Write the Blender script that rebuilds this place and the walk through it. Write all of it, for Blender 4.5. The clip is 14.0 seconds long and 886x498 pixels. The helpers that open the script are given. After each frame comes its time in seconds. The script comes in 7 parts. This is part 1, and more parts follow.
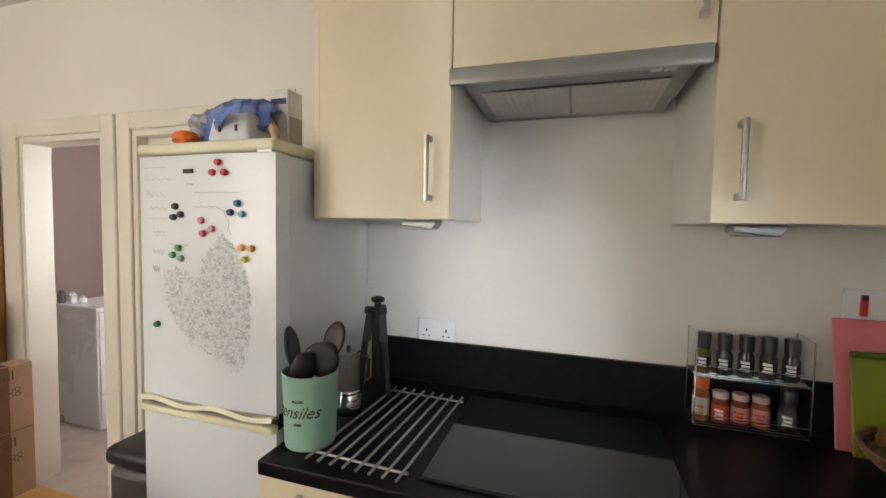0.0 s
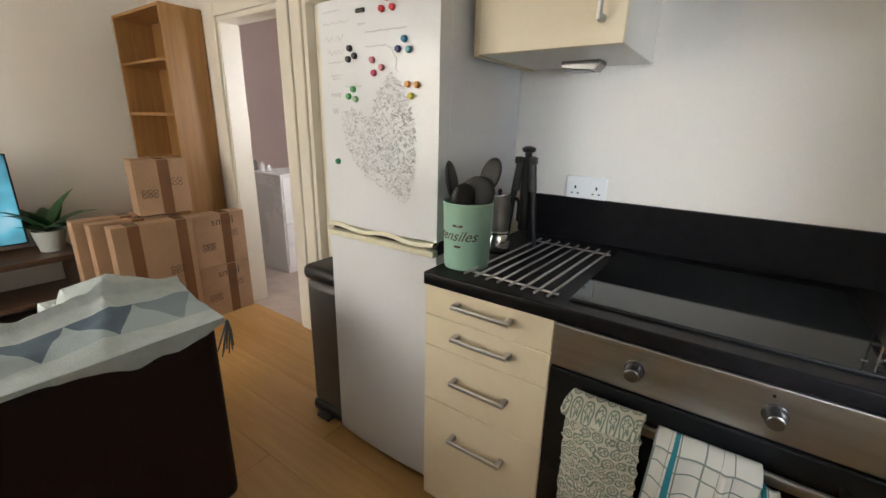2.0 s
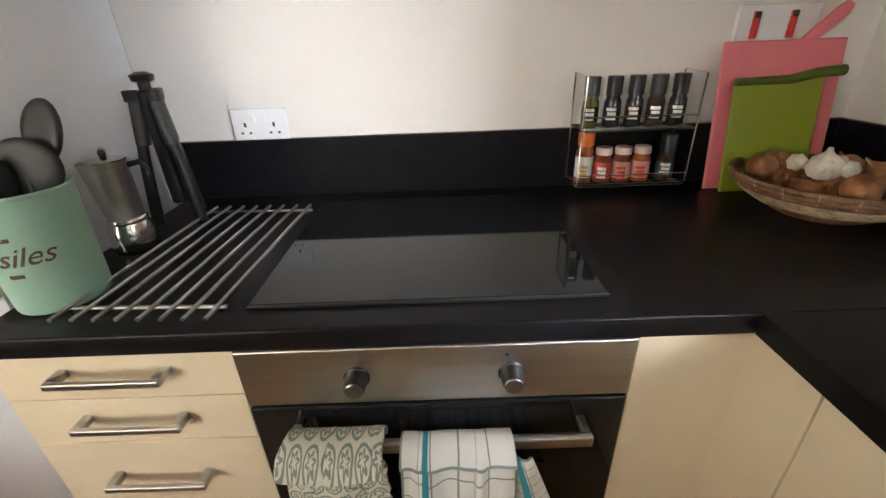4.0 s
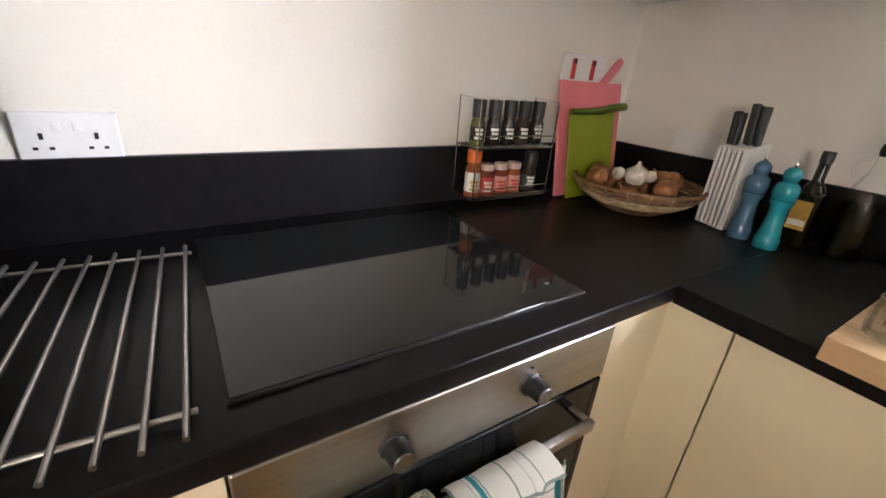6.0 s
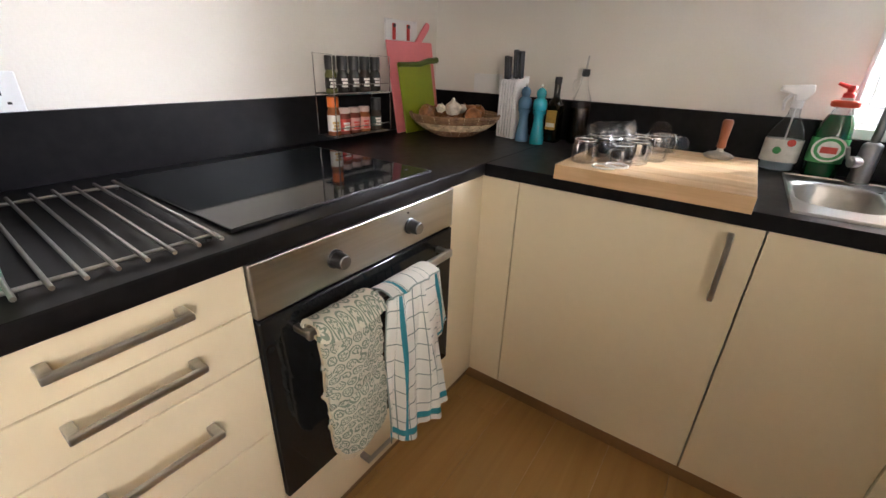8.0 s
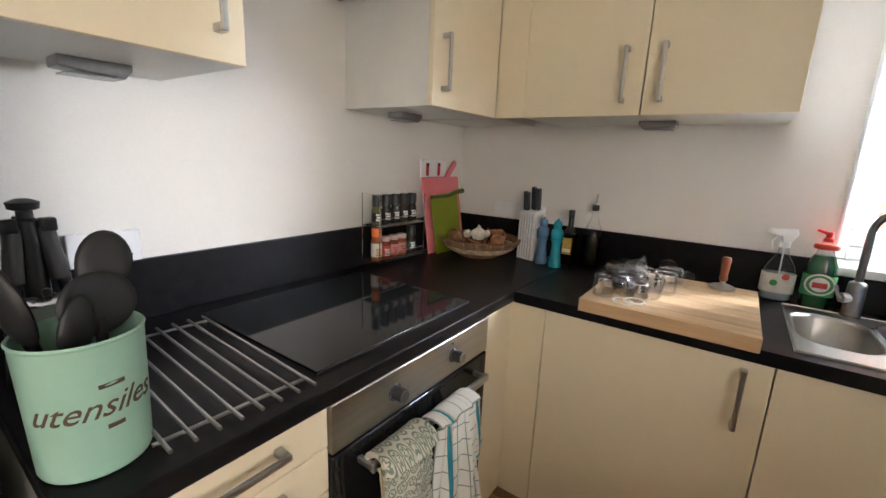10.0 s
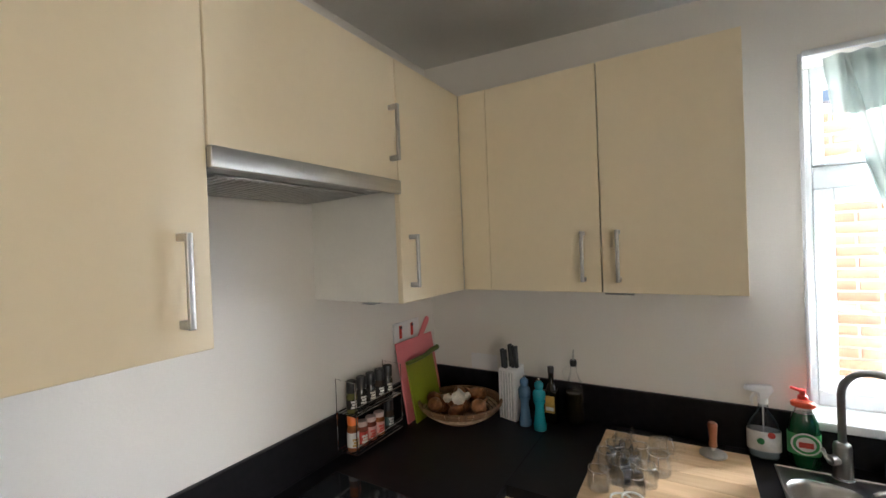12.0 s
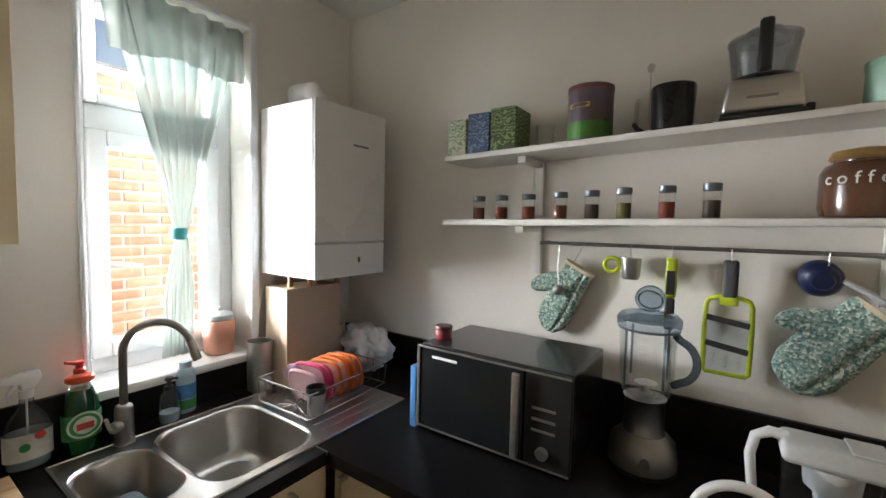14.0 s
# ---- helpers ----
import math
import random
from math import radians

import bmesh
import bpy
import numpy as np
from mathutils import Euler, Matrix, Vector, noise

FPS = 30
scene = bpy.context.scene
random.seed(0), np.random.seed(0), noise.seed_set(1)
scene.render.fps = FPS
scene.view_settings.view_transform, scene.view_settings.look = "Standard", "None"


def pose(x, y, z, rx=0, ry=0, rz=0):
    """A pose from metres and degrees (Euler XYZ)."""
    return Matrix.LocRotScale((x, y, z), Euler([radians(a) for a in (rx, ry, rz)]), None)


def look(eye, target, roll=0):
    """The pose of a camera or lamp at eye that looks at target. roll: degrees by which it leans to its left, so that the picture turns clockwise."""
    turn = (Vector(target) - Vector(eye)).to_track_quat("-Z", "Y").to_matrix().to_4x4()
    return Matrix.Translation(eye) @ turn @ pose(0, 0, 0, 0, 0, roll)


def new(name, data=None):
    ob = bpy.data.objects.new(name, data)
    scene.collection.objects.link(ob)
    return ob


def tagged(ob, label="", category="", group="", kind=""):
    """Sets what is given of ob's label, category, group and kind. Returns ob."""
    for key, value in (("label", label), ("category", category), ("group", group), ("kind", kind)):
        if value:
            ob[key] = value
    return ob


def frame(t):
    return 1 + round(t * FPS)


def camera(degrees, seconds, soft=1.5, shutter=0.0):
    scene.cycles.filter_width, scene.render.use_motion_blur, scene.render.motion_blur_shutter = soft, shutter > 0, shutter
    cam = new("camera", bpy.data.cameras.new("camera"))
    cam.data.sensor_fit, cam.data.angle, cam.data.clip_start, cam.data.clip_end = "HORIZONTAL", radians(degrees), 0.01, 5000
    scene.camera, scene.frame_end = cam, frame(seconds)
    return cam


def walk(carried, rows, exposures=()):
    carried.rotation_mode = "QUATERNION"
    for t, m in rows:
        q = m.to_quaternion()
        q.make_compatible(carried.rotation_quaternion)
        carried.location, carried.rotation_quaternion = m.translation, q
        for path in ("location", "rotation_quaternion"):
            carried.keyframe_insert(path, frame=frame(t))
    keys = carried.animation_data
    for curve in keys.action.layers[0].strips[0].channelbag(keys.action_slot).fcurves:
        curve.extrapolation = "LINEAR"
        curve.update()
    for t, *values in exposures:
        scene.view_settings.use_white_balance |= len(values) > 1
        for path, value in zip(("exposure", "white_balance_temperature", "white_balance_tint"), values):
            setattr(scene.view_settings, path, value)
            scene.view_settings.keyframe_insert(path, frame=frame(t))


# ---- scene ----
cam = camera(93.9, 14.0)
PATH = [
    (0, (-1.063, -1.407, 1.493), (-1.668, 0.496, 1.384), 1.1),
    (0.5, (-1.08, -1.444, 1.487), (-1.993, 0.328, 1.325), 1.0),
    (1, (-1.096, -1.476, 1.438), (-2.164, 0.195, 1.181), 1.2),
    (1.5, (-1.111, -1.486, 1.362), (-2.223, 0.127, 0.957), 1.2),
    (2, (-1.106, -1.488, 1.316), (-2.198, 0.084, 0.738), 1.3),
    (2.5, (-1.091, -1.481, 1.275), (-2.014, 0.13, 0.533), 1.2),
    (3, (-1.04, -1.381, 1.253), (-1.641, 0.337, 0.424), 0.1),
    (3.5, (-1.031, -1.262, 1.259), (-1.287, 0.526, 0.401), -0.8),
    (3.7, (-1.041, -1.191, 1.28), (-1.192, 0.593, 0.389), -1.3),
    (5.8, (-1.331, -0.908, 1.271), (-0.41, 0.691, 0.5), 1.9),
    (6, (-1.391, -0.945, 1.262), (-0.365, 0.577, 0.469), 4.6),
    (6.5, (-1.521, -1.089, 1.194), (-0.407, 0.28, 0.254), 4.5),
    (7, (-1.599, -1.158, 1.188), (-0.3, 0.056, 0.271), 2.1),
    (9.3, (-1.821, -1.233, 1.232), (-0.167, -0.352, 0.533), 5.0),
    (9.5, (-1.829, -1.206, 1.245), (-0.154, -0.31, 0.618), 4.8),
    (10, (-1.867, -1.181, 1.354), (-0.27, -0.057, 0.921), 2.4),
    (10.5, (-1.907, -1.14, 1.503), (-0.465, 0.224, 1.257), -0.5),
    (11, (-1.925, -1.152, 1.586), (-0.576, 0.323, 1.538), -2.7),
    (11.5, (-1.907, -1.164, 1.676), (-0.427, 0.181, 1.668), -4.2),
    (12, (-1.834, -1.136, 1.692), (-0.119, -0.108, 1.675), -2.2),
    (12.5, (-1.702, -1.051, 1.694), (0.262, -0.673, 1.69), -0.3),
    (13, (-1.58, -1.049, 1.672), (0.363, -1.524, 1.666), 1.0),
    (13.5, (-1.539, -1.035, 1.626), (0.052, -2.245, 1.556), -0.5),
    (14, (-1.511, -1.073, 1.574), (-0.389, -2.723, 1.447), 1.3),
]
walk(cam, [(t, look(eye, target, roll)) for t, eye, target, roll in PATH],
     exposures=[(0, 1.85, 6150, 9), (1.5, 1.8, 6050, 9), (3, 2.17, 6150, 12), (6.5, 2.5, 6250, 16), (9.5, 2.32, 6050, 15), (11, 2.05, 6100, 13), (12, 1.74, 6050, 12), (12.5, 1.48, 6100, 12), (13, 1.44, 6150, 12), (14, 1.26, 6450, 12)])

# ---- light ----
world = bpy.data.worlds.new("sky")
scene.world = world
world.use_nodes = True
wn = world.node_tree.nodes
sky = wn.new("ShaderNodeTexSky")
sky.sky_type, sky.sun_disc = "NISHITA", False
sky.sun_elevation, sky.sun_rotation = radians(48), radians(200)
sky.dust_density = 6.0
wn["Background"].inputs["Strength"].default_value = 0.08
world.node_tree.links.new(sky.outputs["Color"], wn["Background"].inputs["Color"])


def lamp(name, kind, m, energy, colour, **more):
    data = bpy.data.lights.new(name, kind)
    data.energy, data.color = energy, colour
    for key, value in more.items():
        if key == "angle":
            data.angle = value
        elif key == "size":
            data.shape, data.size, data.size_y = "RECTANGLE", *value
    ob = new(name, data)
    ob.matrix_world = m
    return ob


lamp("sun", "SUN", look((0, 0, 0), (0.6, 0.25, -0.62)), 1.1, (1.0, 0.95, 0.88), angle=radians(14))
# daylight: added lamps for unseen open sky beyond both ends of the passage outside the kitchen window, the living room
# window behind the walker, the bedroom window
lamp("sky_north_end", "AREA", look((5.0, 1.3, 2.4), (0.1, -1.75, 1.7)), 3000, (0.95, 0.98, 1.0), size=(4.0, 4.2))
lamp("sky_south_end", "AREA", look((1.8, -4.4, 1.9), (0.0, -4.4, 1.9)), 1050, (0.95, 0.98, 1.0), size=(2.4, 2.4))
lamp("room_window_light", "AREA", look((-3.3, -3.5, 1.5), (-1.6, 0, 1.3)), 12.5, (1.0, 0.88, 0.7), size=(1.9, 1.3))
lamp("bedroom_window_light", "AREA", look((-2.99, 0.62, 1.5), (-4.2, 1.6, 1.3)), 6.5, (1.0, 0.95, 0.9), size=(0.65, 0.95))


# ---- materials ----
def nodes_of(name):
    m = bpy.data.materials.new(name)
    m.use_nodes = True
    t = m.node_tree
    return m, t, t.nodes["Principled BSDF"]


def mat(name, colour, rough=0.5, metal=0.0, vary=0.08, scale=6.0, grain=90.0, bump=0.05, coat=0.0, second=None, stretch=(1, 1, 1), rand=0.0, spec=0.5):
    """A surface whose colour and gloss vary at two scales, with fine relief."""
    m, t, b = nodes_of(name)
    L = t.links.new
    co = t.nodes.new("ShaderNodeTexCoord")
    mp = t.nodes.new("ShaderNodeMapping")
    mp.inputs["Scale"].default_value = stretch
    L(co.outputs["Object"], mp.inputs["Vector"])
    big, fine = t.nodes.new("ShaderNodeTexNoise"), t.nodes.new("ShaderNodeTexNoise")
    big.inputs["Scale"].default_value, big.inputs["Detail"].default_value = scale, 5
    fine.inputs["Scale"].default_value, fine.inputs["Detail"].default_value = grain, 3
    L(mp.outputs[0], big.inputs["Vector"]), L(mp.outputs[0], fine.inputs["Vector"])
    add = t.nodes.new("ShaderNodeMath")
    add.operation = "MULTIPLY_ADD"
    add.inputs[1].default_value = 0.35
    L(fine.outputs["Fac"], add.inputs[0]), L(big.outputs["Fac"], add.inputs[2])
    ramp = t.nodes.new("ShaderNodeValToRGB")
    lo = second or tuple(c * (1 - 2 * vary) for c in colour)
    hi = tuple(min(1, c * (1 + vary)) for c in colour)
    ramp.color_ramp.elements[0].position, ramp.color_ramp.elements[1].position = 0.45, 0.9
    ramp.color_ramp.elements[0].color, ramp.color_ramp.elements[1].color = (*lo, 1), (*hi, 1)
    L(add.outputs[0], ramp.inputs["Fac"])
    out = ramp.outputs["Color"]
    if rand:
        info, hsv = t.nodes.new("ShaderNodeObjectInfo"), t.nodes.new("ShaderNodeHueSaturation")
        mr = t.nodes.new("ShaderNodeMapRange")
        mr.inputs["To Min"].default_value, mr.inputs["To Max"].default_value = 1 - rand, 1 + rand
        L(info.outputs["Random"], mr.inputs["Value"]), L(mr.outputs[0], hsv.inputs["Value"]), L(out, hsv.inputs["Color"])
        out = hsv.outputs["Color"]
    L(out, b.inputs["Base Color"])
    rr = t.nodes.new("ShaderNodeMapRange")
    rr.inputs["To Min"].default_value, rr.inputs["To Max"].default_value = max(0.02, rough * 0.8), min(1, rough * 1.2)
    L(big.outputs["Fac"], rr.inputs["Value"]), L(rr.outputs[0], b.inputs["Roughness"])
    b.inputs["Metallic"].default_value, b.inputs["Coat Weight"].default_value, b.inputs["Specular IOR Level"].default_value = metal, coat, spec
    b.inputs["Coat Roughness"].default_value = 0.06
    if bump:
        bp = t.nodes.new("ShaderNodeBump")
        bp.inputs["Strength"].default_value, bp.inputs["Distance"].default_value = bump, 0.004
        L(fine.outputs["Fac"], bp.inputs["Height"]), L(bp.outputs[0], b.inputs["Normal"])
    return m


def glass(name, colour=(1, 1, 1), rough=0.0, ior=1.45):
    m, t, b = nodes_of(name)
    b.inputs["Base Color"].default_value = (*colour, 1)
    b.inputs["Transmission Weight"].default_value, b.inputs["Roughness"].default_value, b.inputs["IOR"].default_value = 1, rough, ior
    return m


def thin_glass(name, tint=(0.95, 0.97, 0.97), gloss=0.6, rough=0.01):
    """A thin clear wall: light passes, and the surface shines at grazing angles."""
    m, t, b = nodes_of(name)
    L = t.links.new
    tr, gl, mx, lw, k = (t.nodes.new("ShaderNode" + n) for n in ("BsdfTransparent", "BsdfGlossy", "MixShader", "LayerWeight", "Math"))
    tr.inputs["Color"].default_value, gl.inputs["Roughness"].default_value = (*tint, 1), rough
    lw.inputs["Blend"].default_value = 0.22
    k.operation = "MULTIPLY_ADD"
    k.inputs[1].default_value, k.inputs[2].default_value = gloss, 0.025
    L(lw.outputs["Fresnel"], k.inputs[0]), L(k.outputs[0], mx.inputs[0]), L(tr.outputs[0], mx.inputs[1]), L(gl.outputs[0], mx.inputs[2])
    L(mx.outputs[0], t.nodes["Material Output"].inputs[0])
    return m


def wood(name, light, dark, rough=0.4, along=0, scale=3.0, coat=0.0):
    m, t, b = nodes_of(name)
    L = t.links.new
    co, mp = t.nodes.new("ShaderNodeTexCoord"), t.nodes.new("ShaderNodeMapping")
    s = [14.0, 14.0, 14.0]
    s[along] = 0.9
    mp.inputs["Scale"].default_value = s
    info = t.nodes.new("ShaderNodeObjectInfo")
    L(co.outputs["Object"], mp.inputs["Vector"])
    off = t.nodes.new("ShaderNodeVectorMath")
    off.operation = "MULTIPLY_ADD"
    off.inputs[1].default_value = (40, 40, 40)
    L(info.outputs["Random"], off.inputs[0]), L(mp.outputs[0], off.inputs[2])
    n = t.nodes.new("ShaderNodeTexNoise")
    n.inputs["Scale"].default_value, n.inputs["Detail"].default_value, n.inputs["Distortion"].default_value = scale, 7, 0.6
    L(off.outputs[0], n.inputs["Vector"])
    ramp = t.nodes.new("ShaderNodeValToRGB")
    ramp.color_ramp.elements[0].position, ramp.color_ramp.elements[1].position = 0.3, 0.72
    ramp.color_ramp.elements[0].color, ramp.color_ramp.elements[1].color = (*dark, 1), (*light, 1)
    L(n.outputs["Fac"], ramp.inputs["Fac"])
    hsv, mr = t.nodes.new("ShaderNodeHueSaturation"), t.nodes.new("ShaderNodeMapRange")
    mr.inputs["To Min"].default_value, mr.inputs["To Max"].default_value = 0.9, 1.1
    L(info.outputs["Random"], mr.inputs["Value"]), L(mr.outputs[0], hsv.inputs["Value"]), L(ramp.outputs[0], hsv.inputs["Color"])
    L(hsv.outputs[0], b.inputs["Base Color"])
    b.inputs["Roughness"].default_value, b.inputs["Coat Weight"].default_value = rough, coat
    bp = t.nodes.new("ShaderNodeBump")
    bp.inputs["Strength"].default_value, bp.inputs["Distance"].default_value = 0.12, 0.002
    L(n.outputs["Fac"], bp.inputs["Height"]), L(bp.outputs[0], b.inputs["Normal"])
    return m


WALL = mat("cream_wall_paint", (0.78, 0.745, 0.685), 0.7, vary=0.025, scale=1.5, grain=140, bump=0.1)
CEIL = mat("ceiling_paint", (0.74, 0.73, 0.7), 0.8, vary=0.03, scale=2, grain=60, bump=0.15)
CREAM = mat("cream_gloss_door", (0.81, 0.705, 0.51), 0.34, vary=0.02, scale=1.2, grain=40, bump=0.012)
CARC = mat("pale_carcass", (0.72, 0.7, 0.64), 0.4, vary=0.03)
BLACK_TOP = mat("black_laminate", (0.009, 0.008, 0.009), 0.33, vary=0.2, scale=30, grain=600, bump=0.02, second=(0.005, 0.005, 0.006), spec=0.17)
STEEL = mat("brushed_steel", (0.5, 0.49, 0.47), 0.32, 1.0, vary=0.06, scale=3, grain=60, bump=0.04, stretch=(1, 30, 30))
CHROME = mat("chrome", (0.72, 0.72, 0.72), 0.14, 1.0, vary=0.03, bump=0)
DARK_STEEL = mat("dark_steel", (0.3, 0.3, 0.3), 0.3, 1.0, vary=0.1, bump=0.02)
BLACK_GLASS = mat("black_glass", (0.012, 0.013, 0.014), 0.05, vary=0.05, bump=0, spec=0.35)
BLACK = mat("black_plastic", (0.016, 0.016, 0.017), 0.38, vary=0.15, bump=0.03)
WHITE = mat("white_gloss", (0.8, 0.8, 0.8), 0.28, vary=0.02, scale=2, bump=0.01)
FRIDGE = mat("fridge_white", (0.76, 0.77, 0.8), 0.22, vary=0.02, scale=2, bump=0.012, coat=0.2)
YELLOWED = mat("yellowed_plastic", (0.78, 0.74, 0.55), 0.4, vary=0.06, scale=5)
GLOSS_TRIM = mat("white_gloss_paint", (0.78, 0.74, 0.64), 0.35, vary=0.03, scale=3, bump=0.03)
UPVC = mat("white_upvc", (0.8, 0.82, 0.84), 0.3, vary=0.02)
OAK = wood("oak_board", (0.68, 0.47, 0.27), (0.54, 0.35, 0.18), 0.5, along=1)
FLOOR = wood("laminate_plank", (0.56, 0.325, 0.115), (0.47, 0.26, 0.085), 0.32, along=0, scale=2.2)
SHELF_WOOD = wood("oak_veneer", (0.4, 0.21, 0.07), (0.3, 0.15, 0.045), 0.45, along=2)
CARD = mat("brown_cardboard", (0.41, 0.26, 0.155), 0.8, vary=0.12, scale=4, bump=0.06)
TAPE = mat("parcel_tape", (0.2, 0.1, 0.05), 0.25, vary=0.08)
INK = mat("dark_print", (0.09, 0.05, 0.03), 0.7, vary=0.1, bump=0)
CARPET = mat("beige_carpet", (0.5, 0.42, 0.36), 0.95, vary=0.1, grain=400, bump=0.5)
PINK_WALL = mat("dusky_pink_wall", (0.78, 0.65, 0.61), 0.75, vary=0.03, scale=1.5, bump=0.06)


# ---- mesh helpers ----
def box(bm, x0, x1, y0, y1, z0, z1, bevel=0.0, seg=2):
    c = ((x0 + x1) / 2, (y0 + y1) / 2, (z0 + z1) / 2)
    m = Matrix.Translation(c) @ Matrix.Diagonal((abs(x1 - x0), abs(y1 - y0), abs(z1 - z0), 1))
    vs = bmesh.ops.create_cube(bm, size=1, matrix=m)["verts"]
    if bevel:
        es = list({e for v in vs for e in v.link_edges})
        bmesh.ops.bevel(bm, geom=es, offset=bevel, segments=seg, affect="EDGES", profile=0.5)
    return bm


def boxm(x0, x1, y0, y1, z0, z1, bevel=0.0, seg=2):
    return box(bmesh.new(), x0, x1, y0, y1, z0, z1, bevel, seg)


def lathe(bm, prof, seg=24, at=(0, 0, 0), sx=1.0, sy=1.0, caps=True):
    """A solid of revolution from (radius, height) pairs."""
    rings = []
    for r, z in prof:
        rings.append([bm.verts.new((at[0] + r * sx * math.cos(2 * math.pi * k / seg), at[1] + r * sy * math.sin(2 * math.pi * k / seg), at[2] + z)) for k in range(seg)])
    for a, b in zip(rings, rings[1:]):
        for k in range(seg):
            j = (k + 1) % seg
            bm.faces.new((a[k], a[j], b[j], b[k]))
    if caps:
        bm.faces.new(rings[0][::-1])
        bm.faces.new(rings[-1])
    return bm


def lathem(prof, seg=24, **k):
    return lathe(bmesh.new(), prof, seg, **k)


def tube(bm, pts, r, seg=8, r1=None):
    """A round bar along points, tapering from r to r1."""
    pts = [Vector(p) for p in pts]
    rings, up = [], None
    for i, p in enumerate(pts):
        d = (pts[min(i + 1, len(pts) - 1)] - pts[max(i - 1, 0)]).normalized()
        if up is None:
            up = d.orthogonal().normalized()
        up = (up - d * up.dot(d)).normalized()
        s = d.cross(up)
        rad = r if r1 is None else r + (r1 - r) * i / (len(pts) - 1)
        rings.append([bm.verts.new(p + rad * (math.cos(2 * math.pi * k / seg) * up + math.sin(2 * math.pi * k / seg) * s)) for k in range(seg)])
    for a, b in zip(rings, rings[1:]):
        for k in range(seg):
            j = (k + 1) % seg
            bm.faces.new((a[k], a[j], b[j], b[k]))
    bm.faces.new(rings[0][::-1])
    bm.faces.new(rings[-1])
    return bm


def tubem(pts, r, seg=8, r1=None):
    return tube(bmesh.new(), pts, r, seg, r1)


def arc(c, r, a0, a1, n, u, v):
    c, u, v = Vector(c), Vector(u), Vector(v)
    return [c + r * (math.cos(radians(a0 + (a1 - a0) * k / n)) * u + math.sin(radians(a0 + (a1 - a0) * k / n)) * v) for k in range(n + 1)]


def sheet(f, nu, nv, thick=0.0):
    """A surface f(u, v) over the unit square, given thickness along its normals."""
    bm = bmesh.new()
    g = [[bm.verts.new(f(i / nu, j / nv)) for j in range(nv + 1)] for i in range(nu + 1)]
    for i in range(nu):
        for j in range(nv):
            bm.faces.new((g[i][j], g[i + 1][j], g[i + 1][j + 1], g[i][j + 1]))
    if thick:
        bm.normal_update()
        bmesh.ops.solidify(bm, geom=bm.faces[:], thickness=thick)
    return bm


def outline(pts, depth, bevel=0.0):
    """A flat shape in x, z given by its outline, with thickness along y from 0 to depth."""
    bm = bmesh.new()
    f = bm.faces.new([bm.verts.new((x, 0, z)) for x, z in pts])
    ex = bmesh.ops.extrude_face_region(bm, geom=[f])
    bmesh.ops.translate(bm, vec=(0, depth, 0), verts=[v for v in ex["geom"] if isinstance(v, bmesh.types.BMVert)])
    bmesh.ops.recalc_face_normals(bm, faces=bm.faces[:])
    if bevel:
        bmesh.ops.bevel(bm, geom=bm.edges[:], offset=bevel, segments=2, affect="EDGES", profile=0.5)
    return bm


def mesh(bm, name, material):
    bmesh.ops.recalc_face_normals(bm, faces=bm.faces[:])
    for f in bm.faces:
        f.smooth = True
    for e in bm.edges:  # broad flat faces stay flat beside their small bevels
        if len(e.link_faces) == 2:
            bend = e.calc_face_angle(0.0)
            s, t = sorted(f.calc_area() for f in e.link_faces)
            e.smooth = not (bend > 0.84 or (bend > 0.14 and t > 25 * s))
    me = bpy.data.meshes.new(name)
    bm.to_mesh(me)
    bm.free()
    me.materials.append(material)
    return me


def part(name, bm, material, parent, label=""):
    ob = new(name, mesh(bm, name, material) if isinstance(bm, bmesh.types.BMesh) else bm)
    ob.parent = parent
    return tagged(ob, label)


def thing(name, label, category, at=(0, 0, 0), turn=0, group=""):
    ob = new(name)
    ob.matrix_world = pose(*at, 0, 0, turn)
    ob.empty_display_size = 0.05
    return tagged(ob, label, category, group)


def solid(name, bm, material, label, category, at=(0, 0, 0), turn=0, group="", kind=""):
    ob = new(name, mesh(bm, name, material))
    ob.matrix_world = pose(*at, 0, 0, turn)
    return tagged(ob, label, category, group, kind)


def setting(name, bm, material, label, category):
    return solid(name, bm, material, label, category, kind="structure")


# ---- the room: north wall y 0.05, east wall x 0.02, shelf wall y -2.5 ----
YN, XE, YS, XW, YL, TOP = 0.05, 0.022, -2.5, -4.86, -3.6, 2.66
D1L, D1R, D2L, D2R, DH = -3.93, -3.29, -3.09, -2.40, 1.92

bm = bmesh.new()
for x0, x1, z0, z1 in ((XW - 0.2, D1L, 0, TOP), (D1L, D1R, DH, TOP), (D1R, D2L, 0, TOP), (D2L, D2R, DH, TOP), (D2R, XE + 0.3, 0, TOP)):
    box(bm, x0, x1, YN, YN + 0.12, z0, z1)
wall_north = setting("wall_north", bm, WALL, "cream painted plaster wall with two doorways", "wall")

WY0, WY1, WZ0, WZ1 = -1.986, -1.477, 1.045, 2.285
bm = bmesh.new()
for y0, y1, z0, z1 in ((YS - 0.12, WY0, 0, TOP), (WY1, YN, 0, TOP), (WY0, WY1, 0, WZ0), (WY0, WY1, WZ1, TOP)):
    box(bm, XE, XE + 0.17, y0, y1, z0, z1)
setting("wall_east", bm, WALL, "white painted plaster wall with one window", "wall")
# unseen dark skin, added so less lamp light bounces onto the bricks opposite
bm = bmesh.new()
for y0, y1, z0, z1 in ((YS - 0.12, WY0, 0, TOP), (WY1, YN, 0, TOP), (WY0, WY1, 0, WZ0), (WY0, WY1, WZ1, TOP)):
    box(bm, XE + 0.1705, XE + 0.28, y0, y1, z0, z1)
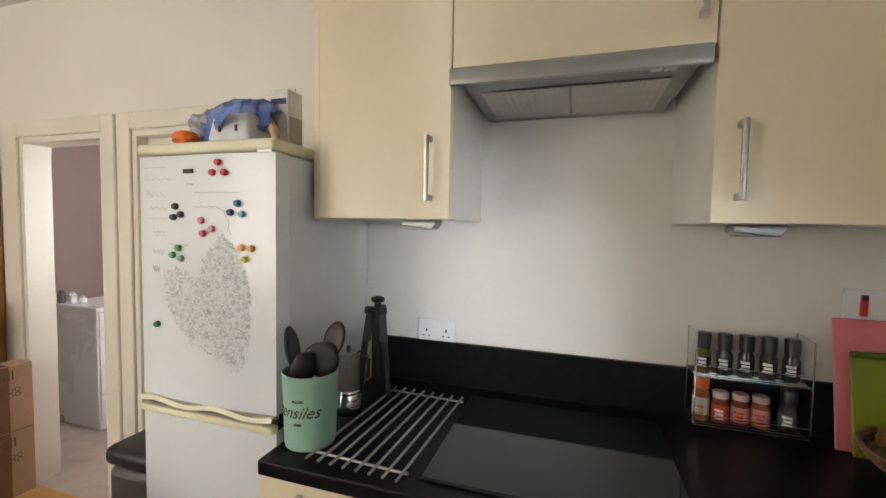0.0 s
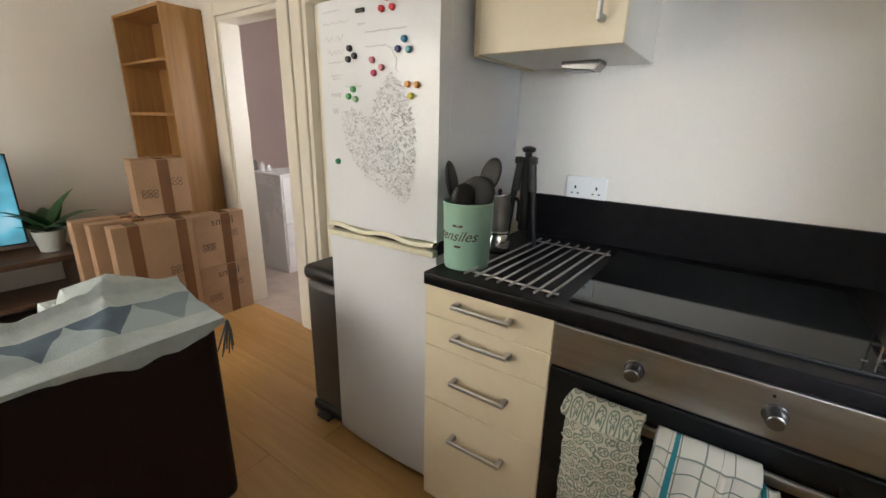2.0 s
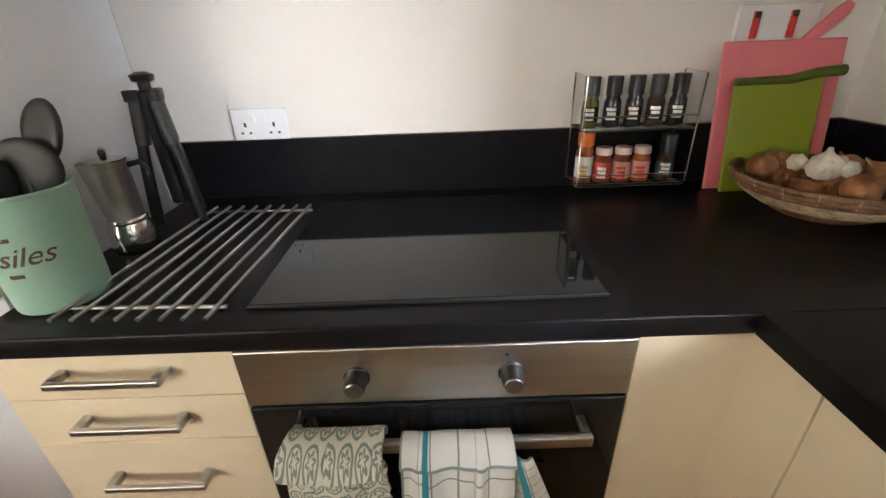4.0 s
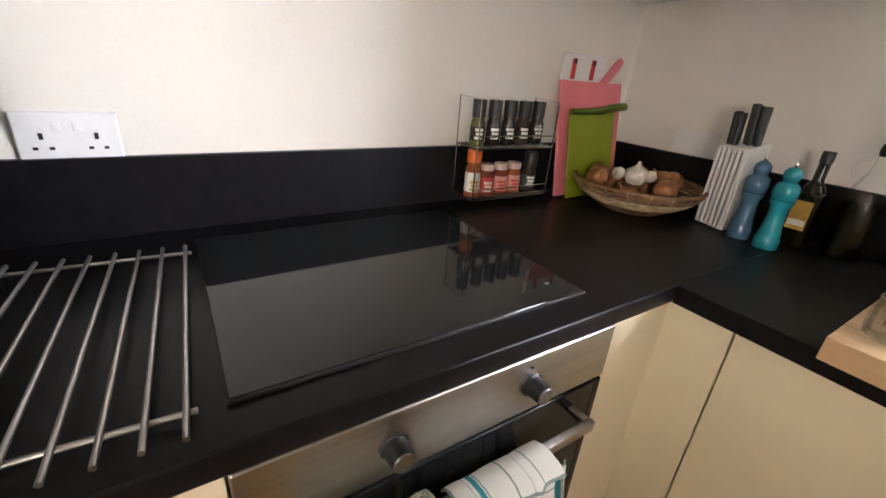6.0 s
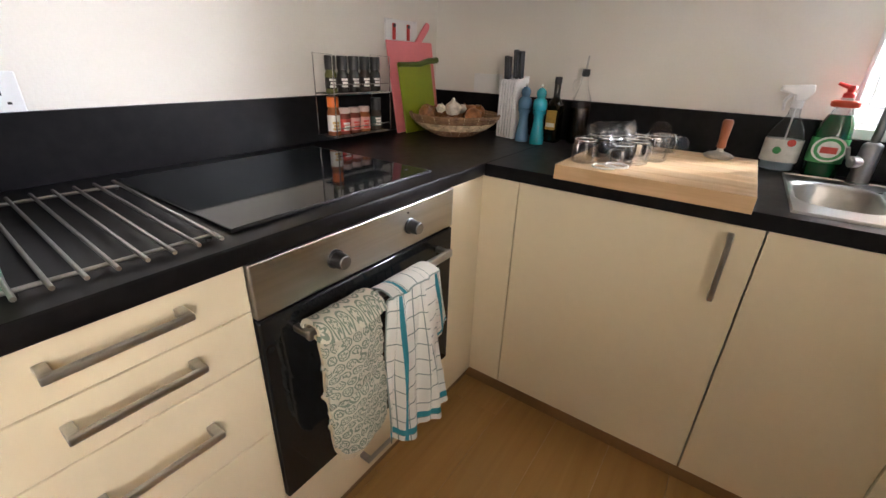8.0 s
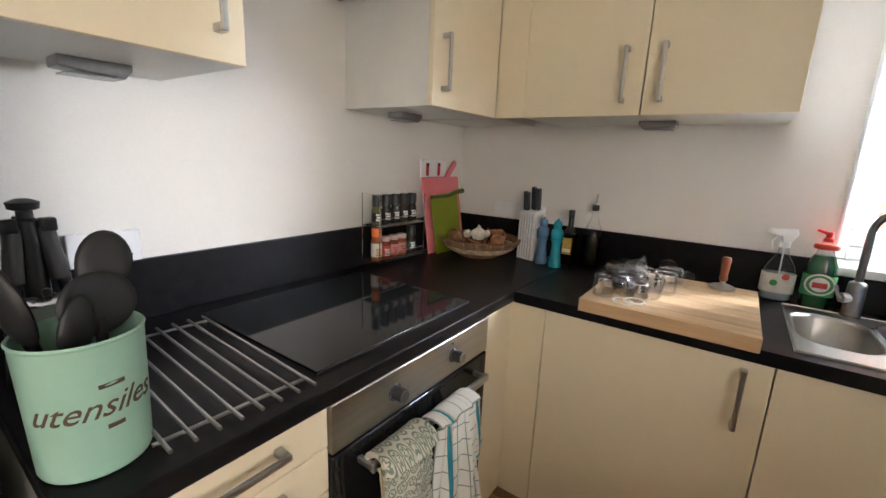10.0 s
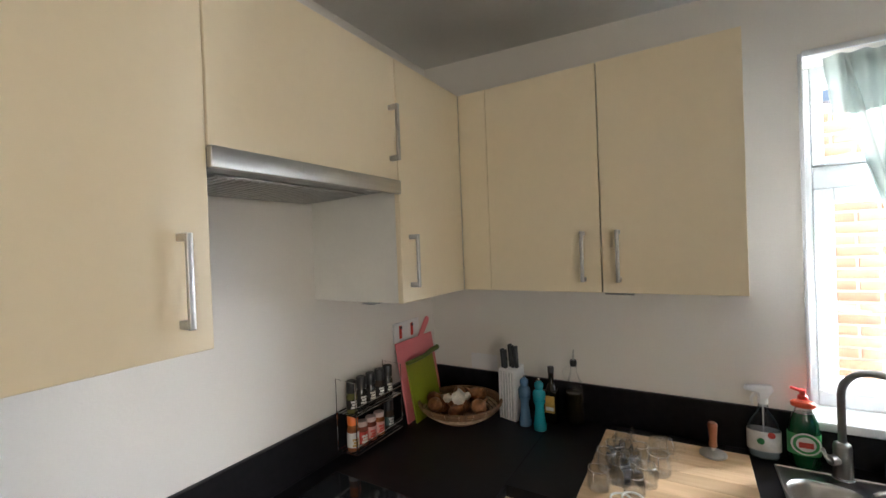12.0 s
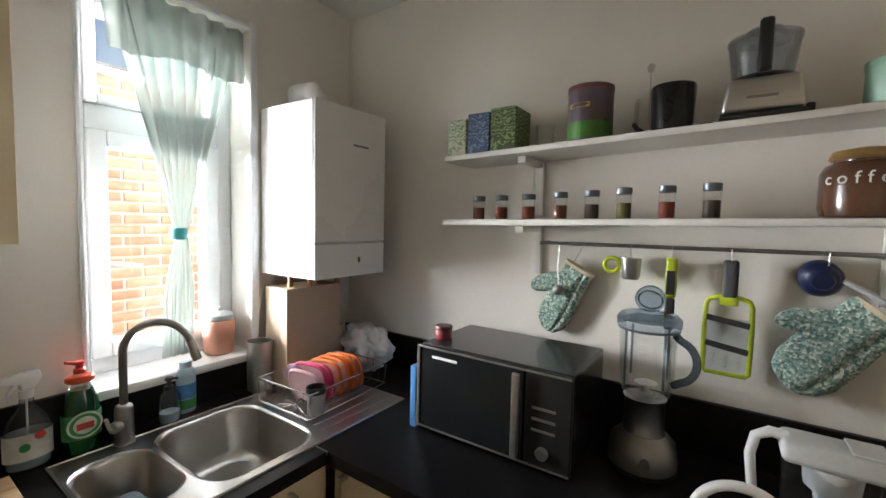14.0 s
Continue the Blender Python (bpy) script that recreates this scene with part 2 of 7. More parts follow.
setting("wall_east_outside", bm, mat("low_bounce_dark_brick", (0.13, 0.07, 0.05), 0.9, vary=0.2, scale=12, bump=0.3), "unseen dark brick-coloured outer skin of the kitchen wall, added to cut bounced light", "wall")
setting("wall_shelves", boxm(-2.3, XE, YS - 0.12, YS, 0, TOP), WALL, "cream painted plaster wall behind the shelves", "wall")
setting("wall_return", boxm(-2.3, -2.18, YL, YS - 0.121, 0, TOP), WALL, "cream painted plaster wall", "wall")
bm = bmesh.new()
for x0, x1, z0, z1 in ((XW, -4.3, 0, TOP), (-4.3, -2.35, 0, 0.82), (-4.3, -2.35, 2.2, TOP), (-2.35, -2.18, 0, TOP)):
    box(bm, x0, x1, YL - 0.2, YL, z0, z1)
setting("wall_south", bm, WALL, "cream painted plaster wall with a window opening", "wall")
setting("wall_west", boxm(XW - 0.2, XW, YL - 0.2, YN, 0, TOP), WALL, "cream painted plaster wall behind the television", "wall")
bm = boxm(XW - 0.2, XE + 0.3, YL - 0.2, YN + 0.12, TOP, TOP + 0.2)
for v in bm.verts:  # sagging towards the shelf wall
    if v.co.z < TOP + 0.1:
        v.co.z = 2.525 + 0.1 * (v.co.y - YS) / (YN - YS)
setting("ceiling", bm, CEIL, "off-white plaster ceiling", "ceiling")
floor = setting("floor", boxm(XW - 0.2, XE + 0.3, YL - 0.2, YN + 0.12, -0.1, -0.012), mat("underlay", (0.12, 0.07, 0.03), 0.8), "warm honey-coloured laminate plank floor", "floor")


# ---- fitted kitchen ----
def bar_handle(parent, p, length, axis, out, material=STEEL):
    """A square bar on two feet; p is its middle on the front, axis its run, out its way off the front."""
    p, axis, out = Vector(p), Vector(axis), Vector(out)
    side = axis.cross(out)
    bm = bmesh.new()

    def block(c, a, o, s, bev):
        m = Matrix((axis * a, side * s, out * o)).transposed().to_4x4()
        m.translation = c
        vs = bmesh.ops.create_cube(bm, size=1, matrix=m)["verts"]
        bmesh.ops.bevel(bm, geom=list({e for v in vs for e in v.link_edges}), offset=bev, segments=2, affect="EDGES", profile=0.5)

    block(p + out * 0.031, length, 0.009, 0.012, 0.002)
    for s in (-1, 1):
        block(p + out * 0.0145 + axis * s * (length / 2 - 0.008), 0.015, 0.029, 0.014, 0.002)
    return part("handle", bm, material, parent, "brushed steel bar handle")


CT, FB = 0.91, 0.105
drawers = thing("drawer_unit", "cream gloss kitchen drawer unit with four drawers", "drawers", (-1.593, 0, 0))
part("body", boxm(-0.196, 0.194, -0.57, 0.03, FB, 0.87), CARC, drawers)
for z1, z0, hz in ((0.869, 0.779, 0.836), (0.776, 0.678, 0.737), (0.675, 0.49, 0.593), (0.487, FB, 0.391)):
    d = part("drawer_front", boxm(-0.196, 0.194, -0.59, -0.5705, z0, z1, 0.0015), CREAM, drawers)
    bar_handle(d, (0.003, -0.59, hz), 0.178, (1, 0, 0), (0, -1, 0))

ovenu = thing("oven", "built-in single electric oven with steel panel and black glass door", "oven", (-1.0835, 0, 0))
part("body", boxm(-0.306, 0.306, -0.56, 0.03, 0.28, 0.868), BLACK, ovenu)
part("control_panel", boxm(-0.312, 0.312, -0.598, -0.561, 0.757, 0.869, 0.003), STEEL, ovenu, "brushed steel control panel")
dr = part("oven_door", boxm(-0.312, 0.312, -0.598, -0.561, 0.278, 0.751, 0.004), BLACK_GLASS, ovenu, "black glass oven door")
bm = bmesh.new()
box(bm, -0.245, 0.245, -0.648, -0.634, 0.695, 0.717, 0.003)
for s in (-1, 1):
    box(bm, s * 0.238 - 0.007, s * 0.238 + 0.007, -0.636, -0.597, 0.699, 0.713, 0.002)
part("handle", bm, STEEL, dr, "steel bar handle")
for x in (-0.124, 0.12):
    k = part("knob", lathe(bmesh.new(), ((0.021, 0), (0.021, 0.003), (0.018, 0.005), (0.0165, 0.026), (0.015, 0.0295)), 24), BLACK, ovenu, "black control knob with steel cap")
    k.matrix_local = pose(x - 0.002, -0.598, 0.813, 90)
    part("cap", lathem(((0.0145, 0.0298), (0.0145, 0.032), (0.013, 0.033)), 24), DARK_STEEL, k)
part("indicator", lathe(bmesh.new(), ((0.003, 0), (0.003, 0.002)), 10), BLACK, ovenu).matrix_local = pose(0.11, -0.598, 0.85, 90)
pl = thing("plinth_drawer", "cream gloss panel below the oven with steel handle", "drawer", (-1.0835, 0, 0))
fr = part("front", boxm(-0.311, 0.311, -0.59, -0.5705, FB, 0.272, 0.0015), CREAM, pl)
bar_handle(fr, (0.0, -0.59, 0.19), 0.185, (1, 0, 0), (0, -1, 0))
solid("corner_filler", boxm(-0.770, -0.5905, -0.59, -0.5705, FB, 0.869, 0.0015), CREAM, "cream gloss filler panel beside the oven", "panel")


def base_door(y0, y1, label, handle_y, x=-0.59):
    u = thing("base_cabinet", label, "cabinet", (x, (y0 + y1) / 2, 0))
    h = (y1 - y0) / 2
    part("body", boxm(0.02, 0.57, -h + 0.001, h - 0.001, FB, 0.868 if y1 > -1.3 else 0.68), CARC, u)
    d = part("door", boxm(0, 0.0195, -h + 0.0015, h - 0.0015, FB, 0.869, 0.0015), CREAM, u)
    bar_handle(d, (0, handle_y - (y0 + y1) / 2, 0.764), 0.172, (0, 0, 1), (-1, 0, 0))
    return u


solid("corner_post", boxm(-0.59, -0.572, -0.712, -0.5702, FB, 0.869, 0.0015), CREAM, "cream gloss corner panel beside the base cabinet", "panel")
base_door(-1.325, -0.714, "cream gloss base cabinet under the chopping board", -1.262)
base_door(-1.688, -1.326, "cream gloss base cabinet under the sink", -1.629)
base_door(-1.85, -1.689, "narrow cream gloss base cabinet beside the corner", -1.725)
cu = thing("base_cabinet", "cream gloss base units under the microwave worktop", "cabinet", (-1.43, -2.17, 0))
part("body", boxm(-0.83, 0.83, -0.3, 0.28, FB, 0.868), CARC, cu)
for k in range(3):
    d = part("door", boxm(-0.829 + 0.553 * k, -0.279 + 0.553 * k, 0.2805, 0.3, FB, 0.869, 0.0015), CREAM, cu)
    bar_handle(d, (-0.33 + 0.553 * k, 0.3, 0.762), 0.185, (0, 0, 1), (0, 1, 0))
bm = bmesh.new()
box(bm, -1.78, -0.53, -0.54, -0.52, 0, FB - 0.002)
box(bm, -0.53, -0.51, -1.85, -0.52, 0, FB - 0.002)
box(bm, -2.25, -0.53, -1.94, -1.92, 0, FB - 0.002)
setting("plinth", bm, mat("plinth_brown", (0.3, 0.17, 0.07), 0.5), "brown kickboard below the kitchen units", "plinth")

# worktop in three runs, with the sink cut out of the window run
SK = (-0.552, -0.082, -2.25, -1.355)
wt = thing("worktop", "black laminate kitchen worktop with matching upstand", "worktop")
part("slab", boxm(-1.79, XE - 0.002, -0.6, YN - 0.002, 0.872, CT, 0.004), BLACK_TOP, wt)
bm = bmesh.new()
e = 0.012
box(bm, -0.6, XE - 0.002, SK[3] - e, -0.6, 0.872, CT)
box(bm, -0.6, SK[0] + e, -1.843, SK[3] - e, 0.872, CT)
box(bm, SK[1] - e, XE - 0.002, -1.843, SK[3] - e, 0.872, CT)
part("slab", bm, BLACK_TOP, wt)
bm = bmesh.new()
box(bm, -2.28, SK[0] + e, YS + 0.002, -1.843, 0.872, CT)
box(bm, SK[0] + e, XE - 0.002, YS + 0.002, SK[2] + e, 0.872, CT)
box(bm, SK[1] - e, XE - 0.002, SK[2] + e, -1.843, 0.872, CT)
part("slab", bm, BLACK_TOP, wt)
part("joint_strip", boxm(-0.603, -0.553, -1.8445, -1.8405, 0.9, CT + 0.0015), STEEL, wt, "metal joint strip")
part("upstand", boxm(-1.79, XE - 0.0205, YN - 0.0205, YN - 0.001, CT, 1.067, 0.002), BLACK_TOP, wt)
part("upstand", boxm(XE - 0.02, XE - 0.001, WY1, YN - 0.001, CT, 1.067, 0.002), BLACK_TOP, wt)
part("upstand", boxm(XE - 0.02, XE - 0.001, YS + 0.0215, WY1, CT, 1.02, 0.002), BLACK_TOP, wt)
part("upstand", boxm(-2.28, XE - 0.001, YS + 0.001, YS + 0.021, CT, 1.068, 0.002), BLACK_TOP, wt)

hob = thing("hob", "black glass induction hob set in the worktop", "hob", (-1.091, -0.28, CT))
part("glass_plate", boxm(-0.291, 0.285, -0.26, 0.23, 0.001, 0.007, 0.0015), BLACK_GLASS, hob)
part("edge_trim", boxm(-0.293, 0.287, -0.263, -0.2605, 0.0005, 0.0065, 0.0008), BLACK, hob, "thin black front edge")
part("control_mark", boxm(0.235, 0.245, -0.215, -0.208, 0.0071, 0.0073), mat("hob_print", (0.12, 0.12, 0.12), 0.5), hob, "grey printed control mark")


def wall_unit(label, x0, x1, z0, z1, handle=None):
    u = thing("wall_cabinet", label, "cabinet", ((x0 + x1) / 2, 0, 0))
    h = (x1 - x0) / 2
    part("body", boxm(-h + 0.001, h - 0.001, -0.33, YN - 0.001, z0, z1, 0.001), CARC, u)
    d = part("door", boxm(-h + 0.0012, h - 0.0012, -0.35, -0.3305, z0, z1, 0.0015), CREAM, u)
    if handle:
        bar_handle(d, (handle[0] - (x0 + x1) / 2, -0.35, handle[1]), 0.172, (0, 0, 1), (0, -1, 0))
    return u


CB, CTOP = 1.512, 2.287
wall_unit("tall cream gloss wall cabinet beside the fridge", -1.786, -1.384, CB, CTOP, (-1.44, 1.646))
wall_unit("short cream gloss wall cabinet above the extractor", -1.382, -0.782, 1.902, CTOP, (-0.815, 2.043))
wall_unit("cream gloss wall cabinet beside the extractor", -0.78, -0.3665, CB, CTOP, (-0.73, 1.646))
solid("end_panel", boxm(-1.806, -1.788, -0.345, YN - 0.001, CB - 0.004, CTOP, 0.001), CREAM, "cream end panel beside the wall cabinet", "panel")
solid("corner_cabinet", boxm(-0.343, XE - 0.002, -0.348, YN - 0.001, CB, CTOP, 0.001), CARC, "pale corner wall cabinet behind the filler panel", "cabinet")
solid("wall_filler", boxm(-0.364, -0.344, -0.467, -0.3505, CB, CTOP, 0.0006), CREAM, "narrow cream gloss corner filler beside the wall cabinet", "panel")
for y0, y1, hy in ((-0.8745, -0.468, -0.818), (-1.277, -0.8775, -0.93)):
    u = thing("wall_cabinet", "cream gloss wall cabinet beside the window", "cabinet", (0, (y0 + y1) / 2, 0), group="window wall cabinets")
    h = (y1 - y0) / 2
    part("body", boxm(-0.344, XE - 0.002, -h + 0.001, h - 0.001, CB, CTOP, 0.001), CARC, u)
    d = part("door", boxm(-0.364, -0.3445, -h + 0.0006, h - 0.0006, CB, CTOP, 0.001), CREAM, u)
    bar_handle(d, (-0.364, hy - (y0 + y1) / 2, 1.636), 0.172, (0, 0, 1), (-1, 0, 0))
LENS = mat("grey_lens", (0.3, 0.31, 0.32), 0.3, vary=0.05, bump=0)
for x, y, t in ((-1.56, -0.12, 0), (-0.6, -0.12, 0), (-0.11, -0.9, 90)):
    u = thing("under_cabinet_light", "slim grey triangular light under the wall cabinet", "light fitting", (x, y, CB), t, "under cabinet lights")
    part("housing", outline(((-0.06, 0), (0.06, 0), (0.06, -0.012), (0.045, -0.03), (-0.06, -0.02)), 0.07, 0.002), DARK_STEEL, u)
    part("lens", boxm(-0.05, 0.03, 0.005, 0.062, -0.031, -0.0285), LENS, u)

hood = thing("cooker_hood", "slimline brushed steel cooker hood under the cabinet", "cooker hood", (-1.088, 0, 0))
part("front", boxm(-0.298, 0.297, -0.368, -0.352, 1.857, 1.899, 0.002), STEEL, hood)
bm = boxm(-0.288, 0.288, -0.3515, 0.03, 1.857, 1.9005, 0.0)
for v in bm.verts:
    if v.co.z < 1.86:
        v.co.x *= 0.94
        if v.co.y < -0.3:
            v.co.z += 0.009
part("body", bm, DARK_STEEL, hood)
for x0, x1 in ((-0.235, -0.004), (0.004, 0.235)):
    f = bmesh.new()
    box(f, x0, x1, -0.27, -0.02, -0.004, 0.0, 0.001)
    q = part("filter", f, STEEL, hood, "ribbed metal grease filter")
    q.matrix_local = pose(0, 0, 1.8565, -1.4)
    for k in range(11):
        x = x0 + 0.015 + (x1 - x0 - 0.03) * k / 10
        part("rib", boxm(x - 0.003, x + 0.003, -0.26, -0.03, -0.006, -0.0042), STEEL, q)
for x, z in ((0.22, 0), (0.19, 0)):
    part("switch", boxm(x - 0.012, x + 0.012, -0.345, -0.325, 1.860, 1.8635, 0.001), WHITE, hood, "white slide switch")

# ---- fridge ----
fg = thing("fridge_freezer", "white fridge freezer with yellowed trim", "fridge", (-2.075, 0.028, 0))
fg.matrix_world = fg.matrix_world @ Matrix.Diagonal((0.965, 1, 1, 1))
part("body", boxm(-0.252, 0.252, -0.455, 0.02, 0.03, 1.686, 0.008), FRIDGE, fg)


def bowed_door(z0, z1, name):
    def f(u, v):
        x = -0.256 + 0.512 * u
        return (x, -0.512 - 0.012 * (1 - (2 * u - 1) ** 2), z0 + (z1 - z0) * v)
    bm = bmesh.new()
    n = 12
    g = []
    for i in range(n + 1):
        x, y, _ = f(i / n, 0)
        g.append([bm.verts.new((x, y, z0)), bm.verts.new((x, y, z1)), bm.verts.new((x, -0.458, z1)), bm.verts.new((x, -0.458, z0))])
    for a, b in zip(g, g[1:]):
        for k in range(4):
            bm.faces.new((a[k], a[(k + 1) % 4], b[(k + 1) % 4], b[k]))
    bm.faces.new(g[0][::-1]), bm.faces.new(g[-1])
    es = [e for e in bm.edges if e.is_manifold and e.calc_face_angle(0) > 0.5]
    bmesh.ops.bevel(bm, geom=es, offset=0.009, segments=3, affect="EDGES", profile=0.5)
    return part(name, bm, FRIDGE, fg)


bowed_door(0.962, 1.682, "fridge_door")
bowed_door(0.04, 0.915, "freezer_door")
part("top", boxm(-0.258, 0.258, -0.522, 0.02, 1.688, 1.72, 0.01, 3), YELLOWED, fg, "yellowed plastic top")
part("gap", boxm(-0.25, 0.25, -0.5, -0.46, 0.9155, 0.9615), BLACK, fg, "dark door gap")
bm = bmesh.new()
top = [(-0.254 + 0.508 * k / 24, 0.947 + 0.006 * math.sin(k * 0.55)) for k in range(25)]
v0 = [[bm.verts.new((x, y, z + dz)) for y, dz in ((-0.527, 0.012), (-0.532, 0.0), (-0.5, 0.0), (-0.5, 0.012))] for x, z in top]
for a, b in zip(v0, v0[1:]):
    for k in range(4):
        bm.faces.new((a[k], a[(k + 1) % 4], b[(k + 1) % 4], b[k]))
part("upper_grip", bm, YELLOWED, fg, "yellowed plastic grip with wavy edge")
part("lower_grip", boxm(-0.254, 0.254, -0.53, -0.5, 0.913, 0.934, 0.005), YELLOWED, fg, "yellowed plastic lower grip")
part("hinge", boxm(0.2, 0.25, -0.52, -0.47, 1.682, 1.6885), STEEL, fg)

# ---- window and boiler ----
setting("window_sill", boxm(XE - 0.035, XE + 0.17, WY0 + 0.001, WY1 - 0.001, WZ0 - 0.022, WZ0 + 0.008, 0.004), WHITE, "white gloss window sill", "window sill")
bm = bmesh.new()
for y0, y1, z0, z1 in ((WY0 - 0.03, WY0, WZ0 - 0.01, WZ1 + 0.03), (WY1, WY1 + 0.012, WZ0 + 0.01, WZ1 + 0.012), (WY0, WY1, WZ1, WZ1 + 0.02)):
    box(bm, XE - 0.008, XE - 0.0005, y0, y1, z0, z1, 0.002)
setting("window_trim", bm, UPVC, "white trim round the window reveal", "trim")
win = tagged(new("window_1"), "white plastic window with top light and casement", "window", kind="structure")
win.matrix_world = pose(0.16, 0, 0)
bm = bmesh.new()
z0, z1, y0, y1 = WZ0 + 0.009, WZ1, WY0, WY1
box(bm, 0, 0.07, y0, y0 + 0.055, z0, z1, 0.004), box(bm, 0, 0.07, y1 - 0.045, y1, z0, z1, 0.004)
box(bm, 0, 0.07, y0 + 0.055, y1 - 0.045, z0, z0 + 0.05, 0.004), box(bm, 0, 0.07, y0 + 0.055, y1 - 0.045, z1 - 0.045, z1, 0.004)
box(bm, 0, 0.07, y0 + 0.055, y1 - 0.045, 1.845, 1.925, 0.004)
part("window_frame", bm, UPVC, win)
a0, a1, b0, b1 = y0 + 0.056, y1 - 0.046, z0 + 0.051, 1.844


def ring(y0, y1, z0, z1, w):
    bm = bmesh.new()
    for i, j, k, l in ((y0, y0 + w, z0, z1), (y1 - w, y1, z0, z1), (y0 + w, y1 - w, z0, z0 + w), (y0 + w, y1 - w, z1 - w, z1)):
        box(bm, -0.018, 0.05, i, j, k, l, 0.006)
    return bm


part("casement", ring(a0, a1, b0, b1, 0.052), UPVC, win)
part("top_light", ring(a0, a1, 1.926, z1 - 0.046, 0.03), UPVC, win)
PANE = thin_glass("window_glass", (0.97, 0.98, 0.98), 0.4)
for q in (boxm(0.02, 0.026, a0 + 0.048, a1 - 0.048, b0 + 0.048, b1 - 0.048), boxm(0.02, 0.026, a0 + 0.028, a1 - 0.028, 1.953, z1 - 0.073)):
    g = part("pane", q, PANE, win)
    g.visible_shadow = False
part("window_handle", tubem([(-0.03, a1 - 0.026, 1.42), (-0.045, a1 - 0.03, 1.42), (-0.05, a1 - 0.13, 1.405)], 0.007), UPVC, win, "white window handle")

boiler = thing("boiler", "white wall-hung gas boiler beside the window", "boiler", (0, 0, 0))
part("casing", boxm(-0.298, XE - 0.001, -2.39, -2.03, 1.356, 2.003, 0.006), WHITE, boiler)
fp = part("front_panel", boxm(-0.31, -0.2985, -2.39, -2.03, 1.49, 2.003, 0.004), WHITE, boiler)
lp = part("lower_panel", boxm(-0.31, -0.2985, -2.39, -2.03, 1.356, 1.486, 0.004), WHITE, boiler)
part("badge", boxm(-0.312, -0.3105, -2.29, -2.21, 1.86, 1.868), DARK_STEEL, fp, "small grey badge")
part("gauge", lathe(bmesh.new(), ((0.008, 0), (0.008, 0.003)), 16, sx=1.5), BLACK, lp, "dark oval gauge").matrix_local = pose(-0.31, -2.24, 1.42, 0, -90, 90)
bm = tubem([(-0.12, -2.2, 2.003), (-0.12, -2.2, 2.05), (-0.09, -2.2, 2.085), (XE - 0.002, -2.2, 2.09)], 0.05, 16)
part("flue", bm, WHITE, boiler, "white flue elbow")
for k in range(4):
    part("pipe", tubem([(-0.1 - 0.03 * (k % 2), -2.08 - 0.07 * k, 1.30), (-0.1 - 0.03 * (k % 2), -2.08 - 0.07 * k, 1.358)], 0.011), mat("copper_pipe", (0.4, 0.2, 0.12), 0.3, 1.0), boiler, "copper pipe")
PLY = mat("bare_board", (0.62, 0.48, 0.35), 0.6, vary=0.05)
solid("pipe_boxing", boxm(-0.14, XE - 0.022, -2.3, -2.035, CT + 0.001, 1.305, 0.002), PLY, "bare beige board boxing in the boiler pipes", "pipe boxing")

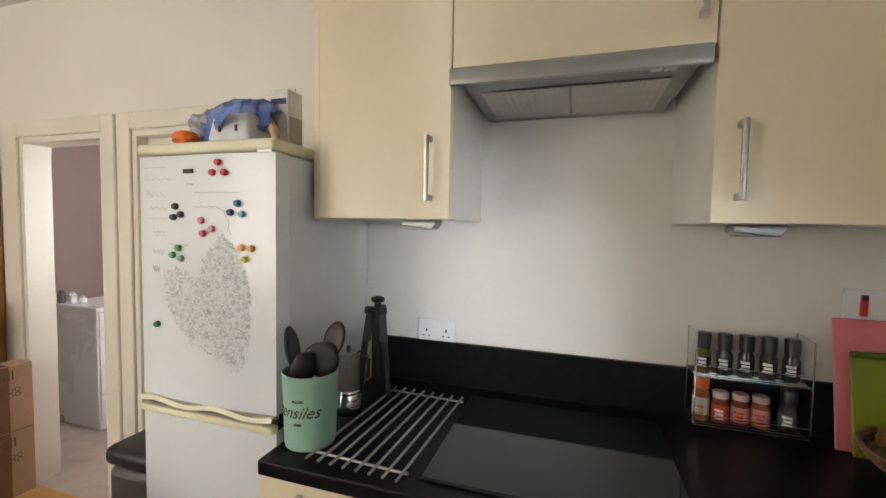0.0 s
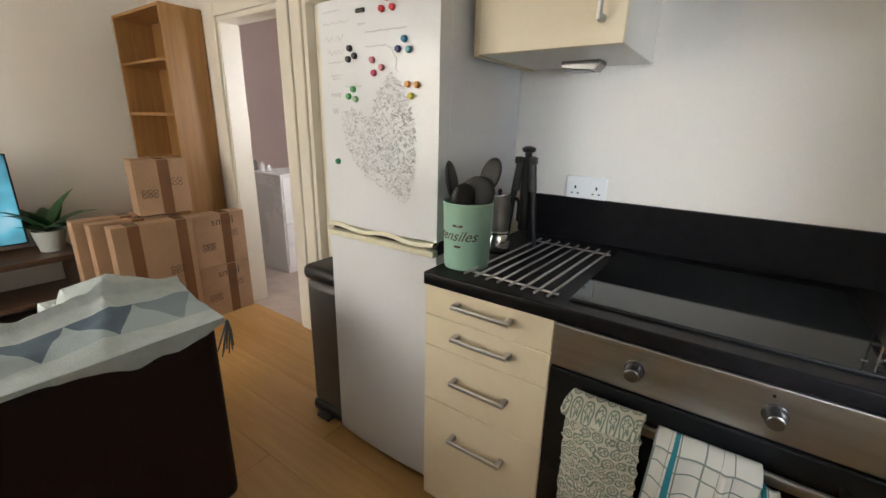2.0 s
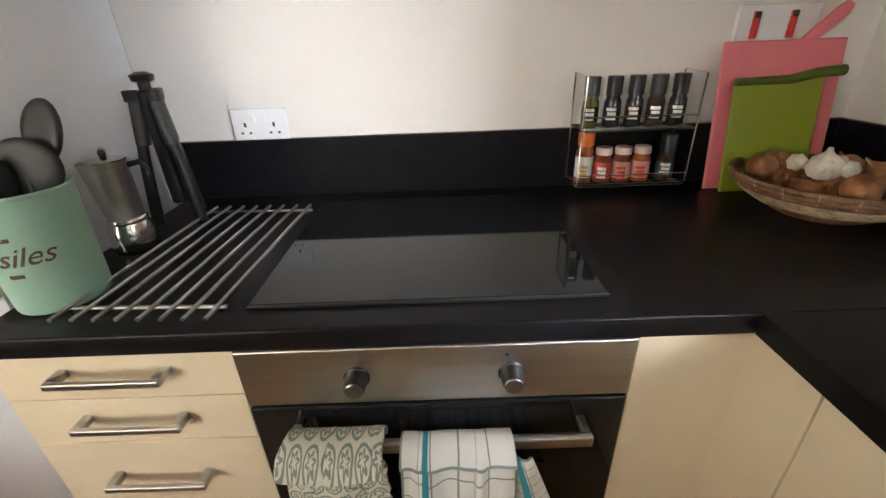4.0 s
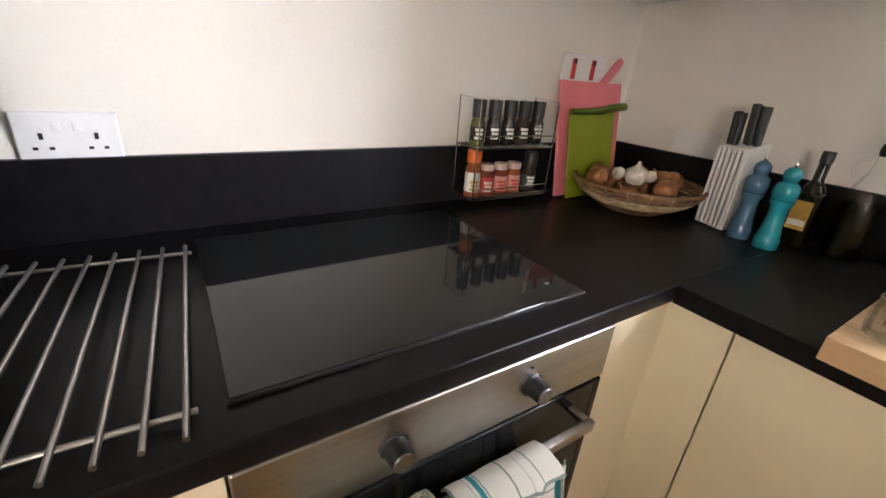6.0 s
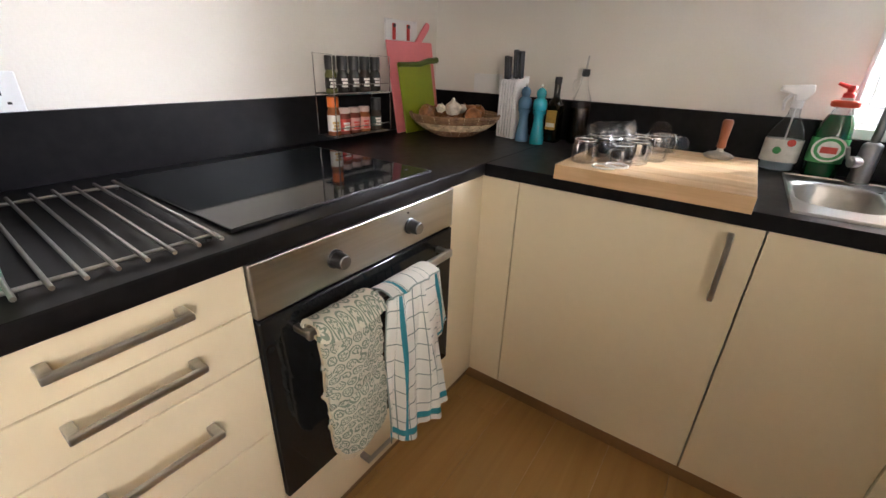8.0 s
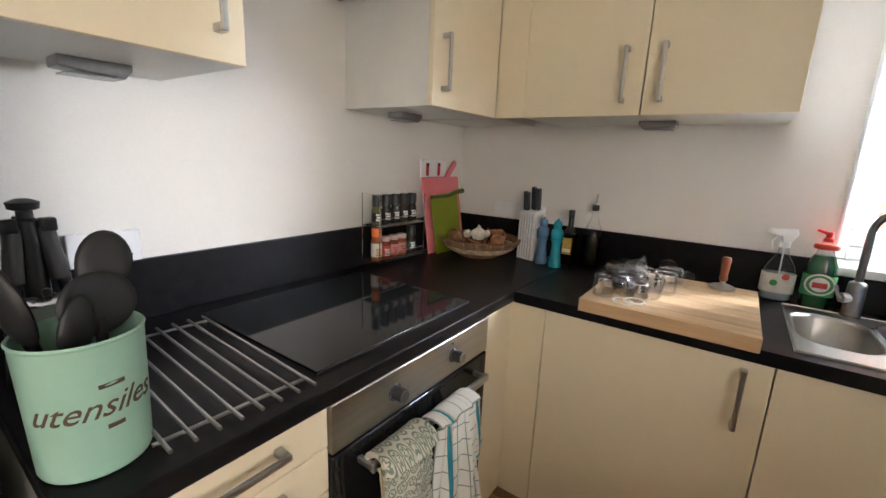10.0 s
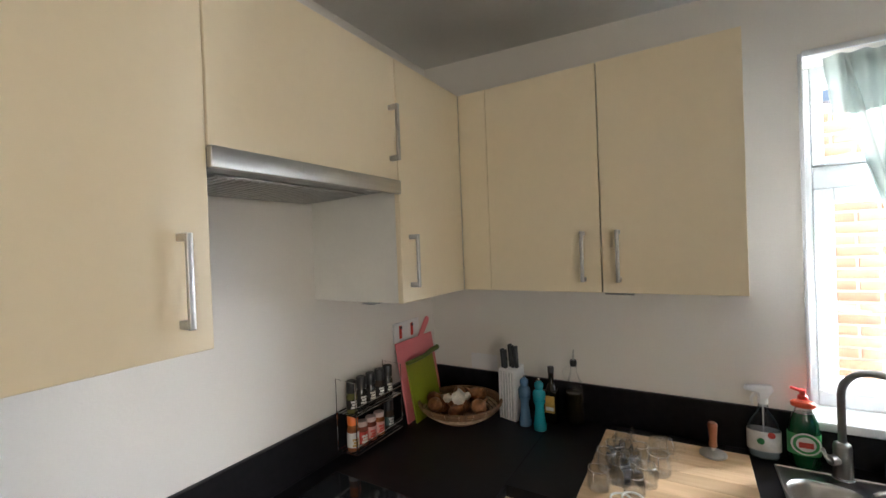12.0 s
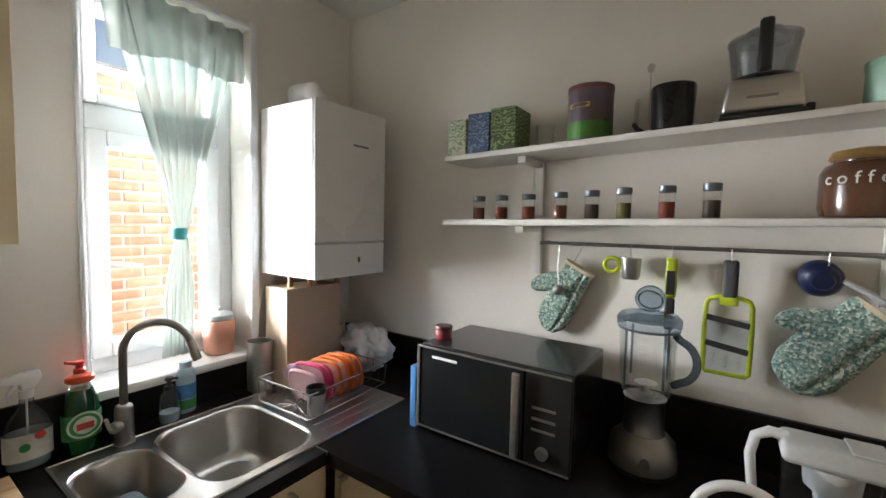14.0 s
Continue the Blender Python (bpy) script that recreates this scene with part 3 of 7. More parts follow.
# ---- more materials ----
def patterned(name, kind):
    """Printed cloths: rings, woven check with teal bands, knitted flecks."""
    m, t, b = nodes_of(name)
    L = t.links.new
    co = t.nodes.new("ShaderNodeTexCoord")
    if kind == "flecks":
        v = t.nodes.new("ShaderNodeTexVoronoi")
        v.inputs["Scale"].default_value = 170
        L(co.outputs["Object"], v.inputs["Vector"])
        ramp = t.nodes.new("ShaderNodeValToRGB")
        ramp.color_ramp.interpolation = "CONSTANT"
        for p, c in ((0.0, (0.12, 0.22, 0.19)), (0.3, (0.27, 0.37, 0.32)), (0.62, (0.52, 0.56, 0.48)), (0.85, (0.2, 0.31, 0.27))):
            e = ramp.color_ramp.elements[0] if p == 0 else ramp.color_ramp.elements.new(p)
            e.position, e.color = p, (*c, 1)
        sep = t.nodes.new("ShaderNodeSeparateColor")
        L(v.outputs["Color"], sep.inputs[0]), L(sep.outputs[0], ramp.inputs["Fac"])
        L(ramp.outputs[0], b.inputs["Base Color"])
        bp = t.nodes.new("ShaderNodeBump")
        bp.inputs["Strength"].default_value, bp.inputs["Distance"].default_value = 0.6, 0.004
        L(v.outputs["Distance"], bp.inputs["Height"]), L(bp.outputs[0], b.inputs["Normal"])
    elif kind == "rings":
        def step(op, x, y=None, z=None):
            q = t.nodes.new("ShaderNodeMath")
            q.operation = op
            for i, s in enumerate((x, y, z)):
                if isinstance(s, (int, float)):
                    q.inputs[i].default_value = s
                elif s is not None:
                    L(s, q.inputs[i])
            return q.outputs[0]
        sp = t.nodes.new("ShaderNodeSeparateXYZ")
        n = t.nodes.new("ShaderNodeTexNoise")
        n.inputs["Scale"].default_value = 60
        L(co.outputs["UV"], sp.inputs[0]), L(co.outputs["UV"], n.inputs["Vector"])
        v = step("MULTIPLY", sp.outputs[1], 41)
        u = step("MULTIPLY_ADD", sp.outputs[0], 36, step("MULTIPLY", step("FLOOR", v), 0.5))
        du, dv = step("SUBTRACT", step("FRACT", u), 0.5), step("SUBTRACT", step("FRACT", v), 0.5)
        d = step("SQRT", step("ADD", step("MULTIPLY", du, du), step("MULTIPLY", dv, dv)))
        d = step("MULTIPLY_ADD", n.outputs["Fac"], 0.14, step("SUBTRACT", d, 0.07))
        petals = step("MULTIPLY", step("SINE", step("MULTIPLY", step("ARCTAN2", dv, du), 6)), 0.06)
        ring = step("MAXIMUM", step("COMPARE", d, 0.41, 0.055), step("COMPARE", step("ADD", d, petals), 0.2, 0.06))
        mx = t.nodes.new("ShaderNodeMixRGB")
        mx.inputs[1].default_value, mx.inputs[2].default_value = (0.6, 0.58, 0.48, 1), (0.2, 0.25, 0.2, 1)
        L(ring, mx.inputs[0]), L(mx.outputs[0], b.inputs["Base Color"])
        bp = t.nodes.new("ShaderNodeBump")
        bp.inputs["Strength"].default_value, bp.inputs["Distance"].default_value = 0.5, 0.004
        L(n.outputs["Fac"], bp.inputs["Height"]), L(bp.outputs[0], b.inputs["Normal"])
    elif kind == "check":
        sp = t.nodes.new("ShaderNodeSeparateXYZ")
        L(co.outputs["UV"], sp.inputs[0])

        def math_node(op, x, y, z=None):
            q = t.nodes.new("ShaderNodeMath")
            q.operation = op
            for i, s in enumerate((x, y, z)):
                if s is None:
                    continue
                if isinstance(s, (int, float)):
                    q.inputs[i].default_value = s
                else:
                    L(s, q.inputs[i])
            return q.outputs[0]

        def band(src, mid, half):
            return math_node("COMPARE", src, mid, half)
        lines = math_node("MAXIMUM", math_node("LESS_THAN", math_node("FLOORED_MODULO", sp.outputs[0], 0.046), 0.0034), math_node("LESS_THAN", math_node("FLOORED_MODULO", sp.outputs[1], 0.046), 0.0034))
        teal = math_node("MAXIMUM", band(sp.outputs[0], 0.08, 0.009), band(sp.outputs[1], 0.452, 0.009))
        m1, m2 = t.nodes.new("ShaderNodeMixRGB"), t.nodes.new("ShaderNodeMixRGB")
        m1.inputs[1].default_value, m1.inputs[2].default_value = (0.74, 0.73, 0.68, 1), (0.24, 0.29, 0.27, 1)
        m2.inputs[2].default_value = (0.03, 0.25, 0.32, 1)
        L(lines, m1.inputs[0]), L(m1.outputs[0], m2.inputs[1]), L(teal, m2.inputs[0]), L(m2.outputs[0], b.inputs["Base Color"])
        n = t.nodes.new("ShaderNodeTexNoise")
        n.inputs["Scale"].default_value = 500
        L(co.outputs["UV"], n.inputs["Vector"])
        bp = t.nodes.new("ShaderNodeBump")
        bp.inputs["Strength"].default_value, bp.inputs["Distance"].default_value = 0.4, 0.002
        L(n.outputs["Fac"], bp.inputs["Height"]), L(bp.outputs[0], b.inputs["Normal"])
    b.inputs["Roughness"].default_value = 0.9
    return m


MINT = mat("mint_enamel", (0.32, 0.52, 0.41), 0.35, vary=0.03, scale=4, bump=0.01)
TEAL = mat("teal_lacquer", (0.02, 0.31, 0.38), 0.25, vary=0.05, coat=0.4)
BLUE_LACQ = mat("blue_lacquer", (0.09, 0.19, 0.31), 0.25, vary=0.05, coat=0.4)
PINKP = mat("pink_plastic", (0.75, 0.2, 0.22), 0.4, vary=0.04, bump=0.02)
GREENP = mat("olive_green_plastic", (0.22, 0.26, 0.01), 0.4, vary=0.05, bump=0.02)
DARKGREENP = mat("dark_green_plastic", (0.08, 0.12, 0.01), 0.4, vary=0.05, bump=0.02)
LIMEP = mat("lime_plastic", (0.4, 0.48, 0.02), 0.35, vary=0.04)
REDP = mat("red_plastic", (0.6, 0.03, 0.02), 0.35, vary=0.04)
ORANGEP = mat("orange_plastic", (0.8, 0.17, 0.02), 0.4, vary=0.04)
CLEAR = thin_glass("clear_glass", (0.995, 0.998, 0.998), 0.3, 0.12)
CLEARP = thin_glass("clear_plastic", (0.82, 0.85, 0.88), 0.6, 0.08)
GREEN_LIQ = mat("green_liquid", (0.003, 0.06, 0.018), 0.12, vary=0.05, bump=0, coat=0.5)
DARK_OIL = mat("dark_oil_bottle", (0.012, 0.01, 0.004), 0.08, vary=0.1, bump=0)
LABEL_W = mat("white_label", (0.75, 0.74, 0.7), 0.5, vary=0.06, scale=60)
LABEL_Y = mat("ochre_label", (0.55, 0.33, 0.07), 0.5, vary=0.1, scale=60)
LABEL_R = mat("red_label", (0.55, 0.06, 0.04), 0.5, vary=0.08, scale=60)
LABEL_G = mat("green_label", (0.04, 0.28, 0.08), 0.5, vary=0.08, scale=60)
LABEL_B = mat("blue_label", (0.06, 0.22, 0.5), 0.5, vary=0.08, scale=60)
SPICE = [mat("spice_" + n, c, 0.8, vary=0.2, scale=60, grain=500, bump=0.4) for n, c in (("brown", (0.13, 0.05, 0.02)), ("red", (0.2, 0.04, 0.02)), ("orange", (0.3, 0.09, 0.02)), ("green", (0.12, 0.12, 0.03)), ("dark", (0.04, 0.025, 0.015)))]
WICKER = mat("wicker", (0.25, 0.135, 0.065), 0.7, vary=0.25, scale=30, grain=150, bump=0.3)
PALE_WICKER = mat("pale_wicker", (0.6, 0.45, 0.28), 0.7, vary=0.25, scale=40, grain=150, bump=0.3)
ONION = mat("onion_skin", (0.36, 0.15, 0.055), 0.45, vary=0.3, scale=25)
GARLIC = mat("garlic_skin", (0.72, 0.66, 0.56), 0.5, vary=0.08, scale=40)
TOWEL_A = patterned("ring_print_cotton", "rings")
KNIT = patterned("flecked_quilted_cotton", "flecks")
TOWEL_C = patterned("check_woven_cotton", "check")
LINING = mat("cream_lining", (0.62, 0.54, 0.38), 0.9, vary=0.05, grain=300, bump=0.2)
CURTAIN, ct_, cb_ = nodes_of("sheer_green_voile")
mixn, trn = ct_.nodes.new("ShaderNodeMixShader"), ct_.nodes.new("ShaderNodeBsdfTransparent")
tl = ct_.nodes.new("ShaderNodeBsdfTranslucent")
tl.inputs["Color"].default_value = (0.36, 0.42, 0.385, 1)
cb_.inputs["Base Color"].default_value, cb_.inputs["Roughness"].default_value = (0.44, 0.5, 0.465, 1), 0.9
mix2 = ct_.nodes.new("ShaderNodeMixShader")
mix2.inputs[0].default_value, mixn.inputs[0].default_value = 0.12, 0.12
ct_.links.new(cb_.outputs[0], mix2.inputs[1]), ct_.links.new(tl.outputs[0], mix2.inputs[2])
ct_.links.new(mix2.outputs[0], mixn.inputs[1]), ct_.links.new(trn.outputs[0], mixn.inputs[2])
ct_.links.new(mixn.outputs[0], ct_.nodes["Material Output"].inputs[0])
LEATHER = mat("dark_brown_leather", (0.02, 0.008, 0.007), 0.6, vary=0.15, scale=12, grain=120, bump=0.25, spec=0.2)
THROW, ht_, hb_ = nodes_of("pale_throw_with_triangles")


def throw_pattern():
    """Pale flecked wool with one band of slate and grey triangles along it."""
    L = ht_.links.new

    def step(op, *xs):
        q = ht_.nodes.new("ShaderNodeMath")
        q.operation = op
        for i, x in enumerate(xs):
            if isinstance(x, (int, float)):
                q.inputs[i].default_value = x
            else:
                L(x, q.inputs[i])
        return q.outputs[0]

    def blend(fac, a, b):
        q = ht_.nodes.new("ShaderNodeMixRGB")
        L(fac, q.inputs[0])
        for i, x in ((1, a), (2, b)):
            if isinstance(x, tuple):
                q.inputs[i].default_value = (*x, 1)
            else:
                L(x, q.inputs[i])
        return q.outputs[0]
    co, sp, n, big = (ht_.nodes.new("ShaderNode" + k) for k in ("TexCoord", "SeparateXYZ", "TexNoise", "TexNoise"))
    n.inputs["Scale"].default_value, n.inputs["Detail"].default_value, big.inputs["Scale"].default_value = 260, 3, 40
    L(co.outputs["UV"], sp.inputs[0]), L(co.outputs["Object"], n.inputs["Vector"]), L(co.outputs["Object"], big.inputs["Vector"])
    t = step("DIVIDE", step("SUBTRACT", sp.outputs[1], 0.2), 0.17)
    across = step("MULTIPLY", sp.outputs[0], 11.0)
    saw = step("MULTIPLY", step("ABSOLUTE", step("SUBTRACT", step("FRACT", across), 0.5)), 2.0)
    band = step("COMPARE", t, 0.5, 0.5)
    inner = step("MULTIPLY", band, step("LESS_THAN", saw, t))
    third = step("LESS_THAN", step("FRACT", step("DIVIDE", step("FLOOR", across), 3.0)), 0.3)
    fleck = step("MULTIPLY_ADD", big.outputs["Fac"], 0.5, step("MULTIPLY", n.outputs["Fac"], 0.5))
    ground_ = blend(fleck, (0.3, 0.36, 0.36), (0.55, 0.59, 0.59))
    col = blend(inner, blend(band, ground_, (0.33, 0.39, 0.41)), blend(third, (0.09, 0.13, 0.17), (0.2, 0.25, 0.28)))
    L(col, hb_.inputs["Base Color"])
    hb_.inputs["Roughness"].default_value = 0.95
    bp = ht_.nodes.new("ShaderNodeBump")
    bp.inputs["Strength"].default_value, bp.inputs["Distance"].default_value = 0.5, 0.004
    L(n.outputs["Fac"], bp.inputs["Height"]), L(bp.outputs[0], hb_.inputs["Normal"])


throw_pattern()
THROW_B = mat("slate_blue_wool", (0.12, 0.17, 0.21), 0.95, vary=0.1, grain=300, bump=0.5)
LEAF = mat("glossy_leaf", (0.03, 0.09, 0.03), 0.35, vary=0.2, scale=8)


def text_bm(words, size, extrude=0.0004, slant=0.0):
    """Words in the built-in font as a bmesh in x, z facing -y, centred."""
    cu = bpy.data.curves.new("words", "FONT")
    cu.body, cu.size, cu.extrude, cu.align_x, cu.align_y, cu.resolution_u = words, size, extrude, "CENTER", "CENTER", 3
    cu.shear = slant
    ob = bpy.data.objects.new("words", cu)
    scene.collection.objects.link(ob)
    bpy.context.view_layer.update()
    me = bpy.data.meshes.new_from_object(ob.evaluated_get(bpy.context.evaluated_depsgraph_get()))
    bpy.data.objects.remove(ob)
    bm = bmesh.new()
    bm.from_mesh(me)
    bmesh.ops.transform(bm, matrix=pose(0, 0, 0, 90), verts=bm.verts)
    return bm


def wrap(bm, r, ang):
    """Bend a bmesh lying at y about 0 round a cylinder of radius r, middle at the angle ang."""
    for v in bm.verts:
        a = radians(ang) + v.co.x / r
        rad = r - v.co.y
        v.co.x, v.co.y = rad * math.cos(a), rad * math.sin(a)
    return bm


def hook(parent, x, y, z, drop=0.03):
    pts = arc((x, y, z), 0.008, 150, -20, 8, (0, 1, 0), (0, 0, 1))
    pts += [(x, y + 0.008, z - drop)] + arc((x, y, z - drop), 0.008, 0, -150, 6, (0, 1, 0), (0, 0, 1))
    return part("hook", tubem(pts, 0.0015, 6), STEEL, parent, "small steel hook")


# ---- on the cooker run ----
tv = thing("trivet", "chrome wire cooling rack lying on the worktop", "trivet", (-1.533, -0.339, CT), -2.6)
for k in range(8):
    x = -0.1215 + 0.243 * k / 7
    part("bar", tubem([(x, -0.244, 0.016), (x, 0.244, 0.016)], 0.0034, 8), STEEL, tv)
for y in (-0.2, 0.225):
    part("cross_bar", tubem([(-0.131, y, 0.0092), (0.131, y, 0.0092)], 0.0035, 8), STEEL, tv)
for x in (-0.118, 0.118):
    for y in (-0.2, 0.225):
        part("foot", lathem(((0.005, 0.0005), (0.005, 0.006)), 8, at=(x, y, 0)), BLACK, tv)

pot = thing("utensil_pot", "mint green enamel utensil pot with dark script lettering", "utensil pot", (-1.722, -0.478, CT))
part("body", lathem(((0.055, 0.001), (0.064, 0.003), (0.066, 0.008), (0.072, 0.19), (0.074, 0.194), (0.072, 0.197), (0.0695, 0.194), (0.063, 0.012), (0.02, 0.011)), 40), MINT, pot)
part("lettering", wrap(text_bm("utensiles", 0.043, 0.0005, 0.45), 0.0698, -98), INK, pot, "dark printed lettering").location.z = 0.105
for z, w in ((0.135, 0.03), (0.075, 0.02)):
    bm = boxm(-w / 2, w / 2, -0.0004, 0.0004, z - 0.003, z + 0.003)
    bmesh.ops.subdivide_edges(bm, edges=bm.edges[:], cuts=3)
    part("small_print", wrap(bm, 0.0708 if z > 0.1 else 0.0688, -82), INK, pot)


def utensil(kind, base, tip, label, size=(0.036, 0.052), turn=0):
    u = thing(kind, label, "utensil", base)
    d = Vector(tip) - Vector(base)
    part("shaft", tubem([(0, 0, 0), d * 0.5, d * 0.8], 0.006, 8, 0.008), NYLON, u)
    bm = bmesh.new()
    bmesh.ops.create_uvsphere(bm, u_segments=20, v_segments=12, radius=1)
    for v in bm.verts:  # dished bowl
        v.co.y += 0.7 * (v.co.x ** 2 + 0.6 * v.co.z ** 2) - 0.4
    rot = d.to_track_quat("Z", "Y").to_matrix().to_4x4()
    bmesh.ops.transform(bm, matrix=Matrix.Translation(d * 0.88) @ rot @ pose(0, 0, 0, 0, 0, turn) @ Matrix.Diagonal((size[0], 0.012, size[1], 1)), verts=bm.verts)
    part("head", bm, NYLON, u)


NYLON = mat("black_nylon", (0.008, 0.008, 0.009), 0.5, vary=0.1, bump=0.02)
B0 = (-1.722, -0.478)
utensil("serving_spoon", (B0[0] - 0.01, B0[1], CT + 0.02), (-1.79, -0.475, 1.185), "black nylon serving spoon in the mint pot", (0.036, 0.062), 15)
utensil("slotted_spoon", (B0[0] + 0.02, B0[1] - 0.01, CT + 0.02), (-1.695, -0.465, 1.16), "black nylon slotted spoon in the mint pot", (0.05, 0.046), 30)
utensil("ladle", (B0[0], B0[1] - 0.02, CT + 0.02), (-1.668, -0.43, 1.215), "black nylon ladle leaning in the mint pot", (0.034, 0.05), 30)
utensil("spatula", (B0[0] - 0.03, B0[1] - 0.01, CT + 0.02), (-1.725, -0.5, 1.14), "black nylon spatula in the mint pot", (0.034, 0.045), -15)

mk = thing("moka_pot", "tall stainless steel stove-top coffee pot on the worktop", "coffee pot", (-1.716, -0.295, CT), 20)
part("boiler", lathem(((0.036, 0.001), (0.041, 0.004), (0.043, 0.012), (0.042, 0.052), (0.036, 0.066)), 32), CHROME, mk)
part("collar", lathem(((0.0365, 0.0662), (0.0375, 0.068), (0.0375, 0.074), (0.0355, 0.076)), 32), CHROME, mk)
bm = lathem(((0.034, 0.0762), (0.0345, 0.082), (0.0355, 0.186), (0.036, 0.19), (0.0345, 0.19), (0.033, 0.1), (0.01, 0.095)), 32)
for v in bm.verts:  # pouring lip
    if v.co.z > 0.165 and v.co.x < -0.025:
        v.co.x -= 0.012 * (v.co.z - 0.165) / 0.025
part("jug", bm, STEEL, mk)
part("lid", lathem(((0.0355, 0.1905), (0.0355, 0.193), (0.02, 0.197), (0.006, 0.198)), 28), CHROME, mk)
part("knob", lathem(((0.005, 0.1982), (0.007, 0.202), (0.006, 0.209), (0.003, 0.211)), 14), BLACK, mk, "black plastic knob")
part("handle", tubem([(0.033, 0, 0.178), (0.055, 0, 0.182), (0.063, 0, 0.168), (0.061, 0, 0.11)], 0.006, 8), BLACK, mk, "black plastic handle")

GREY_RUBBER = mat("charcoal_rubber", (0.07, 0.072, 0.075), 0.55, vary=0.1)
tp = thing("table_tripod", "folded black table tripod standing beside the wall", "tripod", (-1.7, -0.13, CT))
for k in range(3):
    a = radians(90 + 120 * k)
    foot, mid = (0.062 * math.cos(a), 0.062 * math.sin(a), 0.004), (0.045 * math.cos(a), 0.045 * math.sin(a), 0.16)
    part("leg", tubem([foot, mid, (0.022 * math.cos(a), 0.022 * math.sin(a), 0.29)], 0.014, 8, 0.01), BLACK, tp)
    part("arm_pad", tubem([(0.037 * math.cos(a), 0.037 * math.sin(a), 0.19), (0.026 * math.cos(a), 0.026 * math.sin(a), 0.286)], 0.0155, 8, 0.0135), GREY_RUBBER, tp, "dark grey rubber pad")
    part("clamp", boxm(-0.012, 0.012, -0.012, 0.012, -0.012, 0.012, 0.003), BLACK, tp).location = (0.03 * math.cos(a), 0.03 * math.sin(a), 0.293)
part("post", lathem(((0.02, 0.05), (0.02, 0.3), (0.012, 0.305), (0.012, 0.318), (0.022, 0.322), (0.024, 0.334), (0.01, 0.34)), 16), BLACK, tp)


def socket(at, turn, label):
    s = thing("wall_socket", label, "socket", at, turn)
    part("plate", boxm(-0.073, 0.073, -0.01, 0, -0.0405, 0.0405, 0.003), WHITE, s)
    for c in (-0.038, 0.038):
        bm = bmesh.new()
        box(bm, c - 0.003, c + 0.003, -0.0112, -0.0103, -0.006, 0.005)
        for d in (-0.011, 0.011):
            box(bm, c + d - 0.0035, c + d + 0.0035, -0.0112, -0.0103, -0.024, -0.019)
        part("pin_holes", bm, BLACK, s)
    for c in (-0.014, 0.014):
        part("switch", boxm(c - 0.006, c + 0.006, -0.0135, -0.0101, 0.008, 0.026, 0.0012), WHITE, s)
    return s


socket((-1.543, YN - 0.0005, 1.106), 0, "white double socket above the black upstand")
socket((XE - 0.0005, -0.238, 1.108), 90, "white double socket beside the knife block")
sw = thing("cooker_switch", "white cooker switch plate with two red rockers", "switch", (-0.235, YN - 0.0005, 1.295))
part("plate", boxm(-0.1, 0.1, -0.01, 0, -0.045, 0.045, 0.003), WHITE, sw)
for x in (-0.055, 0.035):
    r = part("rocker", boxm(x - 0.009, x + 0.009, -0.015, -0.0101, -0.03, 0.03, 0.002), REDP, sw, "red rocker switch")
    part("tip", boxm(x - 0.007, x + 0.007, -0.0165, -0.0152, 0.015, 0.028), BLACK, r)

# spice rack on the wall, with two tiers of bottles
rk = thing("spice_rack", "two-tier chrome wire spice rack fixed to the wall", "spice rack", (-0.58, 0, 0))
FY, BY = -0.07, YN - 0.0225
for x in (-0.138, 0.138):
    part("side_wire", tubem([(x, BY, 0.935), (x, BY, 1.205), (x, FY, 1.2), (x, FY, 0.935), (x, BY, 0.935)], 0.0022, 6), CHROME, rk)
for z in (0.935, 1.078):
    for k in range(6):
        y = FY + (BY - FY) * k / 5
        part("tier_wire", tubem([(-0.138, y, z), (0.138, y, z)], 0.0014, 6), CHROME, rk)
    part("front_rail", tubem([(-0.138, FY, z + 0.03), (0.138, FY, z + 0.03)], 0.0018, 6), CHROME, rk)
part("tray", boxm(-0.137, 0.137, FY + 0.002, BY, 1.0735, 1.0765), CHROME, rk)


SALMON_LID = mat("pale_salmon_lid", (0.55, 0.4, 0.36), 0.35, vary=0.05)
LABEL_PINK = mat("pink_label", (0.6, 0.3, 0.26), 0.5, vary=0.1, scale=60)
BOTTLE_DARK = mat("smoked_glass_bottle", (0.03, 0.028, 0.026), 0.15, vary=0.2, scale=40, bump=0)


def spice_bottle(at, spice, cap, r=0.019, h=0.1, band=LABEL_W, label="", cap_from=0.78, ink=None):
    s = thing("spice_bottle", label, "spice bottle", at, group="spices on the rack")
    c = h * cap_from
    part("glass", lathem(((r * 0.95, 0.0005), (r, 0.003), (r, c - h * 0.12), (r * 0.8, c - h * 0.04), (r * 0.8, c)), 14), spice, s)
    part("cap", lathem(((r * 0.92, c + 0.0003), (r * 0.94, h - 0.002), (r * 0.88, h)), 14), cap, s)
    part("label", lathem(((r + 0.0006, h * 0.12), (r + 0.0006, c - h * 0.2)), 14, caps=False), band, s)
    if ink:  # a column of short printed lines
        for k in range(3):
            bm = boxm(-0.012 + 0.003 * (k % 2), 0.011, -0.0004, 0.0004, h * 0.15 + 0.0105 * k, h * 0.15 + 0.0105 * k + 0.0075)
            bmesh.ops.subdivide_edges(bm, edges=bm.edges[:], cuts=2)
            part("print", wrap(bm, r + 0.0012, -112), ink, s)


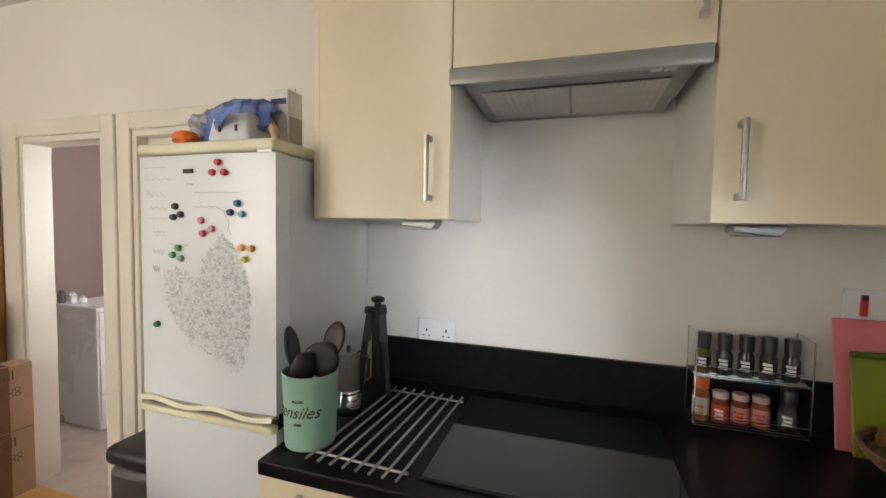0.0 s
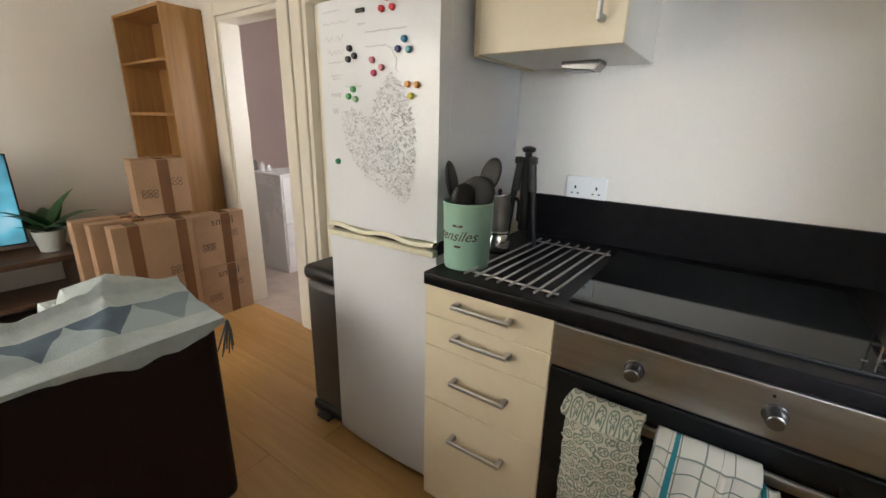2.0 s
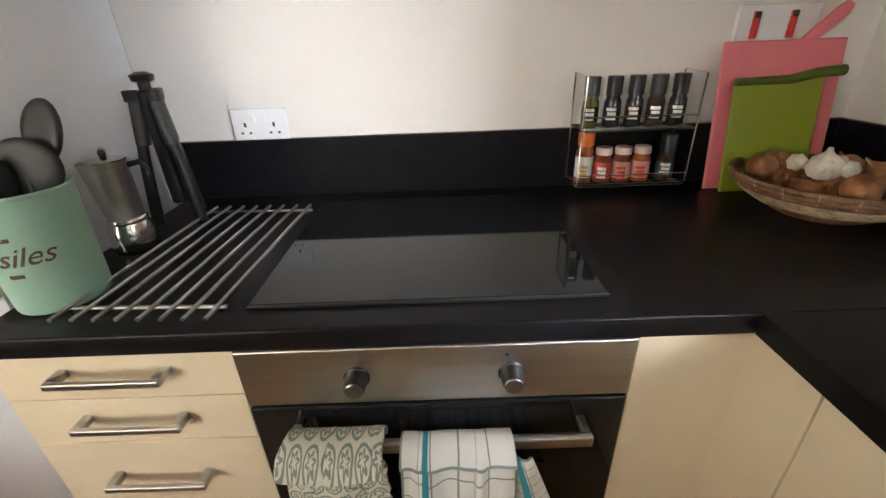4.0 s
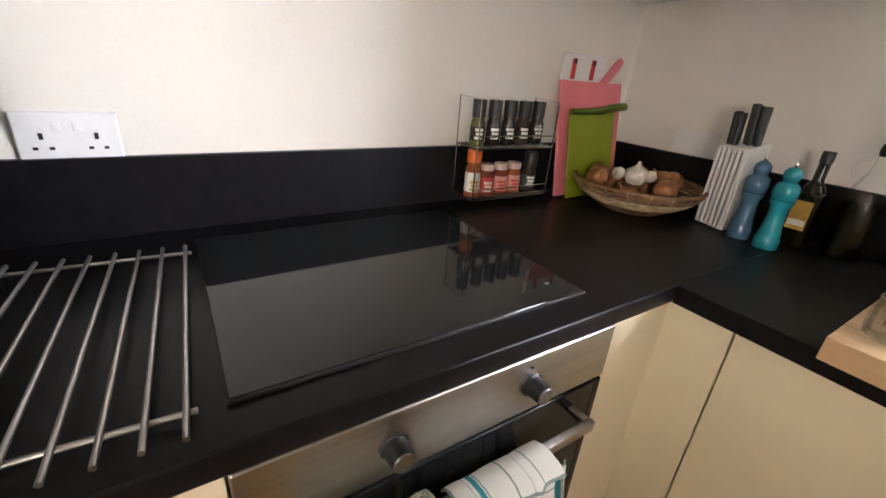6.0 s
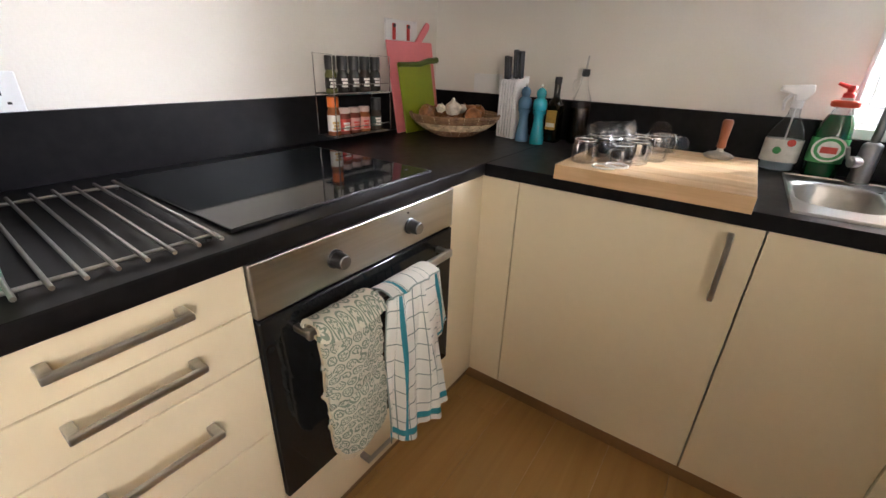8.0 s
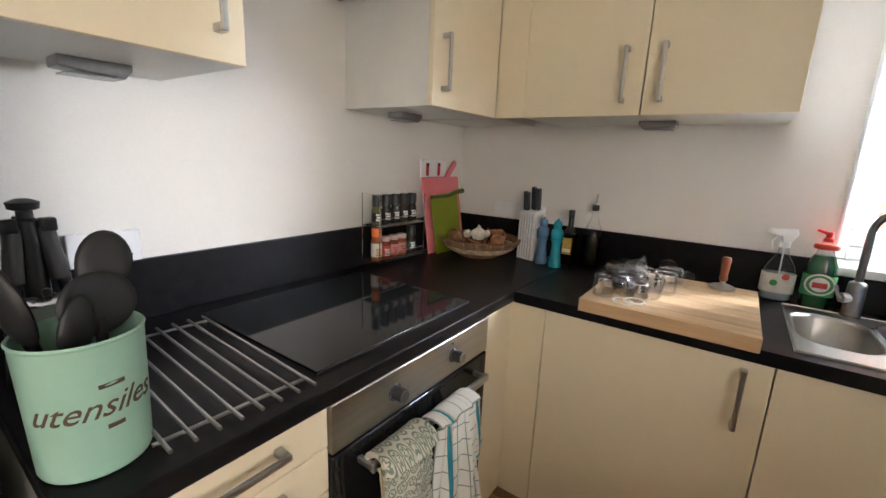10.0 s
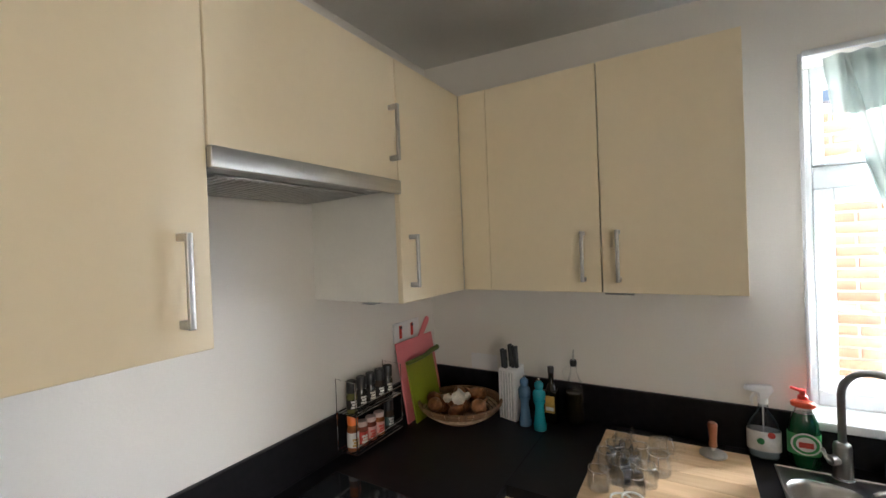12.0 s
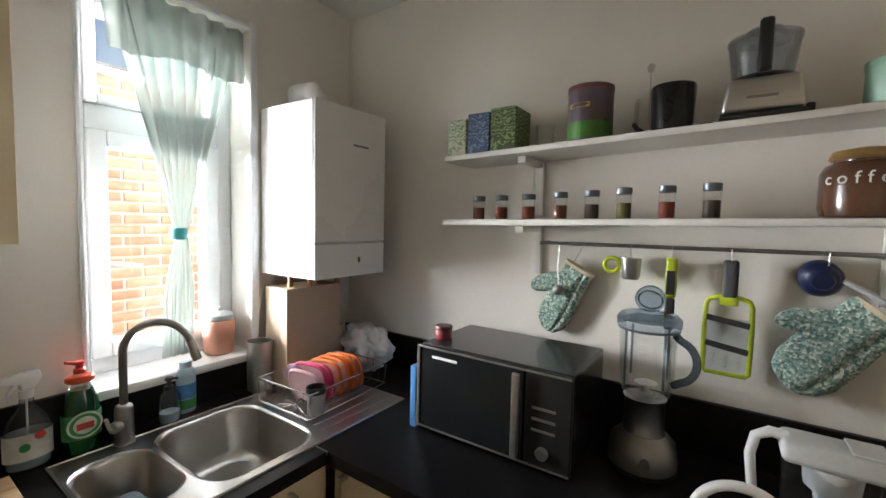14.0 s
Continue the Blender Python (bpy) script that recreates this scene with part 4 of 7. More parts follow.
for k in range(5):
    spice_bottle((-0.69 + 0.054 * k, -0.025, 1.08), (SPICE[3], BOTTLE_DARK, BOTTLE_DARK, SPICE[4], BOTTLE_DARK)[k], BLACK, 0.02, 0.118, BOTTLE_DARK, "slim dark spice bottle with black cap and white print", 0.62, LABEL_W)
spice_bottle((-0.69, -0.025, 0.937), SPICE[2], ORANGEP, 0.022, 0.13, LABEL_W, "spice bottle with bright orange cap", 0.74, LABEL_Y)
for k in range(3):
    spice_bottle((-0.64 + 0.05 * k, -0.025, 0.937), (SPICE[1], SPICE[1], SPICE[2])[k], SALMON_LID, 0.0225, 0.09, (LABEL_R, LABEL_PINK, LABEL_PINK)[k], ("short spice jar with red label and pale lid", "short spice jar with pink label and pale lid", "short orange spice jar with pink label and pale lid")[k], 0.8, LABEL_W if k == 0 else LABEL_R)
spice_bottle((-0.475, -0.025, 0.937), SPICE[4], BLACK, 0.021, 0.118, mat("dark_green_label", (0.05, 0.09, 0.08), 0.5), "dark spice bottle with black cap", 0.62, LABEL_W)


def cutting_board(name, at, lean, w, h, material, label, handle):
    u = thing(name, label, "chopping board", at)
    u.matrix_world = pose(*at, lean)
    part("board", boxm(0, w, -0.008, 0, 0.002, h, 0.003, 2), material, u)
    if handle:
        p = outline(((0, 0), (0.045, 0.0), (0.11, 0.055), (0.118, 0.075), (0.1, 0.085), (0.08, 0.072)), 0.008, 0.003)
        bmesh.ops.translate(p, vec=(w * 0.6, -0.008, h - 0.004), verts=p.verts)
        part("handle", p, material, u)
    else:
        p = tubem([(0.0, -0.012, h - 0.006), (w * 0.6, -0.014, h - 0.004), (w * 0.85, -0.02, h + 0.008), (w + 0.03, -0.02, h + 0.012)], 0.009, 10, 0.013)
        part("handle", p, DARKGREENP, u, "dark green rolled handle edge")


cutting_board("chopping_board", (-0.375, -0.045, CT), -9, 0.295, 0.355, PINKP, "pink plastic chopping board leaning against the wall", True)
cutting_board("chopping_board", (-0.352, -0.075, CT), -10, 0.215, 0.272, GREENP, "olive green plastic chopping board leaning on the pink one", False)

# woven bowl with onions and garlic
bw = thing("fruit_bowl", "round woven wicker bowl holding onions and garlic", "bowl", (-0.215, -0.225, CT))
for k in range(9):
    z, r = 0.008 + 0.0095 * k, 0.085 + 0.1 * math.sin(min(1, k / 8) * 1.45)
    n = 44
    pts = [(r * math.cos(2 * math.pi * i / n), r * math.sin(2 * math.pi * i / n), z + 0.002 * math.sin(i * math.pi)) for i in range(n + 1)]
    part("coil", tubem(pts, 0.0062, 6), PALE_WICKER if k in (3, 4, 5) else WICKER, bw)
part("base", lathem(((0.08, 0.0005), (0.085, 0.006), (0.02, 0.009)), 32), WICKER, bw)
for k in range(40):
    a = 2 * math.pi * k / 40
    part("rib", tubem([((0.09 + 0.1 * math.sin(q * 1.45)) * math.cos(a + 0.06 * (q * 8 % 2)), (0.09 + 0.1 * math.sin(q * 1.45)) * math.sin(a + 0.06 * (q * 8 % 2)), 0.008 + 0.078 * q) for q in (0, 0.25, 0.5, 0.75, 1)], 0.0022, 5), PALE_WICKER if k % 2 else WICKER, bw)
random.seed(4)
for k in range(19):
    a, r = random.uniform(0, 6.28), random.uniform(0.0, 0.135)
    s = random.uniform(0.024, 0.034)
    z = 0.05 + 0.028 * (k % 2) + 0.01 * (r > 0.08)
    o = solid("onion", lathem([(s * q, s * w) for q, w in ((0.1, -0.95), (0.55, -0.85), (0.92, -0.4), (1, 0), (0.85, 0.5), (0.4, 0.85), (0.15, 1.1), (0.08, 1.5))], 14), ONION, "brown-skinned onion in the wicker bowl", "onion", group="onions in the bowl")
    o.matrix_world = pose(-0.215 + r * math.cos(a), -0.225 + r * math.sin(a), CT + z, random.uniform(-60, 60), random.uniform(-60, 60))
for dx, dy, s, rx, ry in ((-0.045, -0.015, 0.021, 50, 20), (0.0, -0.035, 0.018, -60, 40), (-0.06, 0.03, 0.019, 30, -70), (-0.03, -0.01, 0.033, 6, -8), (0.02, 0.01, 0.016, 80, 0)):
    bm = lathem([(q, w) for q, w in ((0.2, -0.75), (0.75, -0.65), (1, -0.15), (0.85, 0.4), (0.45, 0.72), (0.22, 0.95), (0.14, 1.25))], 20)
    for v in bm.verts:  # cloves
        k = 1 + 0.09 * math.cos(7 * math.atan2(v.co.y, v.co.x))
        v.co = Vector((v.co.x * k * s, v.co.y * k * s, v.co.z * s))
    o = solid("garlic_bulb", bm, GARLIC, "white garlic bulb on top of the onions", "garlic", group="garlic bulbs")
    o.matrix_world = pose(-0.215 + dx, -0.225 + dy, CT + 0.108, rx, ry)

kb = thing("knife_block", "white knife block with five dark-handled knives", "knife block", (-0.105, -0.43, CT), 75)
bm = boxm(-0.042, 0.042, -0.04, 0.032, 0.001, 0.24, 0.003)
for v in bm.verts:  # top falls towards the front
    if v.co.z > 0.2:
        v.co.z -= 0.25 * (v.co.y + 0.04)
part("block", bm, WHITE, kb)
# grey plate gives the gaps between the ribs their shade by colour
part("slot_ground", boxm(-0.036, 0.036, 0.0322, 0.0332, 0.012, 0.212), mat("slot_shade_grey", (0.3, 0.3, 0.32), 0.5), kb, "grey plate standing in for shade in the slotted front")
for k in range(6):
    x = -0.037 + 0.0148 * k
    part("slot_rib", boxm(x - 0.0045, x + 0.0045, 0.0334, 0.04, 0.004, 0.218, 0.0015), WHITE, kb)
KH = mat("grey_knife_handle", (0.045, 0.05, 0.055), 0.4, vary=0.1)
for x, y, h, z in ((0.031, 0.014, 0.088, 0.222), (0.016, 0.016, 0.086, 0.221), (0.001, -0.004, 0.104, 0.228), (-0.014, 0.002, 0.102, 0.226), (-0.031, -0.002, 0.1, 0.227)):
    bm = boxm(-0.0065, 0.0065, -0.01, 0.01, 0, h, 0.004)
    for v in bm.verts:  # swelling butt
        v.co.y *= 0.85 + 0.3 * v.co.z / h
    kn = solid("kitchen_knife", bm, KH, "kitchen knife with dark grey handle in the block", "knife", (0, 0, 0), group="knives in the block")
    kn.matrix_world = pose(-0.105, -0.43, CT, 0, 0, 75) @ pose(x, y, z, -4)


def mill(at, material, label, k=1.2):
    def turned(*prof):
        return [(r_, z_ * k) for r_, z_ in prof]
    m = thing("pepper_mill", label, "pepper mill", at)
    part("base", lathem(turned((0.026, 0.0005), (0.0275, 0.004), (0.0275, 0.022), (0.024, 0.027), (0.025, 0.031), (0.021, 0.05), (0.0185, 0.072), (0.0195, 0.088), (0.025, 0.097), (0.0255, 0.103)), 28), material, m)
    part("head", lathem(turned((0.0225, 0.1035), (0.0265, 0.108), (0.027, 0.124), (0.0235, 0.134), (0.015, 0.14), (0.0165, 0.144), (0.019, 0.152), (0.0175, 0.161), (0.01, 0.168), (0.004, 0.17)), 28), material, m)
    part("knob", lathem(turned((0.004, 0.1702), (0.0055, 0.174), (0.003, 0.179)), 12), CHROME, m, "small steel knob")


mill((-0.148, -0.505, CT), BLUE_LACQ, "slate blue lacquered pepper mill")
mill((-0.165, -0.575, CT), TEAL, "teal lacquered salt mill")
ob = thing("oil_bottle", "dark square oil bottle with ochre label", "bottle", (-0.075, -0.6, CT))
bm = boxm(-0.028, 0.028, -0.028, 0.028, 0.0005, 0.145, 0.007, 3)
lathe(bm, ((0.026, 0.144), (0.024, 0.152), (0.0135, 0.168), (0.012, 0.172), (0.012, 0.215)), 20)
part("glass", bm, DARK_OIL, ob)
part("label", boxm(-0.0295, -0.0283, -0.02, 0.02, 0.05, 0.122), LABEL_Y, ob)
part("label_band", boxm(-0.0301, -0.0296, -0.017, 0.017, 0.06, 0.075), LABEL_W, ob)
part("cap", lathem(((0.0135, 0.2153), (0.0135, 0.24), (0.012, 0.242)), 16), BLACK, ob)
cr = thing("oil_cruet", "clear glass oil cruet with steel pourer", "bottle", (-0.045, -0.69, CT))
part("glass", lathem(((0.032, 0.0005), (0.037, 0.004), (0.038, 0.15), (0.034, 0.172), (0.02, 0.205), (0.0135, 0.225), (0.013, 0.25), (0.015, 0.254)), 24), CLEAR, cr)
part("oil", lathem(((0.032, 0.004), (0.0355, 0.008), (0.0355, 0.135)), 24), DARK_OIL, cr, "dark vinegar inside")
part("stopper", lathem(((0.0125, 0.246), (0.015, 0.256), (0.0135, 0.272)), 14), BLACK, cr)
part("pourer", tubem([(0, 0, 0.272), (0, 0, 0.285), (-0.006, -0.004, 0.318)], 0.0045, 8, 0.003), STEEL, cr)
part("handle", tubem(arc((0.0, 0.018, 0.212), 0.026, -60, 110, 10, (0, 1, 0), (0, 0, 1)), 0.004, 8), CLEAR, cr)

# ---- on the window run ----
cb = thing("butcher_board", "thick oak chopping board overhanging the worktop edge", "chopping board", (-0.385, -1.057, CT))
n = 7
for k in range(n):
    w = 0.5 / n
    part("stave", boxm(-0.25 + w * k, -0.25 + w * (k + 1) - 0.0003, -0.226, 0.226, 0.001, 0.04, 0.0012), OAK, cb)
random.seed(9)


SEAL = mat("white_rubber", (0.7, 0.66, 0.58), 0.6)


def clip_jar(at, tilt, turn, s=1.0):
    j = thing("glass_jar", "small clear glass clip-top jar on the oak board", "jar", at, group="jars on the board")
    j.matrix_world = pose(*at, tilt, 0, turn)
    part("jar", lathem(((0.024 * s, 0.0005), (0.03 * s, 0.004), (0.032 * s, 0.012), (0.032 * s, 0.05 * s), (0.027 * s, 0.06 * s), (0.028 * s, 0.068 * s), (0.0245 * s, 0.068 * s), (0.0245 * s, 0.058 * s), (0.0285 * s, 0.048 * s), (0.0285 * s, 0.012), (0.01, 0.009)), 20), CLEAR, j)
    part("wire", tubem([(0.0285 * s * math.cos(a / 8 * math.pi), 0.0285 * s * math.sin(a / 8 * math.pi), 0.061 * s) for a in range(17)], 0.0011, 5), CHROME, j)
    part("clip", tubem([(0.028 * s, 0, 0.061 * s), (0.036 * s, 0, 0.05 * s), (0.034 * s, 0, 0.03 * s)], 0.0012, 5), CHROME, j)
    l = part("lid", lathem(((0.022 * s, 0), (0.0285 * s, 0.003), (0.0285 * s, 0.007), (0.02 * s, 0.011), (0.004, 0.012)), 20), CLEAR, j)
    l.matrix_local = pose(-0.03 * s, 0, 0.07 * s, 0, -70, 0)
    return j


for x, y, tilt in ((-0.56, -0.88, 0), (-0.5, -0.93, 0), (-0.44, -0.885, 0), (-0.545, -0.975, 0), (-0.43, -0.955, 0), (-0.375, -0.9, 0), (-0.48, -1.0, 0), (-0.35, -0.97, 0), (-0.3, -0.915, 0), (-0.395, -1.03, 0)):
    clip_jar((x, y, CT + 0.0405), tilt, random.uniform(0, 360), random.uniform(0.95, 1.1))
clip_jar((-0.28, -1.0, CT + 0.074), 90, 25)
for x, y in ((-0.585, -0.945), (-0.577, -0.975)):
    solid("rubber_ring", tubem(arc((0, 0, 0.003), 0.028, 0, 360, 24, (1, 0, 0), (0, 1, 0)), 0.003, 6), SEAL, "white rubber jar seal lying on the board", "jar seal", (x, y, CT + 0.0405 + (0.006 if y < -0.95 else 0)), group="jar seals")
ms = thing("burger_press", "steel disc tamper with turned wooden handle", "tamper", (-0.19, -1.18, CT + 0.0405))
part("disc", lathem(((0.036, 0.0005), (0.04, 0.003), (0.04, 0.009), (0.03, 0.014), (0.01, 0.02), (0.008, 0.028)), 28), STEEL, ms)
part("handle", lathem(((0.009, 0.0285), (0.013, 0.034), (0.011, 0.05), (0.0135, 0.085), (0.015, 0.105), (0.011, 0.112)), 18), wood("red_brown_wood", (0.32, 0.11, 0.05), (0.22, 0.07, 0.03), 0.35, along=2), ms)

# sink with two bowls and a drainer
snk = thing("sink", "stainless steel one and a half bowl sink with drainer", "sink", (0, 0, 0))
X0, X1, Y0, Y1 = SK
b1, b2 = (-0.455, -0.155, -1.55, -1.372), (-0.515, -0.12, -1.888, -1.572)


def rounded(x0, x1, y0, y1, inset, r, n=40):
    """Corner-rounded rectangle as n points."""
    hx, hy = (x1 - x0) / 2 - inset, (y1 - y0) / 2 - inset
    pts = []
    for k in range(n):
        a = 2 * math.pi * k / n
        qx, qy = math.cos(a), math.sin(a)
        sx, sy = (1 if qx > 1e-6 else -1), (1 if qy > 1e-6 else -1)
        pts.append(((x0 + x1) / 2 + sx * (hx - r) + r * qx, (y0 + y1) / 2 + sy * (hy - r) + r * qy))
    return pts


def loft(bm, rings):
    rings = [[bm.verts.new(p) for p in ring_] for ring_ in rings]
    for a, b in zip(rings, rings[1:]):
        for k in range(len(a)):
            j = (k + 1) % len(a)
            bm.faces.new((a[k], a[j], b[j], b[k]))
    return rings


def bowl(x0, x1, y0, y1, depth, r):
    """A rounded basin: rings of one rounded rectangle, sinking and shrinking."""
    bm = bmesh.new()
    rings = loft(bm, [[(x, y, CT + z) for x, y in rounded(x0, x1, y0, y1, inset, rr)] for inset, z, rr in
                      ((-0.006, 0.0035, r), (0.0, 0.001, r), (0.004, -0.01, r), (0.01, -depth + 0.03, r), (0.02, -depth + 0.01, r * 0.9), (0.045, -depth, r * 0.6))])
    bm.faces.new(rings[-1])
    return bm


def deck(x0, x1, y0, y1, hole, r):
    """Flat steel round a basin, out to a rectangle."""
    cx, cy = (hole[0] + hole[1]) / 2, (hole[2] + hole[3]) / 2
    outer = []
    for k in range(40):
        a = 2 * math.pi * k / 40
        qx, qy = math.cos(a), math.sin(a)
        ex, ey = (x1 - cx if qx > 1e-6 else x0 - cx), (y1 - cy if qy > 1e-6 else y0 - cy)
        m = max(abs(qx), abs(qy))
        outer.append((cx + abs(ex) * qx / m, cy + abs(ey) * qy / m))
    bm = bmesh.new()
    loft(bm, [[(x, y, CT + 0.0005) for x, y in outer], [(x, y, CT + 0.003) for x, y in outer], [(x, y, CT + 0.0036) for x, y in rounded(*hole, -0.006, r)]])
    return bm


SINK = mat("satin_stainless", (0.5, 0.49, 0.47), 0.3, 1.0, vary=0.06, scale=6, grain=120, bump=0.03)
mid = (b1[2] + b2[3]) / 2
part("deck", deck(X0, X1, mid, Y1, b1, 0.075), SINK, snk)
part("deck", deck(X0, X1, b2[2] - 0.02, mid, b2, 0.085), SINK, snk)
part("drainer", boxm(X0, X1, Y0, b2[2] - 0.02, CT + 0.0005, CT + 0.003), SINK, snk)
part("half_bowl", bowl(*b1, 0.13, 0.075), SINK, snk)
part("main_bowl", bowl(*b2, 0.17, 0.085), SINK, snk)
for k in range(9):
    part("drainer_rib", boxm(-0.5 + 0.045 * k, -0.488 + 0.045 * k, Y0 + 0.03, b2[2] - 0.03, CT + 0.0031, CT + 0.0055, 0.001), SINK, snk)
for c, d in (((b1[0] + b1[1]) / 2, b1), ((b2[0] + b2[1]) / 2, b2)):
    part("waste", lathem(((0.03, 0.0), (0.032, 0.003), (0.02, 0.004), (0.018, 0.001)), 24, at=(c, (d[2] + d[3]) / 2, CT - (0.17 if d is b2 else 0.13) + 0.001)), DARK_STEEL, snk, "round waste outlet")
part("edge_bead", tubem([(X0 + 0.004, Y0 + 0.004, CT + 0.003), (X0 + 0.004, Y1 - 0.004, CT + 0.003), (X1 - 0.004, Y1 - 0.004, CT + 0.003), (X1 - 0.004, Y0 + 0.004, CT + 0.003), (X0 + 0.004, Y0 + 0.004, CT + 0.003)], 0.0032, 6), SINK, snk)
def crumple(n, seed, sx, sy, sz):
    bm = bmesh.new()
    bmesh.ops.create_icosphere(bm, subdivisions=n, radius=1)
    for v in bm.verts:
        d = 1 + 0.3 * noise.noise(v.co * 2 + Vector((seed, 0, 0))) + 0.15 * noise.noise(v.co * 5 + Vector((0, seed, 0)))
        v.co = Vector((v.co.x * sx, v.co.y * sy, v.co.z * sz)) * d
    lo = min(v.co.z for v in bm.verts)
    bmesh.ops.translate(bm, vec=(0, 0, -lo), verts=bm.verts)
    return bm


solid("dish_cloth", crumple(4, 3, 0.05, 0.04, 0.025), mat("blue_white_cloth", (0.35, 0.45, 0.65), 0.9, vary=0.3, scale=50, second=(0.1, 0.2, 0.5)), "blue and white dishcloth crumpled in the half bowl", "cloth", (-0.38, -1.44, CT - 0.128))

tap = thing("kitchen_tap", "brushed steel swan-neck mixer tap behind the sink", "tap", (-0.095, -1.525, CT + 0.003))
part("base", lathem(((0.027, 0.0), (0.027, 0.004), (0.024, 0.006), (0.023, 0.1), (0.021, 0.11), (0.013, 0.115)), 24), DARK_STEEL, tap)
d = Vector((-0.55, -0.84, 0)).normalized()
c0 = Vector((0, 0, 0.265))
pts = [Vector((0, 0, 0.11)), Vector((0, 0, 0.19))] + arc(c0 + d * 0.085, 0.085, 180, 15, 16, d, (0, 0, 1))
part("spout", tubem(pts, 0.0105, 14), DARK_STEEL, tap)
part("nozzle", tubem([pts[-1], pts[-1] + Vector((0.02 * d.x, 0.02 * d.y, -0.06))], 0.013, 14), STEEL, tap)
bm = bmesh.new()
tube(bm, [(0, 0, 0.06), (-0.02, 0.035, 0.06)], 0.016, 12)
part("lever", tube(bm, [(-0.02, 0.035, 0.06), (-0.03, 0.045, 0.07), (-0.04, 0.055, 0.1)], 0.005, 8), STEEL, tap)

sp = thing("spray_bottle", "clear cleaning spray bottle with white trigger", "spray bottle", (-0.035, -1.335, CT))
part("bottle", lathem(((0.038, 0.0005), (0.042, 0.005), (0.041, 0.1), (0.036, 0.128), (0.022, 0.152), (0.014, 0.166), (0.012, 0.19)), 24, sx=0.7, sy=1.15), CLEARP, sp)
part("cleaner", lathem(((0.034, 0.004), (0.038, 0.008), (0.038, 0.055)), 24, sx=0.66, sy=1.12), mat("cloudy_cleaner", (0.5, 0.6, 0.66), 0.25, vary=0.05, bump=0), sp, "pale blue liquid inside")
part("dip_tube", tubem([(0, 0, 0.02), (0, 0, 0.19)], 0.0025, 6), WHITE, sp)
part("label", lathem(((0.0428, 0.03), (0.0426, 0.098)), 24, sx=0.7, sy=1.15, caps=False), LABEL_W, sp)
for y, z, m in ((0.012, 0.065, LABEL_G), (-0.018, 0.09, LABEL_R)):
    part("label_mark", lathe(bmesh.new(), ((0.011, 0), (0.011, 0.001)), 16), m, sp).matrix_local = pose(-0.0294, y, z, 0, -90)
part("collar", lathem(((0.015, 0.188), (0.015, 0.208)), 16), WHITE, sp)
bm = outline(((-0.055, 0.235), (-0.05, 0.25), (0.025, 0.255), (0.03, 0.235), (0.012, 0.208), (-0.012, 0.208), (-0.014, 0.225)), 0.022, 0.003)
bmesh.ops.translate(bm, vec=(0, -0.011, 0), verts=bm.verts)
part("head", bm, WHITE, sp).matrix_local = pose(0, 0, 0, 0, 0, -80)
part("trigger", tubem([(-0.02, 0, 0.228), (-0.034, 0, 0.205), (-0.03, 0, 0.18)], 0.006, 8, 0.004), WHITE, sp).matrix_local = pose(0, 0, 0, 0, 0, -80)

fb = thing("washing_up_bottle", "green washing-up liquid bottle with red cap", "bottle", (-0.05, -1.44, CT))
part("bottle", lathem(((0.033, 0.0005), (0.037, 0.006), (0.038, 0.11), (0.034, 0.15), (0.024, 0.18)), 24, sx=0.75, sy=1.15), GREEN_LIQ, fb)
part("upper", lathem(((0.0235, 0.1803), (0.016, 0.21), (0.0135, 0.225)), 24, sx=0.85, sy=1.1), CLEARP, fb, "clear upper part")
part("cap", lathem(((0.014, 0.2253), (0.014, 0.236), (0.009, 0.24), (0.009, 0.248), (0.011, 0.25), (0.01, 0.258)), 16), REDP, fb, "red push cap")
part("label", lathem(((0.0385, 0.045), (0.0387, 0.115)), 24, sx=0.75, sy=1.15, caps=False), LABEL_G, fb)
for r_, x, m in ((0.036, -0.0288, LABEL_W), (0.031, -0.0301, LABEL_G), (0.0235, -0.0314, LABEL_W)):
    part("label_disc", lathe(bmesh.new(), ((r_, 0), (r_, 0.0012)), 28, sy=1.1), m, fb).matrix_local = pose(x, 0, 0.085, 0, -90)
part("label_band", boxm(-0.0335, -0.0327, -0.019, 0.019, 0.074, 0.092), LABEL_R, fb)
part("shoulder_band", lathem(((0.026, 0.2), (0.029, 0.204), (0.029, 0.214), (0.024, 0.218)), 24, sx=0.85, sy=1.15), mat("orange_red_plastic", (0.62, 0.08, 0.03), 0.35), fb, "orange-red oval collar")
part("nozzle", tubem([(0, 0.006, 0.253), (-0.004, 0.032, 0.262)], 0.006, 8, 0.0045), REDP, fb)

sd = thing("soap_dispenser", "clear soap dispenser with black pump", "soap dispenser", (-0.055, -1.66, CT))
part("bottle", lathem(((0.028, 0.0005), (0.031, 0.004), (0.031, 0.085), (0.022, 0.1), (0.013, 0.106)), 20), CLEARP, sd)
part("soap", lathem(((0.026, 0.005), (0.0285, 0.008), (0.0285, 0.035)), 20), mat("pale_soap", (0.45, 0.52, 0.58), 0.2, bump=0), sd)
part("pump", lathem(((0.014, 0.1063), (0.014, 0.118), (0.006, 0.12), (0.006, 0.135), (0.012, 0.137), (0.012, 0.147)), 14), BLACK, sd)
part("spout", tubem([(0, 0, 0.143), (-0.018, -0.02, 0.143)], 0.004, 8), BLACK, sd)
hs = thing("hand_soap_bottle", "pale blue and green hand soap bottle", "bottle", (-0.022, -1.725, CT))
part("bottle", lathem(((0.028, 0.0005), (0.031, 0.004), (0.031, 0.13), (0.024, 0.15), (0.02, 0.152)), 20, sx=0.6, sy=1.0), mat("pale_blue_plastic", (0.4, 0.56, 0.66), 0.3), hs)
